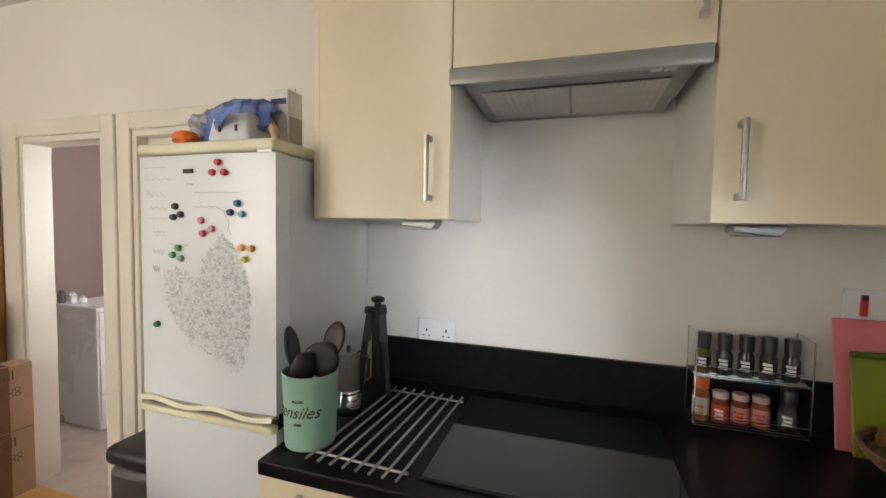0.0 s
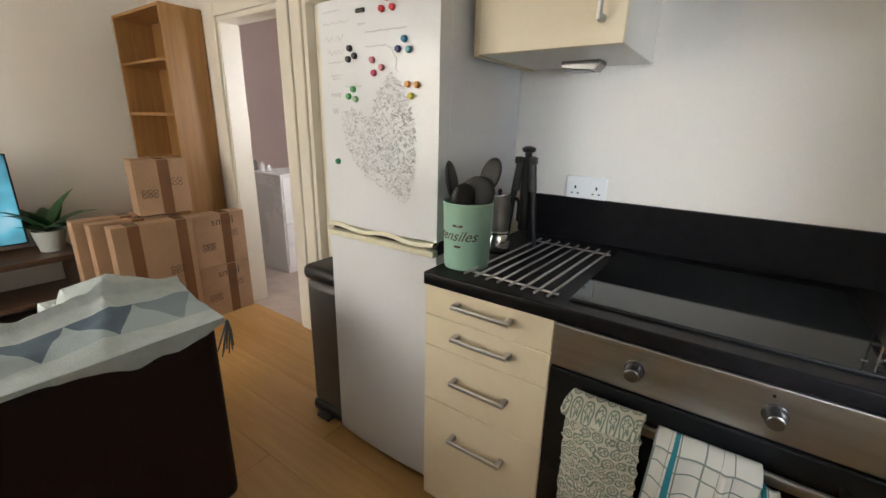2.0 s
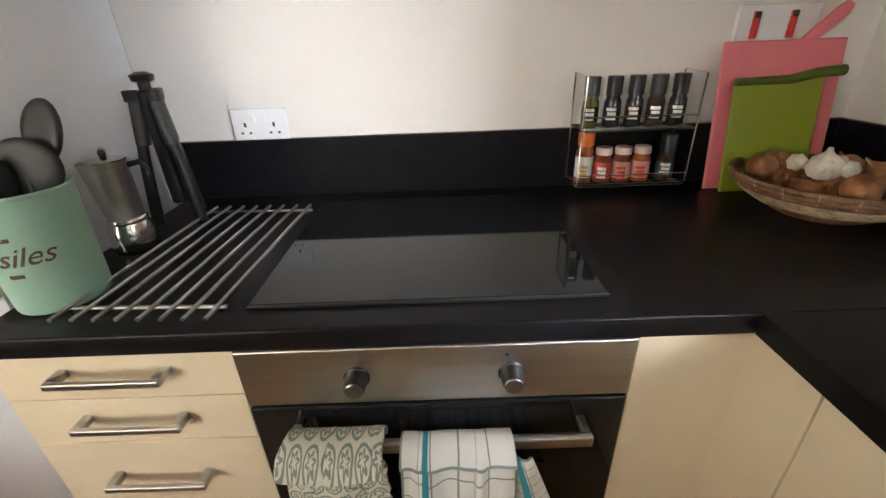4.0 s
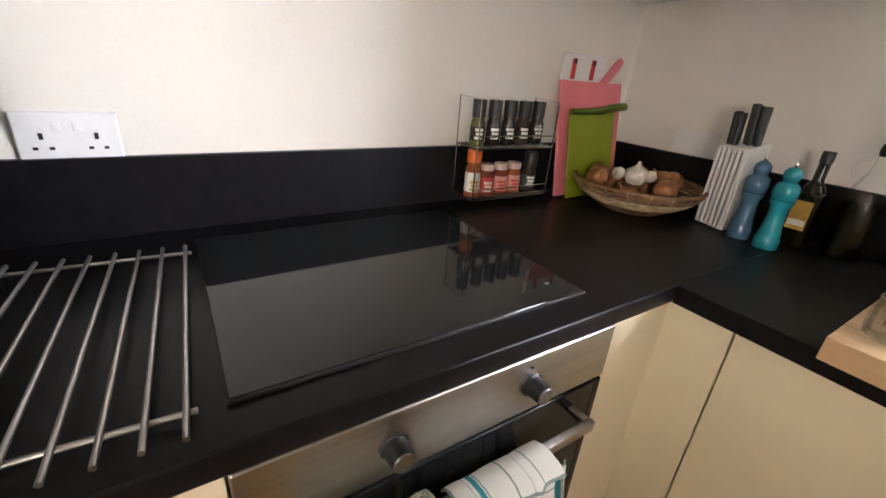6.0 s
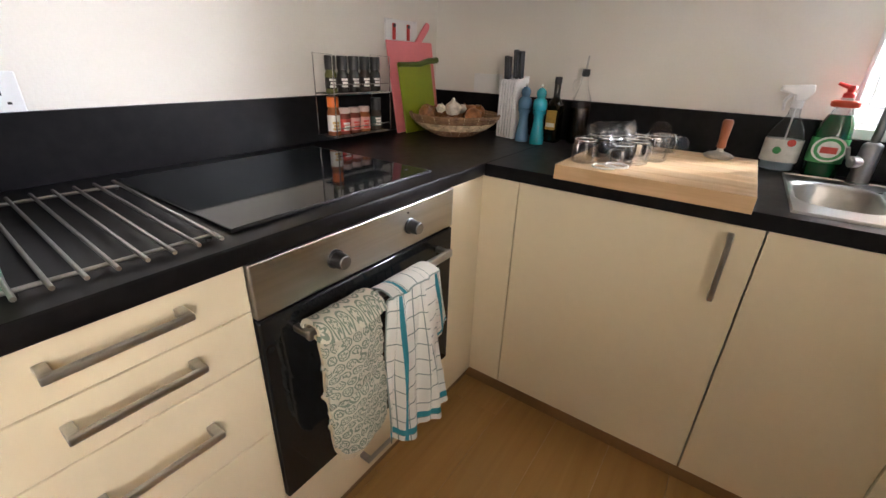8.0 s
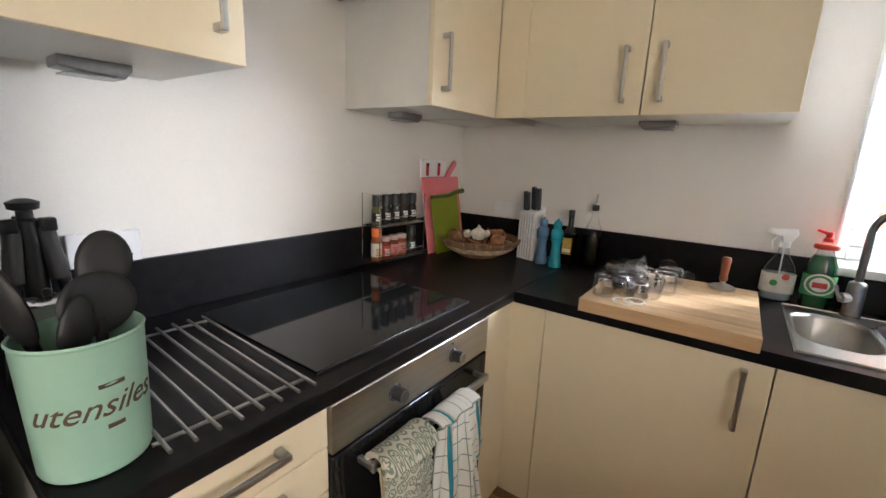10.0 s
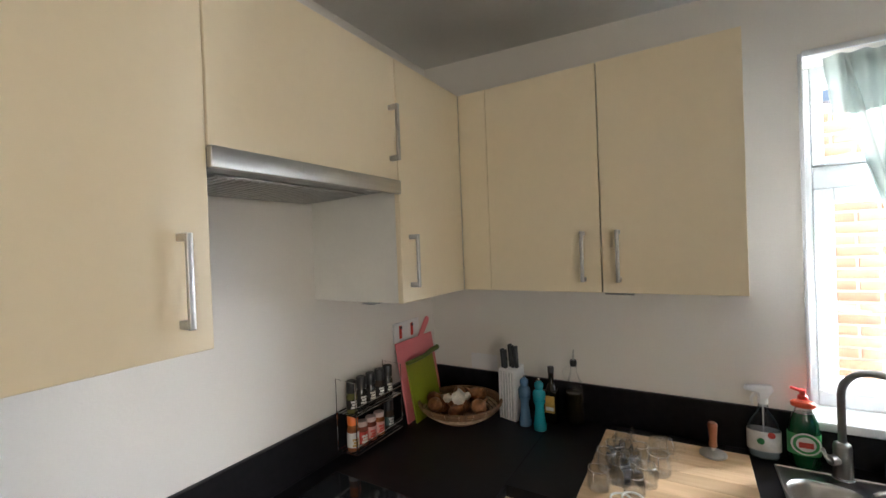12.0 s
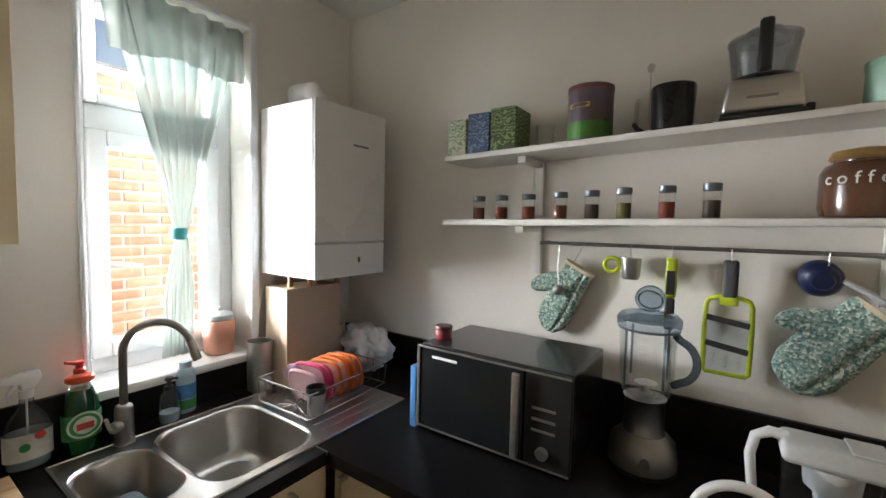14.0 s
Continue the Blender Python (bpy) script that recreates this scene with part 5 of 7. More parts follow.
part("label", lathem(((0.0314, 0.05), (0.0314, 0.1)), 20, sx=0.6, sy=1.0, caps=False), LABEL_B, hs)
part("lower_label", lathem(((0.0314, 0.015), (0.0314, 0.048)), 20, sx=0.6, sy=1.0, caps=False), LABEL_G, hs)
part("cap", lathem(((0.02, 0.1523), (0.02, 0.175)), 20, sx=0.6), mat("pale_cap", (0.55, 0.66, 0.7), 0.35), hs)
cy = solid("steel_tumbler", lathem(((0.042, 0.001), (0.046, 0.004), (0.047, 0.19), (0.0455, 0.192), (0.044, 0.19), (0.043, 0.008), (0.01, 0.007)), 28), STEEL, "tall brushed steel utensil cylinder beside the drainer", "tumbler", (-0.04, -1.985, CT))
pp = thing("terracotta_pot", "pink terracotta jar with pale grey lid on the sill", "jar", (0.085, -1.893, WZ0 + 0.0085))
part("jar", lathem(((0.045, 0.0005), (0.05, 0.004), (0.056, 0.07), (0.056, 0.125), (0.052, 0.13)), 28), mat("pink_terracotta", (0.55, 0.25, 0.17), 0.6, vary=0.06), pp)
part("lid", lathem(((0.05, 0.1303), (0.053, 0.135), (0.05, 0.15), (0.03, 0.16), (0.008, 0.163), (0.012, 0.17), (0.008, 0.178)), 28), mat("grey_glaze", (0.42, 0.45, 0.45), 0.3), pp)

# dish rack with its dishes
dk = thing("dish_rack", "chrome wire dish rack standing on the drainer", "dish rack", (-0.285, -2.105, CT + 0.0055), 3)
hx, hy = 0.135, 0.195
for z, g in ((0.006, 0.004), (0.09, 0.0)):
    part("hoop", tubem([(-hx + g, -hy + g, z), (hx - g, -hy + g, z), (hx - g, hy - g, z), (-hx + g, hy - g, z), (-hx + g, -hy + g, z)], 0.003, 8), CHROME, dk)
for k in range(9):
    x = -hx + 2 * hx * k / 8
    part("wire", tubem([(x, -hy, 0.09), (x * 0.95, -hy + 0.01, 0.005), (x * 0.95, hy - 0.01, 0.005), (x, hy, 0.09)], 0.0014, 6), CHROME, dk)
for k in range(5):
    y = -hy + 2 * hy * k / 4
    part("wire", tubem([(-hx, y, 0.09), (-hx + 0.01, y, 0.005), (hx - 0.01, y, 0.005), (hx, y, 0.09)], 0.0014, 6), CHROME, dk)
SALMON = mat("salmon_plastic", (0.7, 0.3, 0.28), 0.3, vary=0.04)
PURPLE = mat("plum_plastic", (0.2, 0.08, 0.14), 0.35)
PALE_PINK = mat("cloudy_pink_plastic", (0.66, 0.4, 0.42), 0.3, vary=0.05)
MAGENTA = mat("magenta_plastic", (0.6, 0.04, 0.14), 0.35, vary=0.04)
PEACH = mat("cloudy_peach_plastic", (0.72, 0.36, 0.27), 0.3, vary=0.05)


def box_lid(at, w, h, face, rim, label):
    """A rounded rectangular food-box lid, standing on its long edge, with a proud coloured rim."""
    u = thing("food_box_lid", label, "lid", at, group="lids in the dish rack")
    u.matrix_world = pose(*at, -14, 0, 8)

    def edge(k, n=36, q=0.5):
        a_ = 2 * math.pi * k / n
        c_, s_ = math.cos(a_), math.sin(a_)
        return (w / 2 * math.copysign(abs(c_) ** q, c_), h / 2 + h / 2 * math.copysign(abs(s_) ** q, s_))
    bm = outline([edge(k) for k in range(36)], 0.005)
    part("panel", bm, face, u)
    part("rim", tubem([(edge(k)[0], 0.002, edge(k)[1]) for k in range(37)], 0.0065, 8), rim, u, "bright moulded rim")


for y, f_, m, lab, w, h in ((0.1, PALE_PINK, PALE_PINK, "cloudy pink", 0.13, 0.115), (0.068, PALE_PINK, MAGENTA, "cloudy pink and magenta", 0.14, 0.135), (0.036, MAGENTA, MAGENTA, "magenta", 0.13, 0.125), (0.0, PEACH, ORANGEP, "peach and bright orange", 0.135, 0.13),
                            (-0.035, PEACH, ORANGEP, "peach and bright orange", 0.14, 0.132), (-0.07, ORANGEP, ORANGEP, "bright orange", 0.135, 0.135), (-0.105, PEACH, ORANGEP, "peach and bright orange", 0.13, 0.128)):
    box_lid((-0.305, -2.105 + y, CT + 0.019), w, h, f_, m, lab + " plastic box lid upright in the dish rack")
solid("plum_bowl", lathem(((0.03, 0), (0.055, 0.02), (0.062, 0.045), (0.058, 0.045), (0.03, 0.006), (0.005, 0.005)), 24), PURPLE, "plum plastic bowl leaning in the dish rack", "bowl").matrix_world = pose(-0.25, -2.0, CT + 0.065, 50, 0, 20)
gl = thing("steel_cup", "small steel cup with black rim in the dish rack", "cup", (-0.4, -1.965, CT + 0.013))
part("cup", lathem(((0.026, 0), (0.028, 0.003), (0.031, 0.07)), 24), STEEL, gl)
part("rim", lathem(((0.032, 0.07), (0.033, 0.074), (0.033, 0.09), (0.029, 0.09), (0.029, 0.072)), 24), BLACK, gl)
for k in range(5):
    solid("teaspoon", tubem([(0, 0, 0), (0.03, 0.01, 0.03), (0.07, 0.02, 0.035)], 0.003, 6), CHROME, "steel spoon in the dish rack", "spoon", (-0.38 + 0.02 * k, -1.93 - 0.006 * k, CT + 0.016), 40 * k, group="cutlery in the dish rack")
solid("dish_cloth", crumple(4, 3, 0.075, 0.05, 0.028), mat("pale_blue_cloth", (0.2, 0.33, 0.5), 0.9, vary=0.3, scale=30, grain=300, bump=0.4, second=(0.5, 0.56, 0.6)), "crumpled pale blue dish cloth in the half bowl", "cloth", (-0.29, -1.465, CT - 0.127))
bag = solid("plastic_bag", crumple(5, 7, 0.125, 0.075, 0.1), mat("white_film", (0.68, 0.69, 0.7), 0.3, vary=0.08, scale=9, grain=30, bump=0.5), "crumpled white plastic bag behind the dish rack", "bag", (-0.22, -2.385, CT + 0.001))
solid("paper_roll", lathem(((0.012, 0), (0.034, 0.0), (0.035, 0.002), (0.035, 0.19), (0.03, 0.192), (0.012, 0.19)), 20), LINING, "cream paper roll standing by the pipe boxing", "paper roll", (-0.06, -2.345, CT + 0.001))

# curtain
cu = thing("curtain", "sheer pale green curtain tied in the middle", "curtain", (0.065, 0, 0))
YC, ZT, ZB, ZK = -1.75, 2.275, 1.085, 1.515


def drape(u, v):
    z = ZT + (ZB - ZT) * v
    if z > ZK:
        q = (ZT - z) / (ZT - ZK)
        w = 0.2 * (1 - q) + 0.018
    else:
        q = (ZK - z) / (ZK - ZB)
        w = 0.018 + 0.032 * min(1, q * 2.2)
    fold = 0.011 * math.sin(u * 46 + 2 * math.sin(v * 3)) + 0.006 * math.sin(u * 19 + 5 * v)
    mid = YC - 0.02 * (1 - v) + 0.03 * max(0, v - 0.65)
    return (fold * (0.4 + min(1, w * 6)), mid + (u - 0.5) * 2 * w, z)


part("drop", sheet(drape, 120, 60), CURTAIN, cu)


def valance(u, v):
    z = ZT + 0.005 - (0.19 + 0.012 * math.sin(u * 9)) * v
    return (-0.018 + 0.011 * math.sin(u * 46) + 0.005 * math.sin(u * 13 + 3 * v), YC - 0.02 + (u - 0.5) * 2 * (0.232 - 0.02 * v), z)


part("valance", sheet(valance, 120, 10), CURTAIN, cu, "doubled header of the same voile")
part("tie", lathem(((0.021, -0.02), (0.027, -0.012), (0.027, 0.012), (0.021, 0.02)), 18, at=(0, -1.748, ZK)), mat("turquoise_ribbon", (0.05, 0.42, 0.42), 0.5), cu, "turquoise ribbon tie")
solid("curtain_wire", tubem([(0.065, WY0 + 0.003, ZT + 0.003), (0.065, WY1 - 0.003, ZT + 0.003)], 0.0025, 8), WHITE, "white curtain wire across the window reveal", "curtain wire")

# ---- on the oven ----
def cloth(f, nu, nv, thick, su, sv):
    """A sheet with its woven width su and length sv laid out as UV."""
    bm = bmesh.new()
    lay = bm.loops.layers.uv.new("UVMap")
    g = [[bm.verts.new(f(i / nu, j / nv)) for j in range(nv + 1)] for i in range(nu + 1)]
    for i in range(nu):
        for j in range(nv):
            fc = bm.faces.new((g[i][j], g[i + 1][j], g[i + 1][j + 1], g[i][j + 1]))
            for lp, (a, b_) in zip(fc.loops, ((i, j), (i + 1, j), (i + 1, j + 1), (i, j + 1))):
                lp[lay].uv = (a / nu * su, b_ / nv * sv)
    bm.normal_update()
    bmesh.ops.solidify(bm, geom=bm.faces[:], thickness=thick)
    return bm


def over_bar(q, zt, yo):
    """Profile over the oven handle: q 0 to 0.12 goes over it, then straight down by q - 0.12."""
    if q < 0.12:
        a = math.pi * q / 0.12
        return -0.643 + (yo + 0.643) * (1 - math.cos(a)) / 2 + 0.02 * math.cos(a), zt - 0.016 + 0.02 * math.sin(a)
    return yo, None


def glove_f(x0, x1, zt, zb, yo, seed):
    def f(u, v):
        y, z = over_bar(v, zt, yo)
        q = max(0.0, (v - 0.12) / 0.88)
        w = 1.0 if q < 0.8 else math.sqrt(max(0.0, 1 - ((q - 0.8) / 0.2) ** 2 * 0.72))
        x = (x0 + x1) / 2 + (u - 0.5) * (x1 - x0) * w * (1 + 0.03 * q) + 0.012 * q
        puff = 0.01 * math.sin(math.pi * u) * min(1, q * 4)
        ph = 0.004 * math.sin(u * 7 + seed + 2 * q) + 0.003 * math.sin(q * 17 + seed) - puff
        ph += 0.005 * math.exp(-((q - 0.55 + 0.05 * math.sin(u * 3)) / 0.02) ** 2)
        for s in (-1, 1):
            ph += 0.0065 * math.exp(-(math.sin(math.pi * (2.2 * u + s * 4.6 * q)) / 0.14) ** 2)
        return (x, y + ph * min(1, v * 6), (zt - 0.016 + (zb - zt + 0.016) * q) if z is None else z)
    return f


mitt = thing("double_oven_glove", "pale green ring-print quilted oven glove hanging on the oven handle", "oven glove", (0, 0, 0))
part("glove", cloth(glove_f(-1.322, -1.168, 0.728, 0.375, -0.674, 1.0), 60, 100, 0.01, 0.17, 0.4), TOWEL_A, mitt)
part("lining", cloth(glove_f(-1.318, -1.176, 0.722, 0.338, -0.66, 1.4), 24, 40, 0.006, 0.17, 0.4), LINING, mitt, "cream lining edge")

tw = thing("tea_towel", "white tea towel with grey check and teal bands on the oven", "tea towel", (0, 0, 0))


def towel_f(u, v):
    """Main fall: gathered on the bar, opening in soft slanting folds."""
    y, z = over_bar(v, 0.724, -0.678)
    q = max(0.0, (v - 0.12) / 0.88)
    s = u + 0.05 * math.sin(2 * math.pi * u * 2 + 0.6)
    x = -1.148 + 0.175 * s - 0.02 * q * (1 - u) + 0.004 * q * u
    ph = (0.013 * math.sin(2 * math.pi * (u * 2.3 - 0.12 * q) + 0.7) + 0.006 * math.sin(u * 31 + 5 * q)) * (0.35 + 0.65 * min(1, q * 2.5))
    return (x, y + ph * min(1, v * 7) - 0.012 * q - 0.05 * q * u, (0.708 - (0.408 + 0.02 * math.sin(u * 4)) * q) if z is None else z)


part("fall", cloth(towel_f, 60, 50, 0.003, 0.275, 0.48), TOWEL_C, tw)


def corner_f(u, v):
    """Short back corner hanging out to the side behind the bar."""
    q = v
    x = -0.995 + 0.052 * u + 0.055 * q * u + 0.012 * q
    return (x, -0.668 + 0.01 * math.sin(u * 6 + q * 2), 0.722 - (0.235 - 0.035 * u) * q - 0.012 * u)


part("corner", cloth(corner_f, 20, 30, 0.003, 0.13, 0.475), TOWEL_C, tw)


# ---- shelves ----
def tilted(x):
    """Height of the upper shelf's top at x; it rises a little along the wall."""
    return 1.806 + (-0.68 - x) * 0.034


def lower(x):
    return 1.584 + (-0.68 - x) * 0.018


SHELF = mat("white_shelf_paint", (0.76, 0.74, 0.69), 0.45, vary=0.03, scale=4, bump=0.03)
for name, fz, th in (("upper", tilted, 0.018), ("lower", lower, 0.018)):
    u = thing("wall_shelf", "long white painted shelf on brackets, " + ("carrying kitchen appliances" if name == "upper" else "carrying spice jars"), "shelf")
    bm = boxm(-2.2, -0.68, YS + 0.001, -2.29, -th, 0, 0.002)
    for v in bm.verts:
        v.co.z += fz(v.co.x)
    part("board", bm, SHELF, u)
    for x in (-0.955, -1.845):
        bm = bmesh.new()
        zt = fz(x) - th - 0.0015
        box(bm, x - 0.018, x + 0.018, YS + 0.001, YS + 0.019, zt - (0.17 if name == "lower" else 0.19), zt, 0.002)
        box(bm, x - 0.014, x + 0.014, YS + 0.019, -2.33, zt - 0.022, zt - 0.0005, 0.002)
        part("bracket", bm, SHELF, u)

rail = thing("hanging_rail", "steel hanging rail under the lower shelf", "rail")
part("rail", tubem([(-0.985, -2.445, 1.513), (-1.83, -2.445, 1.520)], 0.006, 10), DARK_STEEL, rail)
for x in (-1.0, -1.82):
    part("stand_off", tubem([(x, YS + 0.001, 1.515), (x, -2.445, 1.515)], 0.005, 8), DARK_STEEL, rail)

# upper shelf
def scroll_card(name, ground_, line_):
    """Card printed with curling vines."""
    m, t, bs = nodes_of(name)
    co, n, w, rp = (t.nodes.new("ShaderNode" + k) for k in ("TexCoord", "TexNoise", "TexWave", "ValToRGB"))
    w.wave_type = "RINGS"
    w.inputs["Scale"].default_value, w.inputs["Distortion"].default_value, w.inputs["Detail Scale"].default_value = 26, 11, 2.2
    rp.color_ramp.elements[0].position, rp.color_ramp.elements[0].color = 0.62, (*ground_, 1)
    rp.color_ramp.elements[1].position, rp.color_ramp.elements[1].color = 0.8, (*line_, 1)
    t.links.new(co.outputs["Object"], w.inputs["Vector"]), t.links.new(w.outputs["Fac"], rp.inputs["Fac"]), t.links.new(rp.outputs[0], bs.inputs["Base Color"])
    bs.inputs["Roughness"].default_value = 0.55
    return m


for x, m, h, w, lab in ((-0.715, scroll_card("cream_floral_card", (0.58, 0.6, 0.48), (0.22, 0.32, 0.16)), 0.125, 0.072, "cream and green patterned tea carton"),
                        (-0.8, scroll_card("blue_floral_card", (0.05, 0.09, 0.19), (0.2, 0.26, 0.36)), 0.135, 0.082, "dark blue patterned tea carton"),
                        (-0.892, scroll_card("green_floral_card", (0.06, 0.1, 0.03), (0.25, 0.33, 0.14)), 0.14, 0.09, "green patterned tea carton")):
    b = thing("tea_carton", lab + " on the shelf", "carton", (x, -2.375, tilted(x) + 0.001), 0, "tea cartons")
    part("carton", boxm(-w / 2, w / 2, -0.06, 0.06, 0, h, 0.002), m, b)
    part("flap", boxm(-w / 2 + 0.003, w / 2 - 0.003, -0.057, 0.057, h + 0.0003, h + 0.0012), m, b)
solid("glass_tumbler", lathem(((0.025, 0.001), (0.028, 0.004), (0.032, 0.08), (0.03, 0.08), (0.026, 0.008), (0.005, 0.006)), 24), CLEAR, "clear glass tumbler on the shelf", "glass", (-1.005, -2.4, tilted(-1.005) + 0.001))
tn = thing("drinks_tin", "round green and purple printed tin on the shelf", "tin", (-1.155, -2.37, tilted(-1.155) + 0.001))
part("body", lathem(((0.063, 0), (0.065, 0.003), (0.065, 0.148)), 32), mat("purple_green_print", (0.07, 0.06, 0.13), 0.3, vary=0.2, scale=16, second=(0.1, 0.06, 0.03)), tn)
part("lower_print", lathem(((0.0656, 0.006), (0.0656, 0.055)), 32, caps=False), mat("green_print", (0.06, 0.2, 0.03), 0.35, vary=0.2, scale=20), tn)
part("lid", lathem(((0.0665, 0.1485), (0.0665, 0.162), (0.06, 0.164)), 32), mat("dark_red_lid", (0.13, 0.04, 0.03), 0.35), tn)
bm = boxm(-0.032, 0.032, -0.0004, 0.0004, 0.095, 0.108)
bmesh.ops.subdivide_edges(bm, edges=bm.edges[:], cuts=4)
part("lettering", wrap(bm, 0.0655, 75), mat("yellow_print", (0.6, 0.4, 0.05), 0.5), tn)
ct = thing("cafetiere", "clear glass cafetiere with black foot on the shelf", "cafetiere", (-1.31, -2.415, tilted(-1.31) + 0.001))
part("glass", lathem(((0.035, 0.002), (0.04, 0.006), (0.04, 0.11), (0.036, 0.112), (0.036, 0.01), (0.005, 0.006)), 24), CLEAR, ct)
part("plunger", lathem(((0.002, 0.05), (0.002, 0.19), (0.009, 0.192), (0.012, 0.205), (0.006, 0.215)), 14), STEEL, ct)
part("foot", tubem([(-0.01, 0.03, 0.006), (0.0, 0.06, 0.006), (0.02, 0.065, 0.02), (0.03, 0.05, 0.035)], 0.007, 8), BLACK, ct)
bk = solid("black_canister", lathem(((0.046, 0.001), (0.05, 0.004), (0.055, 0.115), (0.053, 0.122), (0.049, 0.12), (0.045, 0.012), (0.01, 0.01)), 32), mat("black_gloss_metal", (0.03, 0.03, 0.032), 0.22, 0.6, vary=0.1), "glossy black metal canister on the shelf", "canister", (-1.375, -2.36, tilted(-1.375) + 0.001))
fp = thing("food_processor", "food processor with steel base and clear bowl on the shelf", "food processor", (-1.565, -2.375, tilted(-1.565) + 0.001))
part("foot", boxm(-0.085, 0.085, -0.08, 0.08, 0.0, 0.014, 0.006), BLACK, fp)
bm = boxm(-0.08, 0.08, -0.075, 0.075, 0.0143, 0.098, 0.012, 3)
for v in bm.verts:
    if v.co.z > 0.05:
        v.co.x *= 0.9
        v.co.y *= 0.9
part("base", bm, STEEL, fp)
part("badge", boxm(-0.03, 0.03, 0.0725, 0.0755, 0.046, 0.052), DARK_STEEL, fp)
part("bowl", lathem(((0.058, 0.103), (0.062, 0.107), (0.073, 0.195), (0.07, 0.195), (0.058, 0.11), (0.01, 0.108)), 28), CLEARP, fp)
part("lid", lathem(((0.075, 0.1955), (0.075, 0.203), (0.06, 0.208), (0.04, 0.207), (0.035, 0.225), (0.03, 0.226)), 28), CLEARP, fp)
part("collar", lathem(((0.062, 0.0985), (0.064, 0.101), (0.062, 0.108)), 28), BLACK, fp)
part("handle", boxm(-0.014, 0.014, 0.072, 0.094, 0.1, 0.222, 0.008, 3), BLACK, fp)
part("spindle", lathem(((0.012, 0.11), (0.012, 0.175)), 12), DARK_STEEL, fp)
part("cable", tubem([(0.09, 0.0, 0.008), (0.12, 0.03, 0.006), (0.15, 0.01, 0.006), (0.1, -0.03, 0.02), (0.13, -0.05, 0.006), (0.17, -0.02, 0.006)], 0.0035, 8), BLACK, fp, "black mains cable")
part("plug", boxm(-0.105, -0.088, -0.03, 0.0, 0.0, 0.04, 0.004), BLACK, fp)
solid("mint_tin", lathem(((0.05, 0.001), (0.052, 0.004), (0.052, 0.085), (0.054, 0.086), (0.054, 0.1), (0.048, 0.103)), 30), MINT, "mint green enamel tin on the shelf", "tin", (-1.8, -2.37, tilted(-1.8) + 0.001))

# lower shelf
for k, (x, m, h) in enumerate(zip((-0.786, -0.874, -0.972, -1.078, -1.174, -1.264, -1.374, -1.478), (0, 1, 1, 0, 4, 3, 1, 4), (0.082, 0.082, 0.082, 0.085, 0.086, 0.09, 0.09, 0.092))):
    j = thing("spice_jar", "small glass spice jar with grey lid and " + ("brown", "red-brown", "rust", "brown", "dark", "green", "red", "dark")[k] + " contents", "spice jar", (x, -2.36, lower(x) + 0.001), 0, "spice jars on the shelf")
    part("glass", lathem(((0.02, 0), (0.0215, 0.003), (0.0215, h * 0.76), (0.018, h * 0.8)), 18), CLEAR, j)
    part("spice", lathem(((0.018, 0.003), (0.0198, 0.006), (0.0198, h * 0.52)), 18), SPICE[m], j)
    part("lid", lathem(((0.0215, h * 0.8), (0.022, h * 0.82), (0.022, h), (0.02, h + 0.001)), 18), mat("grey_lid", (0.12, 0.14, 0.15), 0.35, 0.5), j, "grey metal lid")
cf = thing("coffee_jar", "brown glazed coffee jar with raised white lettering", "jar", (-1.765, -2.375, lower(-1.765) + 0.001))
part("body", lathem(((0.065, 0.0), (0.075, 0.003), (0.08, 0.02), (0.08, 0.1), (0.072, 0.118), (0.058, 0.125), (0.058, 0.13)), 36), mat("brown_glaze", (0.1, 0.045, 0.025), 0.2, vary=0.15, scale=9, coat=0.5), cf)
part("lid", lathem(((0.063, 0.1303), (0.066, 0.134), (0.06, 0.15), (0.02, 0.158)), 36), mat("olive_wood", (0.28, 0.17, 0.05), 0.4, vary=0.2, scale=12), cf)
bm = text_bm("c o f f e e", 0.037, 0.0012)
for v in bm.verts:
    v.co.x = -v.co.x
    v.co.y = -v.co.y
for v in bm.verts:
    a = radians(76) - v.co.x / 0.08
    rr = 0.0805 + v.co.y
    v.co.x, v.co.y = rr * math.cos(a), rr * math.sin(a)
part("lettering", bm, LABEL_W, cf, "white raised lettering").location.z = 0.085

# things on the rail
def pad(bm, path, widths, thick, seg=36):
    """A flattened puffy tube along a path in x, z, with chunky knit relief."""
    path = [Vector((x, 0, z)) for x, z in path]
    n = (len(path) - 1) * 8
    rings = []
    for i in range(n + 1):
        k, f = min(i // 8, len(path) - 2), i / 8 - min(i // 8, len(path) - 2)
        p = path[k].lerp(path[k + 1], f)
        d = (path[k + 1] - path[k]).normalized()
        side = Vector((-d.z, 0, d.x))
        w = widths[k] + (widths[k + 1] - widths[k]) * f
        t = min(thick, w * 0.8)
        ring_ = []
        for j in range(seg):
            a_ = 2 * math.pi * j / seg
            knit = 1 + 0.14 * abs(math.sin(i * 0.8 + (j % 4) * 1.57)) * abs(math.sin(j * 0.8)) - 0.3 * (j % 6 == 0)
            ring_.append(bm.verts.new(p + side * w * math.cos(a_) + Vector((0, t * math.sin(a_) * knit, 0))))
        rings.append(ring_)
    for a_, b_ in zip(rings, rings[1:]):
        for j in range(seg):
            bm.faces.new((a_[j], a_[(j + 1) % seg], b_[(j + 1) % seg], b_[j]))
    bm.faces.new(rings[0][::-1])
    bm.faces.new(rings[-1])
    return bm


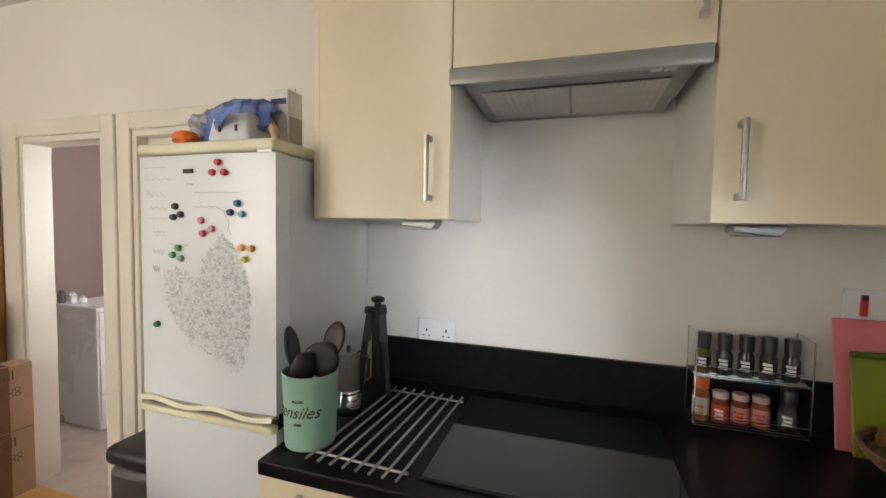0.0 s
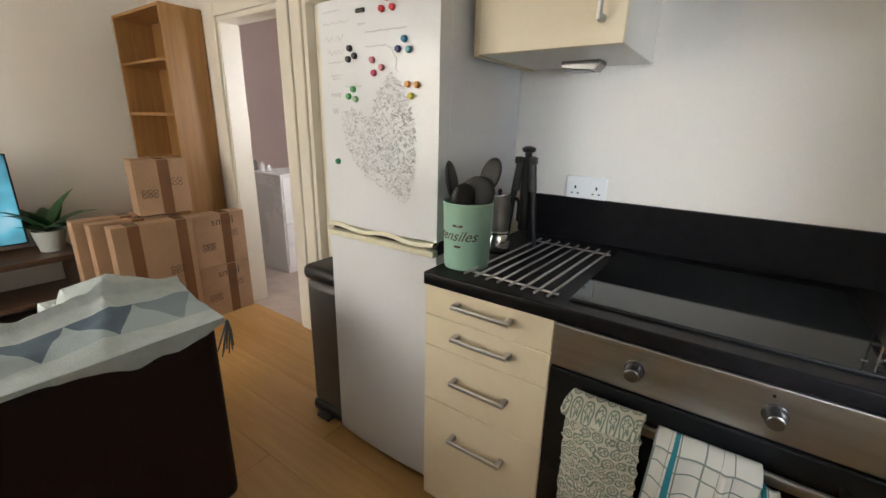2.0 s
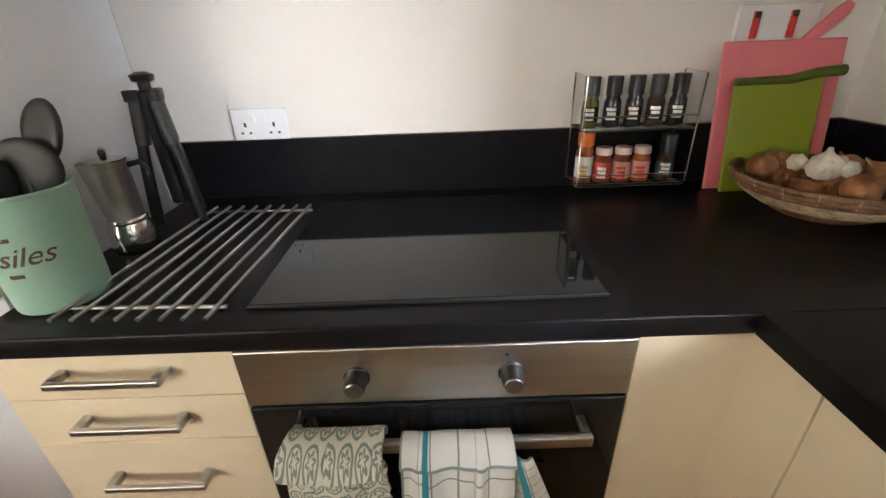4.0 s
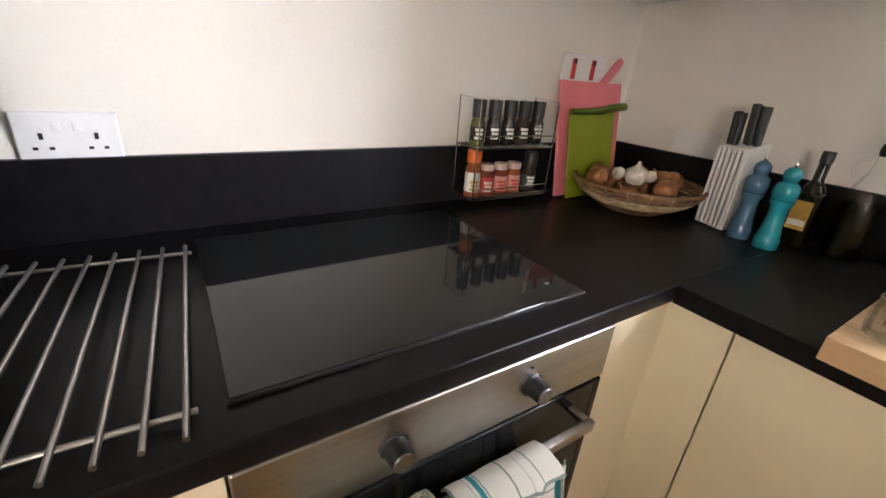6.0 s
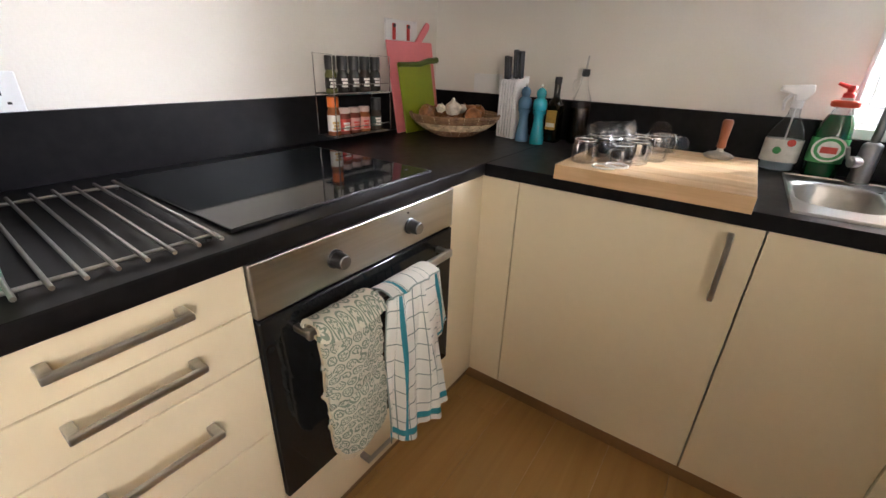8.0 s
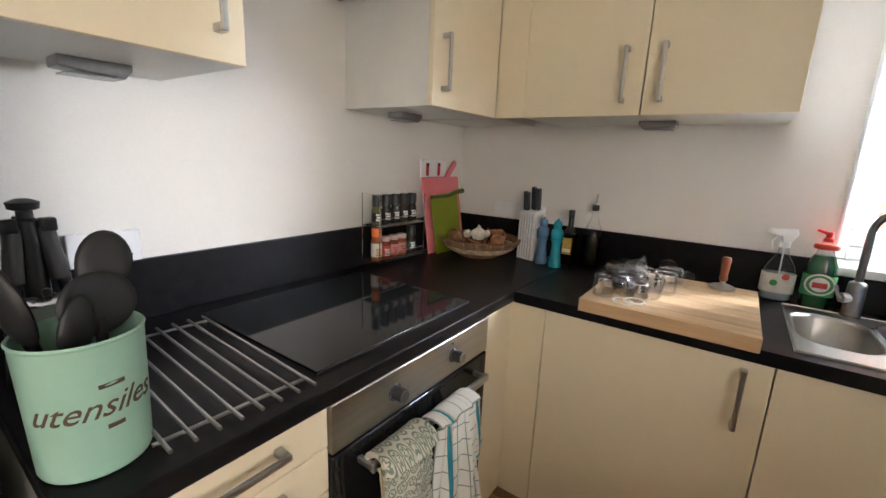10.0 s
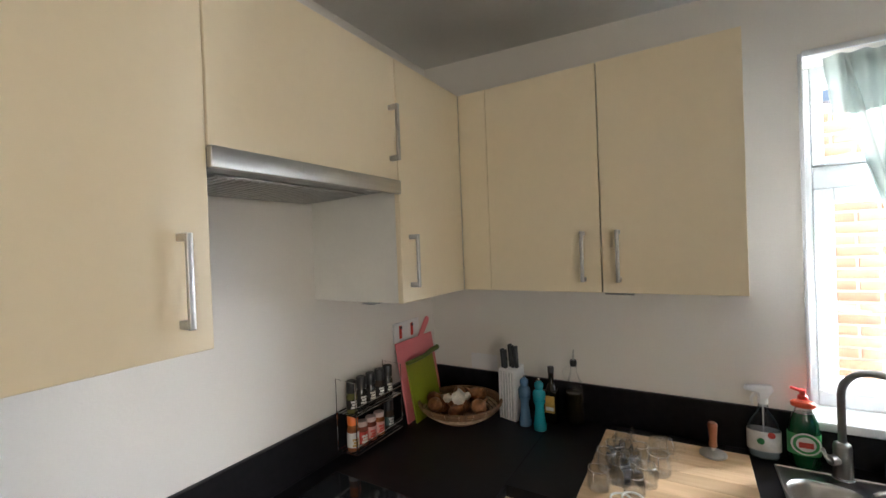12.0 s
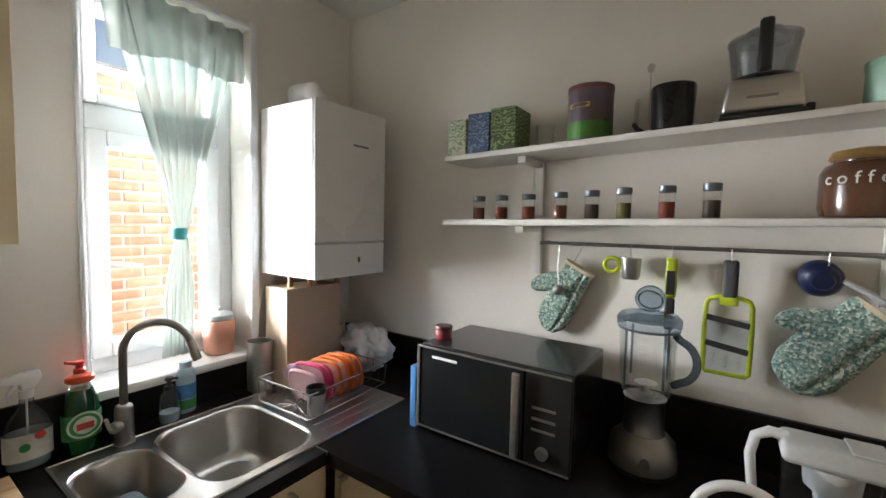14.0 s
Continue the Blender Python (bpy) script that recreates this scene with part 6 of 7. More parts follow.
def glove(at, turn, s, label, wide=1.0):
    """A mitt hanging by its cuff: one broad hand and a thumb standing off it."""
    g = thing("oven_mitt", label, "oven mitt", at)
    g.matrix_world = pose(*at, 0, turn, 0)
    bm = bmesh.new()
    pad(bm, [(x * s, z * s) for x, z in ((0, 0), (0, -0.06), (-0.003, -0.13), (-0.006, -0.19), (-0.008, -0.225), (-0.009, -0.243), (-0.009, -0.251))], [w * s * wide for w in (0.05, 0.052, 0.057, 0.058, 0.046, 0.028, 0.008)], 0.021 * s)
    pad(bm, [(x * s, z * s) for x, z in ((0.01, -0.06), (0.055, -0.085), (0.088, -0.115), (0.108, -0.138), (0.116, -0.148))], [w * s for w in (0.03, 0.034, 0.03, 0.02, 0.006)], 0.018 * s, 24)
    part("glove", bm, KNIT, g)
    cuff = lathem(((0.05 * s, -0.006), (0.056 * s, -0.004), (0.056 * s, 0.006), (0.05 * s, 0.008), (0.044 * s, 0.004)), 28, sy=0.42)
    part("cuff", cuff, LINING, g, "pale bound cuff")
    return g


g1 = glove((-1.117, -2.462, 1.432), -27, 0.98, "green flecked quilted oven mitt hanging on the rail")
hook(g1, 0.02, 0.02, 0.075, 0.05)
b = thing("metal_bauble", "steel tea ball on a chain hanging on the rail", "tea infuser", (-1.058, -2.43, 1.513))
part("ball", lathem([(0.018 * math.sin(a / 8 * math.pi) + 0.0005, -0.155 - 0.018 * math.cos(a / 8 * math.pi)) for a in range(9)], 16), STEEL, b)
part("chain", tubem([(0, 0, -0.005), (0.004, 0, -0.07), (0, 0, -0.138)], 0.0022, 6), STEEL, b)
sc = thing("measuring_scoop", "steel scoop with lime green ring handle on the rail", "scoop", (-1.278, -2.44, 1.5))
hook(sc, 0, 0, 0.012, 0.02)
part("cup", lathem(((0.022, -0.085), (0.027, -0.075), (0.03, -0.02), (0.028, -0.02), (0.024, -0.075), (0.004, -0.08)), 20), STEEL, sc)
part("ring", tubem(arc((0.055, 0, -0.045), 0.022, 0, 360, 20, (1, 0, 0), (0, 0, 1)), 0.007, 8), LIMEP, sc, "lime green ring")
pe = thing("peeler", "lime and black handled peeler hanging on the rail", "peeler", (-1.388, -2.44, 1.5))
hook(pe, 0, 0, 0.013, 0.02)
part("handle", boxm(-0.015, 0.015, -0.009, 0.009, -0.13, -0.012, 0.007, 3), LIMEP, pe)
part("grip", boxm(-0.011, 0.011, 0.0092, 0.0115, -0.12, -0.05, 0.001), BLACK, pe)
part("collar", boxm(-0.013, 0.013, -0.008, 0.008, -0.225, -0.1305, 0.006), BLACK, pe)
part("blade", boxm(-0.009, 0.009, -0.002, 0.002, -0.29, -0.2255, 0.001), STEEL, pe)
ga = thing("flat_grater", "flat steel grater with lime frame and grey handle", "grater", (-1.53, -2.46, 1.5))
hook(ga, 0, 0.02, 0.014, 0.02)
part("handle", boxm(-0.018, 0.018, 0.008, 0.03, -0.115, -0.01, 0.008, 3), mat("dark_grey_rubber", (0.05, 0.052, 0.055), 0.6), ga)
fr = [(-0.022, -0.112), (-0.046, -0.12), (-0.052, -0.135), (-0.054, -0.2), (-0.052, -0.318), (-0.046, -0.325), (0.046, -0.325), (0.052, -0.318), (0.054, -0.2), (0.052, -0.135), (0.046, -0.12), (0.022, -0.112), (-0.022, -0.112)]
part("frame", tubem([(x, 0.02, z) for x, z in fr], 0.0065, 8), LIMEP, ga)
part("neck", boxm(-0.022, 0.022, 0.012, 0.028, -0.135, -0.108, 0.004), LIMEP, ga)
part("plate", boxm(-0.05, 0.05, 0.0185, 0.0205, -0.32, -0.17), CLEARP, ga, "thin clear grating plate")
SMOKED_BLADE = mat("smoked_blade", (0.09, 0.095, 0.1), 0.25, 0.6)
for z in (-0.178, -0.25):
    part("blade", boxm(-0.05, 0.05, 0.021, 0.026, -0.008, 0.008, 0.001), SMOKED_BLADE, ga, "smoked slicing blade").matrix_local = pose(0, 0, z, 0, -9)
for k in range(9):
    q = part("tooth", lathem(((0.005, 0), (0.003, 0.003)), 8), STEEL, ga)
    q.matrix_local = pose(-0.03 + 0.03 * (k % 3), 0.0207, -0.275 - 0.014 * (k // 3), -90)
mc = thing("measuring_cups", "nested dark blue measuring cups on the rail", "measuring cups", (-1.725, -2.44, 1.5))
hook(mc, 0, 0, 0.018, 0.02)
for k, r in enumerate((0.045, 0.038, 0.03)):
    q = part("cup", lathem(((r * 0.7, 0), (r, 0.012), (r, 0.04), (r * 0.94, 0.04), (r * 0.66, 0.004), (0.003, 0.003)), 24), mat("navy_plastic", (0.008, 0.014, 0.05), 0.35), mc)
    q.matrix_local = pose(0.008, -0.01 + 0.006 * k, -0.05, 78, 12, 0)
part("cup_handle", tubem([(-0.03, -0.005, -0.045), (-0.075, -0.01, -0.07), (-0.12, -0.012, -0.105)], 0.006, 8, 0.008), mat("pale_blue_handle", (0.45, 0.48, 0.5), 0.4), mc)
g2 = glove((-1.823, -2.455, 1.378), -40, 1.05, "large green flecked quilted oven mitt on the rail", 1.22)
hook(g2, 0.02, 0.02, 0.13, 0.11)

# ---- on the microwave run ----
mw = thing("microwave", "black countertop microwave with steel trim", "microwave", (-0.97, -2.265, CT))
part("casing", boxm(-0.245, 0.245, -0.16, 0.145, 0.014, 0.28, 0.006), mat("black_enamel", (0.02, 0.02, 0.022), 0.25, vary=0.1, coat=0.3), mw)
dm = part("door", boxm(-0.115, 0.245, 0.1455, 0.163, 0.016, 0.278, 0.003), BLACK_GLASS, mw)
for z0, z1 in ((0.016, 0.022), (0.272, 0.278)):
    part("trim", boxm(-0.245, 0.245, 0.1632, 0.1665, z0, z1, 0.001), STEEL, mw)
part("trim", boxm(0.236, 0.246, 0.1632, 0.1665, 0.022, 0.272, 0.001), STEEL, mw)
part("handle", boxm(-0.107, -0.086, 0.17, 0.183, 0.03, 0.265, 0.004), STEEL, dm, "vertical steel door handle")
part("panel", boxm(-0.245, -0.117, 0.1455, 0.161, 0.016, 0.278, 0.003), BLACK, mw)
for k in range(3):
    part("button", boxm(-0.205, -0.14, 0.1612, 0.165, 0.115 + 0.03 * k, 0.122 + 0.03 * k, 0.001), STEEL, mw)
q = part("dial", lathem(((0.017, 0), (0.017, 0.01), (0.014, 0.014)), 24), STEEL, mw)
q.matrix_local = pose(-0.172, 0.161, 0.06, -90)
part("mark", boxm(0.1, 0.19, 0.1632, 0.1636, 0.244, 0.252), LABEL_W, mw, "pale printed maker mark")
for x in (-0.2, 0.2):
    for y in (-0.12, 0.11):
        part("foot", lathem(((0.014, 0.0005), (0.014, 0.0138)), 12, at=(x, y, 0)), BLACK, mw)
solid("blue_carton", boxm(-0.012, 0.012, -0.08, 0.08, 0, 0.2, 0.002), LABEL_B, "blue printed carton beside the microwave", "carton", (-0.705, -2.185, CT + 0.001))
rb = thing("red_tin", "small round dark red tin resting on the microwave", "tin", (-0.755, -2.2, CT + 0.2805))
part("body", lathem(((0.026, 0.0005), (0.028, 0.003), (0.028, 0.03), (0.026, 0.032)), 24), mat("dark_red_tin_paint", (0.2, 0.02, 0.025), 0.35), rb)
part("lid", lathem(((0.0285, 0.0322), (0.029, 0.034), (0.029, 0.042), (0.027, 0.044)), 24), mat("maroon_lid", (0.08, 0.02, 0.025), 0.35), rb, "dark maroon lid")

bl = thing("blender", "glass jug blender with silver base on the worktop", "blender", (-1.352, -2.315, CT))
part("foot", lathem(((0.082, 0.001), (0.088, 0.006), (0.088, 0.014)), 32), BLACK, bl)
part("base", lathem(((0.086, 0.0145), (0.088, 0.03), (0.082, 0.08), (0.062, 0.1), (0.058, 0.105)), 32), mat("silver_plastic", (0.3, 0.29, 0.27), 0.32, 0.8), bl)
part("control", lathe(bmesh.new(), ((0.014, 0), (0.013, 0.008)), 16), DARK_STEEL, bl).matrix_local = pose(-0.02, 0.084, 0.05, -85)
part("collar", lathem(((0.055, 0.1055), (0.052, 0.115), (0.05, 0.19), (0.055, 0.2)), 32), DARK_STEEL, bl)
part("jug", lathem(((0.05, 0.2005), (0.058, 0.205), (0.068, 0.235), (0.074, 0.39), (0.076, 0.395), (0.07, 0.395), (0.064, 0.24), (0.052, 0.21), (0.005, 0.207)), 32), CLEAR, bl)
part("blades", lathem(((0.02, 0.21), (0.012, 0.215), (0.01, 0.235), (0.03, 0.238), (0.004, 0.242)), 12), STEEL, bl)
SMOKY = thin_glass("smoky_plastic", (0.35, 0.4, 0.45), 0.7, 0.08)
TINTED = thin_glass("blue_grey_clear_plastic", (0.62, 0.7, 0.77), 0.7, 0.05)
part("lid", lathem(((0.076, 0.3955), (0.081, 0.4), (0.081, 0.418), (0.07, 0.43), (0.034, 0.434), (0.034, 0.425), (0.072, 0.412)), 32, caps=False), TINTED, bl, "clear blue-grey lid")
part("lid_ring", lathem(((0.0768, 0.388), (0.0785, 0.39), (0.0785, 0.395), (0.0768, 0.395)), 32, caps=False), mat("smoky_seal", (0.1, 0.12, 0.14), 0.3), bl)
q = part("cap", lathem(((0.036, 0.0), (0.038, 0.004), (0.038, 0.012), (0.03, 0.016), (0.012, 0.012)), 24), TINTED, bl)
q.matrix_local = pose(0.0, -0.01, 0.466, -62, 0, 0)
part("cap_ring", tubem(arc((0, -0.006, 0.467), 0.03, 0, 360, 24, (1, 0, 0), (0, 0.45, 0.89)), 0.003, 6), CHROME, bl)
for k in range(4):
    a_ = radians(45 + 90 * k)
    part("jug_rib", boxm(-0.003, 0.003, -0.003, 0.003, 0.24, 0.385), TINTED, bl).location = (0.066 * math.cos(a_), 0.066 * math.sin(a_), 0)
for k in range(6):
    part("measure_mark", boxm(-0.012, 0.012, 0.0745, 0.0755, 0.26 + 0.02 * k, 0.262 + 0.02 * k), WHITE, bl)
part("handle", tubem([(-0.066, 0, 0.38)] + arc((-0.066, 0.006, 0.312), 0.058, 75, -75, 14, (-0.9, 0.1, 0), (0, 0, 1)) + [(-0.066, 0, 0.244)], 0.01, 12), SMOKY, bl, "smoky grey ridged handle")

wj = thing("water_filter_jug", "white and clear water filter jug on the worktop", "water jug", (-1.72, -2.21, CT))
FROST = mat("frosted_white", (0.66, 0.67, 0.66), 0.35)
bm = boxm(-0.085, 0.085, -0.05, 0.05, 0.001, 0.185, 0.03, 4)
for v in bm.verts:
    k = 0.88 + 0.12 * v.co.z / 0.185
    v.co.x, v.co.y = v.co.x * k, v.co.y * k
part("jug", bm, CLEARP, wj)
bm = boxm(-0.094, 0.088, -0.056, 0.056, 0.1855, 0.228, 0.014, 3)
for v in bm.verts:
    if v.co.z > 0.21:
        v.co.y *= 0.86
part("lid", bm, FROST, wj)
part("lid_flap", boxm(-0.08, -0.02, -0.04, 0.04, 0.2283, 0.233, 0.002), FROST, wj)
part("funnel", lathem(((0.022, 0.05), (0.026, 0.06), (0.028, 0.12), (0.045, 0.135), (0.05, 0.184)), 24), WHITE, wj)
part("handle", tubem([(0.075, 0.0, 0.222), (0.105, 0.005, 0.226), (0.13, 0.01, 0.212), (0.138, 0.012, 0.17), (0.13, 0.01, 0.09), (0.105, 0.0, 0.05), (0.08, 0, 0.045)], 0.012, 10, 0.009), WHITE, wj, "white curved handle")
kt = thing("kettle", "pale kettle with white handle on the worktop", "kettle", (-1.6, -2.04, CT))
part("body", lathem(((0.07, 0.001), (0.078, 0.01), (0.075, 0.07), (0.055, 0.11), (0.03, 0.12)), 30), mat("pale_enamel", (0.62, 0.63, 0.6), 0.3), kt)
part("knob", lathem(((0.01, 0.1203), (0.009, 0.13), (0.016, 0.138), (0.016, 0.15), (0.008, 0.156)), 16), mat("sage_plastic", (0.5, 0.55, 0.45), 0.35), kt)
part("handle", tubem(arc((0.03, 0, 0.082), 0.085, 10, 120, 10, (1, 0, 0), (0, 0, 1)), 0.01, 10), WHITE, kt)

# ---- on and beside the fridge ----
random.seed(21)
mg_x = {}
def magnet(x, z, c, label):
    y = -0.512 - 0.012 * (1 - ((x + 2.066) / 0.256) ** 2) + 0.028
    key = "magnet_" + label
    m = mg_x.setdefault(key, None) or mat(key, c, 0.3, vary=0.05)
    mg_x[key] = m
    o = solid("magnet", lathem(((0.0095, 0), (0.01, 0.002), (0.0085, 0.01), (0.0075, 0.011)), 16), m, label + " round magnet on the fridge door", "magnet", group="round magnets on the fridge")
    o.matrix_world = pose(x, y - 0.0005, z, 90)


for x, z, c, lab in ((-2.008, 1.658, (0.6, 0.03, 0.05), "red"), (-2.027, 1.63, (0.6, 0.03, 0.05), "red"), (-1.987, 1.63, (0.5, 0.02, 0.04), "red"),
                     (-2.167, 1.536, (0.02, 0.02, 0.025), "black"), (-2.146, 1.513, (0.02, 0.02, 0.025), "black"), (-2.175, 1.505, (0.02, 0.02, 0.025), "black"),
                     (-1.944, 1.545, (0.02, 0.2, 0.4), "blue"), (-1.967, 1.52, (0.02, 0.03, 0.15), "navy blue"), (-1.929, 1.516, (0.15, 0.42, 0.5), "pale blue"),
                     (-2.069, 1.497, (0.7, 0.25, 0.3), "pink"), (-2.031, 1.474, (0.7, 0.2, 0.25), "pink"), (-2.063, 1.46, (0.6, 0.06, 0.15), "crimson"),
                     (-2.157, 1.416, (0.12, 0.4, 0.15), "green"), (-2.18, 1.395, (0.05, 0.28, 0.08), "green"), (-2.147, 1.386, (0.3, 0.5, 0.3), "pale green"),
                     (-1.932, 1.424, (0.75, 0.35, 0.08), "orange"), (-1.9, 1.422, (0.75, 0.45, 0.15), "orange"), (-1.921, 1.392, (0.65, 0.6, 0.05), "yellow"), (-2.25, 1.184, (0.02, 0.22, 0.1), "dark green")):
    magnet(x, z, c, lab)
clipm = solid("magnet_bar", boxm(-0.018, 0.018, -0.006, 0, -0.006, 0.006, 0.002), BLACK, "black bar magnet on the fridge door", "magnet", (-2.116, -0.4955, 1.636))
PAPER = mat("pale_grey_ink", (0.55, 0.55, 0.57), 0.6, vary=0.1, bump=0)
# word tiles: a dense tilted patch of small printed strips
bm = bmesh.new()
PATCH = ((-2.06, 1.40), (-1.997, 1.46), (-1.94, 1.41), (-1.905, 1.3), (-1.91, 1.15), (-1.943, 1.067), (-2.02, 1.1), (-2.115, 1.14), (-2.2, 1.22), (-2.23, 1.346), (-2.17, 1.36), (-2.08, 1.33))


def inside(x, z):
    hit = False
    for (x0, z0), (x1, z1) in zip(PATCH, PATCH[1:] + PATCH[:1]):
        if (z0 > z) != (z1 > z) and x < x0 + (z - z0) / (z1 - z0) * (x1 - x0):
            hit = not hit
    return hit


count = 0
while count < 1300:
    x, z = random.uniform(-2.24, -1.9), random.uniform(1.06, 1.46)
    if not inside(x, z):
        continue
    count += 1
    yy = -0.5125 - 0.012 * (1 - ((x + 2.066) / 0.256) ** 2) + 0.028
    w = random.uniform(0.006, 0.017)
    a = random.uniform(-1.2, 1.2)
    dx, dz = w / 2 * math.cos(a), w / 2 * math.sin(a)
    nx, nz = -math.sin(a) * 0.0016, math.cos(a) * 0.0016
    vs = [bm.verts.new((x + sx * dx + sn * nx, yy - 0.0006, z + sx * dz + sn * nz)) for sx, sn in ((-1, -1), (1, -1), (1, 1), (-1, 1))]
    bm.faces.new(vs)
solid("word_magnets", bm, mat("grey_word_print", (0.6, 0.6, 0.61), 0.6, vary=0.2, scale=70, bump=0), "dense patch of tiny printed word magnets on the fridge", "word magnets", kind="stuff")
bm = bmesh.new()
for z, x0, x1, wob in ((1.65, -2.3, -2.21, 0), (1.615, -2.3, -2.17, 0.004), (1.6, -2.13, -2.1, 0.003), (1.575, -2.1, -1.94, 0.001), (1.535, -2.1, -2.02, 0.002), (1.57, -2.29, -2.2, 0.01), (1.53, -2.28, -2.2, 0.006), (1.5, -2.28, -2.2, 0.002), (1.46, -2.27, -2.21, 0.003), (1.45, -2.26, -2.22, 0.002), (1.425, -2.2, -2.12, 0.002), (1.4, -2.27, -2.22, 0.008), (1.35, -2.27, -2.24, 0.01)):
    pts = []
    for k in range(13):
        x = x0 + (x1 - x0) * k / 12
        pts.append((x, -0.5118 - 0.012 * (1 - ((x + 2.066) / 0.256) ** 2) + 0.028, z + wob * math.sin(k * 1.7)))
    tube(bm, pts, 0.0011, 5)
pts = [(x, -0.5118 - 0.012 * (1 - ((x + 2.066) / 0.256) ** 2) + 0.028, z) for x, z in ((-2.02, 1.535), (-1.995, 1.525), (-1.985, 1.505), (-1.975, 1.495), (-1.98, 1.47), (-1.97, 1.46))]
tube(bm, pts, 0.0011, 5)
solid("pen_lines", bm, PAPER, "faint grey handwriting lines on the fridge door", "handwriting", kind="stuff")

FT = 1.7205
gb = thing("grey_basket", "light grey plastic pack with two dark slots on the fridge", "box", (-2.015, -0.4, FT))
bm = boxm(-0.075, 0.075, -0.06, 0.06, 0, 0.085, 0.014, 3)
for v in bm.verts:
    if v.co.z > 0.05:
        v.co.x *= 0.85
        v.co.y *= 0.85
part("pack", bm, mat("light_grey_plastic", (0.62, 0.62, 0.64), 0.4), gb)
for x in (-0.028, 0.032):
    part("slot", boxm(x - 0.004, x + 0.004, -0.0615, -0.0575, 0.03, 0.048, 0.001), BLACK, gb)
bagf = thing("bread_bag", "blue and clear bread bag draped over the pack on the fridge", "bag", (-2.05, -0.33, FT))


def bag_f(u, v):
    """Loose film draped from the fridge top over the pack."""
    a_ = math.pi * v
    x = -0.125 + 0.25 * u
    hump = math.sin(math.pi * min(1, max(0, u))) ** 0.6
    n_ = 0.016 * noise.noise(Vector((u * 7, v * 6, 3))) + 0.008 * noise.noise(Vector((u * 19, v * 15, 8)))
    return (x + n_, -0.105 * math.cos(a_) * (0.7 + 0.3 * hump), 0.075 + (0.078 * math.sin(a_) * (0.45 + 0.55 * hump)) + n_ if 0.16 < v < 0.95 else 0.05 + n_)


part("bag", sheet(bag_f, 48, 48, 0.002), mat("blue_printed_film", (0.04, 0.1, 0.4), 0.25, vary=0.3, scale=9, second=(0.22, 0.3, 0.5), grain=50, bump=0.4), bagf)
part("film", crumple(4, 5, 0.05, 0.06, 0.055), mat("grey_film", (0.42, 0.42, 0.46), 0.3, vary=0.1, grain=40, bump=0.5), bagf, "crumpled clear end").location = (-0.12, -0.04, 0.0)
part("twist", tubem([(0.09, -0.03, 0.075), (0.14, -0.06, 0.045), (0.165, -0.085, 0.015), (0.175, -0.092, 0.008)], 0.02, 10, 0.006), mat("tan_film", (0.5, 0.36, 0.22), 0.35, vary=0.15, grain=40, bump=0.5), bagf, "tan twisted end")
solid("orange_packet", crumple(3, 2, 0.04, 0.03, 0.02), ORANGEP, "crumpled orange packet on the fridge", "packet", (-2.19, -0.44, FT))
solid("foil_tray", boxm(-0.06, 0.06, -0.05, 0.05, 0, 0.03, 0.004), mat("grey_tray", (0.45, 0.42, 0.36), 0.4), "grey tray on the fridge", "tray", (-2.24, -0.28, FT))
mk = thing("milk_carton", "white plant milk carton with blue lettering", "carton", (-1.94, -0.3, FT))
part("carton", boxm(-0.035, 0.035, -0.035, 0.035, 0, 0.18, 0.003), LABEL_W, mk)
part("print", boxm(-0.028, 0.028, -0.0365, -0.0355, 0.135, 0.153), mat("navy_print", (0.02, 0.03, 0.12), 0.5), mk, "dark blue brand block")
part("side_print", boxm(0.0355, 0.0365, -0.03, 0.03, 0.02, 0.1), mat("sand_print", (0.45, 0.4, 0.28), 0.5), mk)
part("ridge", boxm(-0.035, 0.035, -0.003, 0.003, 0.18, 0.192, 0.001), LABEL_W, mk)
bn = thing("pedal_bin", "tall grey pedal bin with black lid beside the fridge", "bin", (-2.45, -0.3, 0))
part("body", boxm(-0.105, 0.105, -0.15, 0.15, 0.05, 0.66, 0.03, 4), mat("grey_metal_bin", (0.16, 0.15, 0.14), 0.4, 0.4), bn)
part("base", boxm(-0.11, 0.11, -0.155, 0.155, 0.0, 0.055, 0.02, 3), BLACK, bn)
part("lid", boxm(-0.112, 0.112, -0.16, 0.16, 0.661, 0.73, 0.03, 4), BLACK, bn)
part("pedal", boxm(-0.04, 0.04, -0.19, -0.15, 0.01, 0.025, 0.004), BLACK, bn)

# ---- doorways and the room behind them ----
def architrave(x0, x1, name, label):
    bm = bmesh.new()
    for a, b_, z0, z1 in ((x0 - 0.09, x0 - 0.005, 0, DH + 0.085), (x1 + 0.005, x1 + 0.09, 0, DH + 0.085), (x0 - 0.005, x1 + 0.005, DH + 0.005, DH + 0.085)):
        box(bm, a, b_, YN - 0.018, YN - 0.0005, z0, z1, 0.004)
    for a, b_, z0, z1 in ((x0 - 0.004, x0 + 0.025, 0, DH), (x1 - 0.025, x1 + 0.004, 0, DH), (x0 + 0.025, x1 - 0.025, DH - 0.025, DH)):
        box(bm, a, b_, YN - 0.004, YN + 0.125, z0, z1, 0.002)
    setting(name, bm, GLOSS_TRIM, label, "door frame")


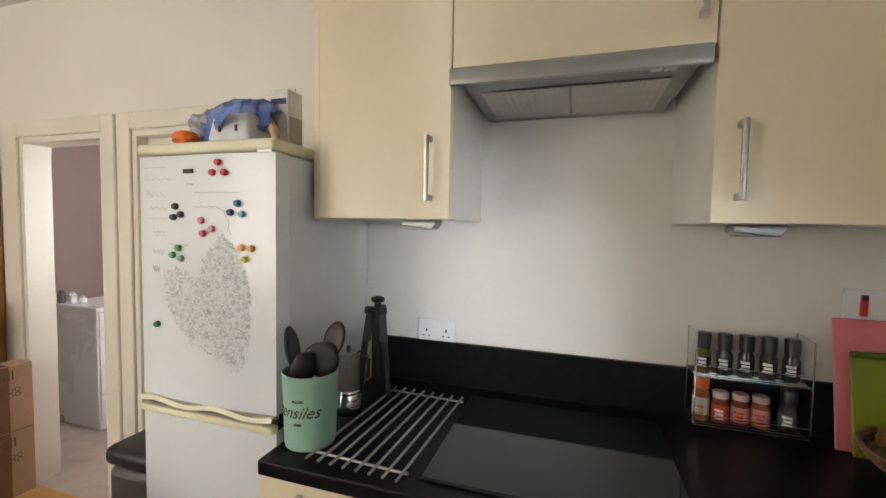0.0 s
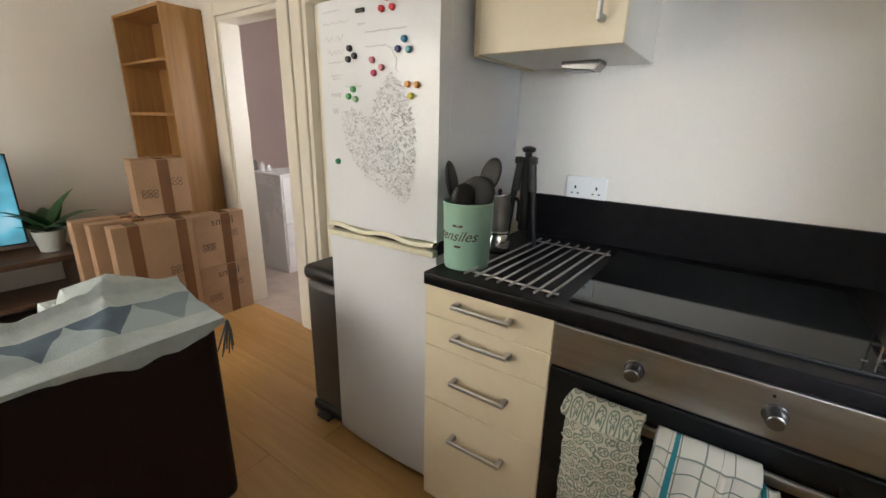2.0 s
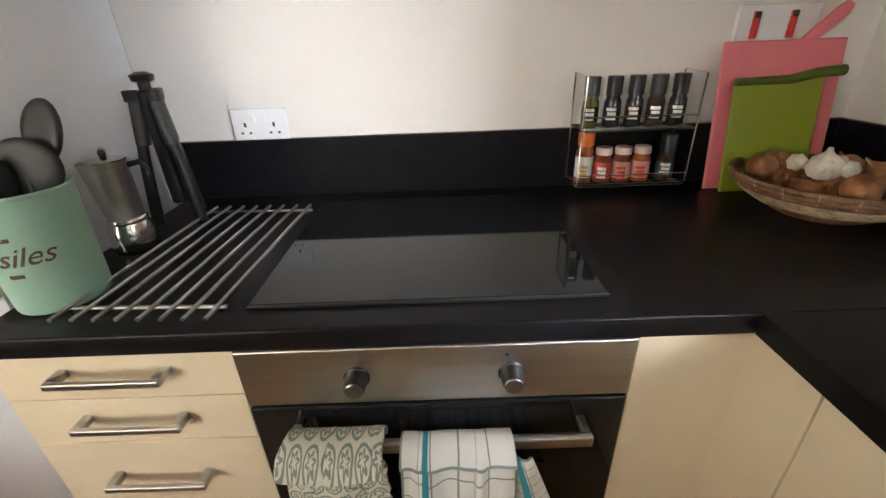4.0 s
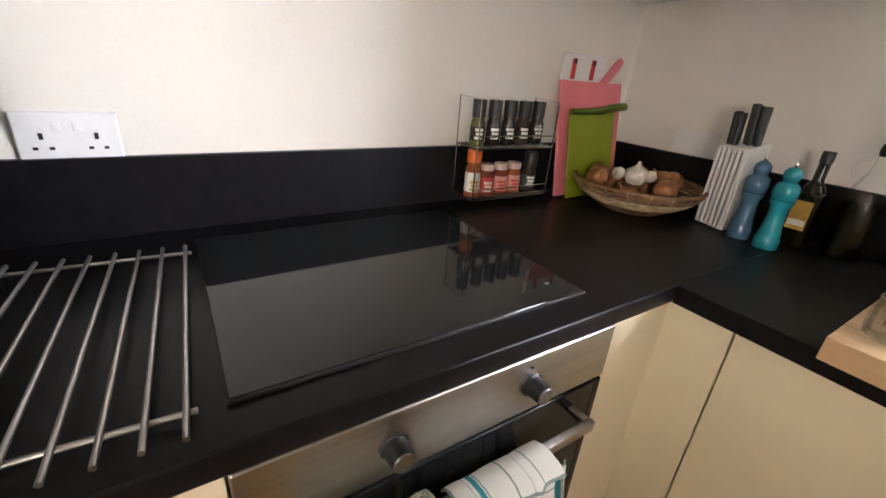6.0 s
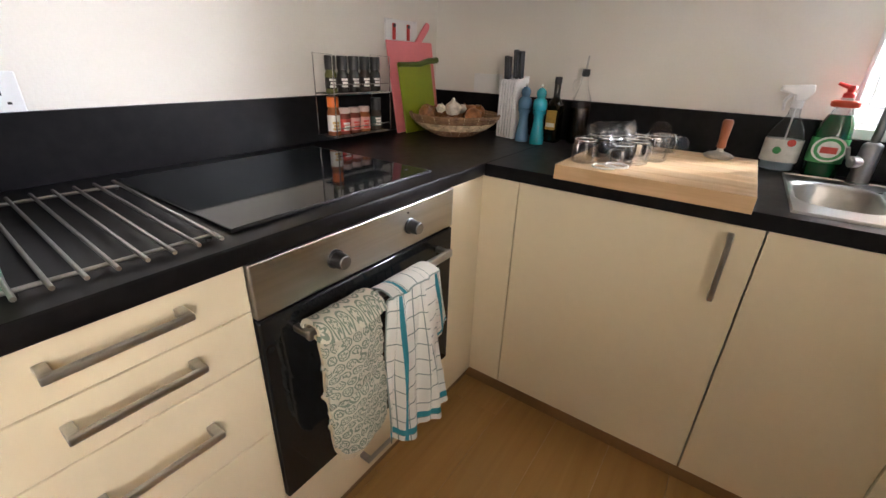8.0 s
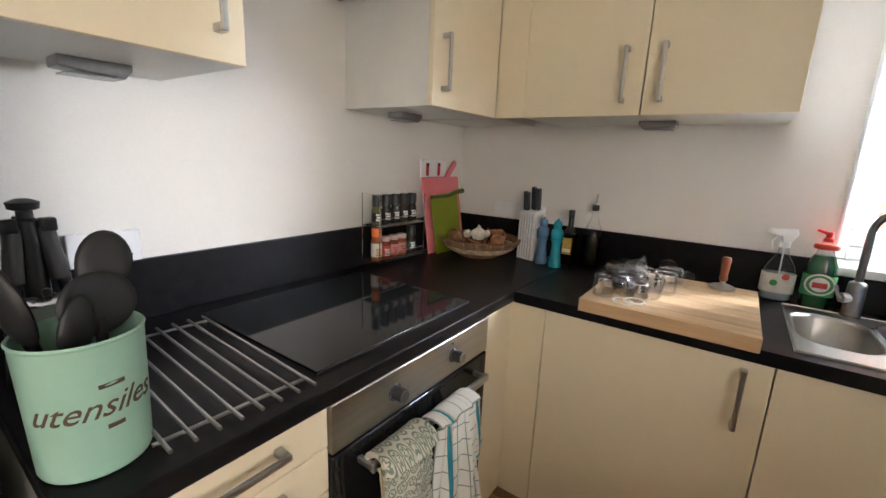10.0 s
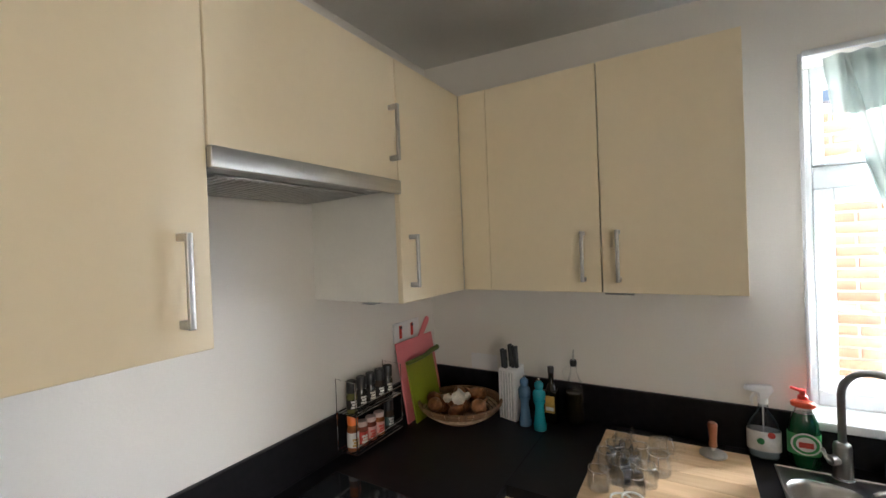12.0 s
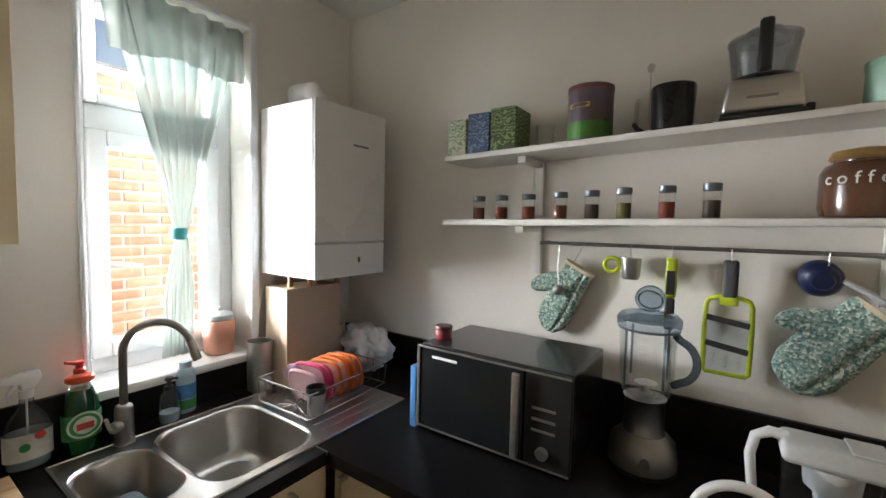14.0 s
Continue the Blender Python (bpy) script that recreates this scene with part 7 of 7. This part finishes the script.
architrave(D1L, D1R, "door_frame", "cream gloss door frame of the open doorway")
architrave(D2L, D2R, "door_frame", "cream gloss door frame behind the fridge")
dd = tagged(new("door_1"), "closed cream panelled door behind the fridge", "door", kind="structure")
part("leaf", boxm(D2L + 0.027, D2R - 0.027, YN + 0.05, YN + 0.088, 0.006, DH - 0.027, 0.002), GLOSS_TRIM, dd)
BX0, BX1, BY1 = -6.4, -2.95, 2.3
bm = bmesh.new()
box(bm, BX0, BX1, BY1, BY1 + 0.1, 0, TOP), box(bm, BX0 - 0.1, BX0, YN + 0.12, BY1 + 0.1, 0, TOP)
box(bm, BX1, BX1 + 0.1, YN + 0.12, 0.27, 0, TOP), box(bm, BX1, BX1 + 0.1, 0.97, BY1 + 0.1, 0, TOP), box(bm, BX1, BX1 + 0.1, 0.27, 0.97, 0, 1.0), box(bm, BX1, BX1 + 0.1, 0.27, 0.97, 2.0, TOP)
# unseen panel added behind the bedroom lamp, keeps the outside sky lamp out
box(bm, BX1 + 0.06, BX1 + 0.1, 0.27, 0.97, 1.0, 2.0)
box(bm, BX0, XW - 0.2, YN + 0.02, YN + 0.12, 0, TOP)
setting("wall_bedroom", bm, PINK_WALL, "dusky pink painted bedroom wall", "wall")
setting("ceiling_bedroom", boxm(BX0, BX1 + 0.1, YN + 0.12, BY1 + 0.1, TOP, TOP + 0.1), CEIL, "white bedroom ceiling", "ceiling")
setting("carpet", boxm(BX0, BX1 + 0.1, YN + 0.005, BY1 + 0.1, -0.06, 0.002), CARPET, "beige bedroom carpet", "carpet")
ch = thing("chest_of_drawers", "white chest of drawers in the bedroom", "chest of drawers", (-4.4, 0.95, 0.002))
part("body", boxm(-0.215, 0.2, -0.38, 0.38, 0.06, 0.86, 0.004), WHITE, ch)
part("top", boxm(-0.23, 0.23, -0.4, 0.4, 0.861, 0.885, 0.004), WHITE, ch)
part("base", boxm(-0.2, 0.18, -0.36, 0.36, 0.0, 0.059), WHITE, ch)
for k in range(4):
    d = part("drawer", boxm(0.201, 0.215, -0.37, 0.37, 0.075 + 0.195 * k, 0.262 + 0.195 * k, 0.002), WHITE, ch)
    part("knob", lathem(((0.008, 0), (0.016, 0.014), (0.01, 0.02)), 10), DARK_STEEL, d).matrix_local = pose(0.215, -0.2, 0.17 + 0.195 * k, 0, 90)
for x, y, h in ((-0.19, -0.36, 0.07), (-0.1, -0.34, 0.06), (-0.06, -0.3, 0.03)):
    solid("small_bottle", lathem(((0.02, 0.0005), (0.024, 0.003), (0.024, h), (0.014, h + 0.008), (0.014, h + 0.02)), 14), DARK_STEEL if h > 0.06 else WHITE, "small toiletry bottle on the chest of drawers", "bottle", (-4.4 + x, 0.95 + y, 0.8875), group="toiletries")

# ---- living room ----
bc = thing("bookcase", "tall oak veneer bookcase with mostly empty shelves", "bookcase", (-4.46, -0.075, 0))
for x in (-0.36, 0.342):
    part("side", boxm(x, x + 0.018, -0.13, 0.118, 0, 1.98, 0.001), SHELF_WOOD, bc)
part("back", boxm(-0.342, 0.342, 0.106, 0.117, 0.06, 1.96), SHELF_WOOD, bc)
for k, z in enumerate((0.06, 0.38, 0.7, 1.02, 1.33, 1.66, 1.962)):
    part("shelf", boxm(-0.3415, 0.3415, -0.125, 0.1055, z, z + 0.018, 0.001), SHELF_WOOD, bc)
part("plinth", boxm(-0.3415, 0.3415, -0.11, -0.1, 0, 0.0595), SHELF_WOOD, bc)
solid("paperback", boxm(-0.05, 0.05, -0.04, 0.04, 0, 0.02, 0.002), LABEL_W, "small white box lying on a bookcase shelf", "box", (-4.2, -0.12, 1.0385))


def carton(at, w, d, h, turn, label, words=(), tapes=(0.5,), face=1):
    """A parcel carton; its printed face is +x. w runs along y, d along x."""
    c = thing("cardboard_box", label, "cardboard box", at, turn, "cardboard boxes")
    part("box", boxm(-d, 0, -w / 2, w / 2, 0, h, 0.004), CARD, c)
    for q in tapes:
        y = -w / 2 + w * q
        part("tape", boxm(0.0003, 0.0012, y - 0.03, y + 0.03, 0.003, h - 0.003), TAPE, c, "shiny brown parcel tape")
        part("tape", boxm(-d + 0.003, -0.003, y - 0.03, y + 0.03, h + 0.0003, h + 0.0012), TAPE, c, "shiny brown parcel tape")
    for s, y, z, size in words:
        t_ = text_bm(s, size, 0.0003)
        bmesh.ops.transform(t_, matrix=pose(0.0012, y, z, 0, 0, 90), verts=t_.verts)
        part("print", t_, INK, c, "dark printed lettering")
    for y, z in ((-w * 0.25, h * 0.35), (w * 0.22, h * 0.55)):
        for k in range(6):
            part("handling_mark", tubem(arc((0.0012, y - 0.03 + 0.03 * (k % 3), z + 0.026 * (k // 3)), 0.011, 0, 360, 12, (0, 1, 0), (0, 0, 1)), 0.0018, 4), INK, c)
    return c


carton((-3.87, -0.135, 0.0), 0.345, 0.11, 0.36, 0, "flat brown removal carton standing on its edge", (("small", 0.02, 0.3, 0.075),), (0.62,))
carton((-3.87, -0.135, 0.3615), 0.345, 0.11, 0.355, 0, "flat brown removal carton stacked on another", (("small", 0.02, 0.3, 0.075),), (0.62,))
carton((-3.86, -0.52, 0.0), 0.42, 0.1, 0.722, -2, "tall flat brown carton leaning by the others", (), (0.25, 0.85))
carton((-3.99, -0.55, 0.0), 0.48, 0.07, 0.735, 1, "tall flat brown carton behind the first", (), (0.5,))
carton((-4.08, -0.58, 0.0), 0.52, 0.08, 0.745, 0, "tall flat brown carton beside the bookcase", (), (0.5,))
carton((-3.95, -0.4, 0.7465), 0.29, 0.16, 0.33, -8, "small brown carton on top of the stack", (), (0.55,))

ts = thing("tv_stand", "dark wood low television stand with open shelf", "tv stand", (-4.62, -1.55, 0))
DW = wood("dark_walnut", (0.09, 0.045, 0.025), (0.05, 0.025, 0.014), 0.4, along=1)
part("top", boxm(-0.2, 0.2, -0.82, 0.82, 0.45, 0.485, 0.003), DW, ts)
part("shelf", boxm(-0.19, 0.19, -0.8, 0.8, 0.2, 0.225, 0.003), DW, ts)
part("base", boxm(-0.19, 0.19, -0.8, 0.8, 0.03, 0.06, 0.003), DW, ts)
for y in (-0.8, -0.01, 0.775):
    part("side", boxm(-0.19, 0.19, y, y + 0.025, 0.0605, 0.1995), DW, ts)
    part("side", boxm(-0.19, 0.19, y, y + 0.025, 0.2255, 0.4495), DW, ts)
tvn = thing("television", "flat screen television showing a blue-green picture", "television", (-4.6, -1.45, 0.486))
part("panel", boxm(-0.03, 0.0, -0.51, 0.51, 0.07, 0.61, 0.004), BLACK, tvn)
scr, st, sb = nodes_of("tv_picture")
nz = st.nodes.new("ShaderNodeTexNoise")
nz.inputs["Scale"].default_value = 3.5
rp = st.nodes.new("ShaderNodeValToRGB")
for p, c in ((0.35, (0.01, 0.05, 0.05)), (0.5, (0.02, 0.22, 0.2)), (0.65, (0.15, 0.5, 0.62))):
    e = rp.color_ramp.elements[0] if p == 0.35 else rp.color_ramp.elements[1] if p == 0.65 else rp.color_ramp.elements.new(p)
    e.position, e.color = p, (*c, 1)
tc = st.nodes.new("ShaderNodeTexCoord")
st.links.new(tc.outputs["Object"], nz.inputs["Vector"]), st.links.new(nz.outputs["Fac"], rp.inputs["Fac"])
st.links.new(rp.outputs[0], sb.inputs["Emission Color"])
sb.inputs["Emission Strength"].default_value, sb.inputs["Base Color"].default_value = 0.25, (0.01, 0.01, 0.01, 1)
part("screen", boxm(0.0003, 0.002, -0.5, 0.5, 0.08, 0.6), scr, tvn, "lit screen")
part("foot", boxm(-0.1, 0.1, -0.12, 0.12, 0.0, 0.012, 0.003), BLACK, tvn)
part("neck", boxm(-0.03, -0.01, -0.04, 0.04, 0.0122, 0.0698), BLACK, tvn)
pn = thing("pot_plant", "leafy green house plant in a pale pot", "plant", (-4.6, -0.84, 0.486))
part("pot", lathem(((0.05, 0.0), (0.06, 0.003), (0.083, 0.12), (0.083, 0.135), (0.077, 0.135), (0.074, 0.12), (0.02, 0.118)), 28), mat("pale_ceramic", (0.5, 0.52, 0.48), 0.4), pn)
random.seed(3)
for k in range(17):
    a, tilt, L_ = random.uniform(0, 6.28), random.uniform(0.15, 0.95), random.uniform(0.18, 0.33)

    def leaf_f(u, v, a=a, tilt=tilt, L_=L_):
        w = 0.044 * math.sin(math.pi * (0.06 + 0.94 * v) ** 0.8) * (u - 0.5) * 2
        r = L_ * v * math.sin(tilt + 0.5 * v)
        z = 0.13 + L_ * v * math.cos(tilt + 0.5 * v) - 0.3 * abs(w)
        return (r * math.cos(a) - w * math.sin(a), r * math.sin(a) + w * math.cos(a), z)
    part("leaf", sheet(leaf_f, 4, 8, 0.0012), LEAF, pn)

sf = thing("sofa", "dark brown leather sofa seen from behind", "sofa", (-2.28, -1.9, 0))


def soft(x0, x1, y0, y1, z0, z1, r=0.06):
    return boxm(x0, x1, y0, y1, z0, z1, r, 4)


part("back", soft(-0.24, 0.0, -0.95, 0.94, 0.1, 0.74, 0.03), LEATHER, sf)
part("arm", soft(-0.92, -0.245, 0.74, 0.94, 0.1, 0.6, 0.06), LEATHER, sf)
part("arm", soft(-0.92, -0.245, -0.95, -0.73, 0.1, 0.6, 0.06), LEATHER, sf)
part("seat", soft(-0.93, -0.245, -0.725, 0.735, 0.1, 0.42, 0.05), LEATHER, sf)
for x in (-0.8, -0.16):
    for yy in (-0.8, 0.8):
        part("foot", boxm(x - 0.03, x + 0.03, yy - 0.03, yy + 0.03, 0.0005, 0.101, 0.004), BLACK, sf)
random.seed(5)


def throw_f(u, v):
    """Over the sofa's back: u runs along it from the corner, v from the back face over the top and down inside."""
    yy = 0.955 - 1.7 * u
    n = 0.024 * noise.noise(Vector((u * 9, v * 6, 1.0))) + 0.014 * noise.noise(Vector((u * 22, v * 14, 4.0)))
    n += 0.02 * (1 - abs(math.sin(u * 16 + v * 5 + 1.5 * noise.noise(Vector((u * 5, v * 3, 7)))))) ** 3
    lip = max(0.008, 0.012 + 0.07 * u + 0.03 * math.sin(u * 17) + 0.02 * noise.noise(Vector((u * 25, 0, 2))))
    if v < 0.12:
        q = 1 - v / 0.12
        return (0.012, yy, 0.752 - lip * q)
    q = (v - 0.12) / 0.88
    x = 0.01 - 0.72 * q
    peak = 0.1 * math.exp(-((q - 0.5) / 0.2) ** 2 - ((u - 0.12) / 0.14) ** 2)
    z = 0.752 + peak + max(0.0, n + 0.008) * min(1, q * 6 + 0.15)
    if x < -0.25:
        z -= (0.1 if u < 0.16 else 0.22) * min(1, (-0.25 - x) / 0.2) - 0.02
    return (x, yy, z)


th = thing("throw_blanket", "pale grey patterned throw draped over the sofa back", "blanket", (-2.28, -1.9, 0))
part("cloth", cloth(throw_f, 90, 60, 0.006, 1.0, 1.0), THROW, th)
for k in range(7):
    bm = tubem([(0.016, 0.962, 0.745), (0.02 + 0.003 * (k % 3), 0.968 - 0.004 * k, 0.71), (0.014 + 0.006 * (k % 2), 0.972 - 0.008 * k, 0.655 - 0.01 * (k % 3))], 0.0035, 5, 0.002)
    part("tassel", bm, THROW_B, th, "slate blue fringe")
rug = solid("fluffy_rug", crumple(5, 9, 0.55, 0.7, 0.05), mat("cream_fleece", (0.55, 0.5, 0.44), 0.95, vary=0.2, scale=20, grain=120, bump=1.0), "cream shaggy fleece rug on the floor by the television", "rug", (-3.75, -1.35, -0.005))

# skirting
bm = bmesh.new()
for x0, x1 in ((XW + 0.0005, D1L - 0.092), (D1R + 0.092, D2L - 0.092)):
    if x1 - x0 > 0.01:
        box(bm, x0, x1, YN - 0.016, YN - 0.0005, 0, 0.1, 0.003)
box(bm, XW + 0.0005, XW + 0.016, YL + 0.02, YN - 0.017, 0, 0.1, 0.003)
setting("baseboard", bm, GLOSS_TRIM, "cream gloss skirting board", "skirting")

# ---- outside the window: neighbouring brick house ----
ground = setting("ground", boxm(-60, 60, -60, 60, -0.5, -0.3), mat("concrete_path", (0.3, 0.29, 0.27), 0.9, vary=0.1), "grey concrete ground outside", "ground")
nb = thing("neighbour_house", "red brick side wall of the neighbouring house", "house", (1.9, -2.2, 0))
part("wall", boxm(0, 0.25, -0.87, 0.62, -0.3, 2.49), mat("pale_mortar", (0.5, 0.46, 0.4), 0.9, vary=0.1, grain=200, bump=0.3), nb, "pale mortar wall")
part("eaves", boxm(-0.06, 0.3, -0.97, 0.72, 2.4905, 2.53, 0.008), UPVC, nb)
bm = outline(((-0.06, 2.55), (3.0, 2.95), (3.0, 2.9), (-0.06, 2.5305)), 1.7)
bmesh.ops.translate(bm, vec=(0, -0.98, 0), verts=bm.verts)
part("roof", bm, mat("grey_slate", (0.14, 0.14, 0.15), 0.7, vary=0.15), nb)
BRICK = mat("red_brick", (0.4, 0.225, 0.14), 0.85, vary=0.18, scale=30, grain=200, bump=0.4, rand=0.22)
wallp = nb.children[0]
brick_mesh = mesh(boxm(-0.012, 0.0, -0.1045, 0.1045, -0.029, 0.029, 0.003, 1), "brick", BRICK)
near, far = 0, bmesh.new()
for row in range(37):
    z = -0.25 + 0.075 * row
    yy = -0.77
    while yy < 0.5:
        inside = 0.6 < z < 2.5
        if inside and near < 300:
            part("brick", brick_mesh, BRICK, wallp).location = (random.uniform(-0.002, 0.001), yy + (0.1125 if row % 2 else 0), z)
            near += 1
        else:
            box(far, -0.011, 0.0, yy - 0.1075 + (0.1125 if row % 2 else 0), yy + 0.1075 + (0.1125 if row % 2 else 0), z - 0.0325, z + 0.0325)
        yy += 0.225
tagged(part("brickwork", far, BRICK, wallp, "rows of red bricks"), kind="stuff")

# ---- floor planks ----
random.seed(12)
lengths = {}
W = 0.19
pos = []
yy = YL
while yy < YN + 0.03:
    x = XW - random.uniform(0, 1.0)
    while x < XE:
        pos.append((max(x, XW), min(x + 1.28, XE), yy, min(yy + W, YN + 0.04)))
        x += 1.28
    yy += W
for x0, x1, y0, y1 in pos:
    if x1 - x0 < 0.03:
        continue
    key = (round(x1 - x0, 2), round(y1 - y0, 2))
    if key not in lengths:
        hx, hy = (x1 - x0) / 2 - 0.0004, (y1 - y0) / 2 - 0.0004
        lengths[key] = mesh(boxm(-hx, hx, -hy, hy, -0.011, 0.0, 0.0009, 1), "plank", FLOOR)
    part("plank", lengths[key], FLOOR, floor).location = ((x0 + x1) / 2, (y0 + y1) / 2, 0)
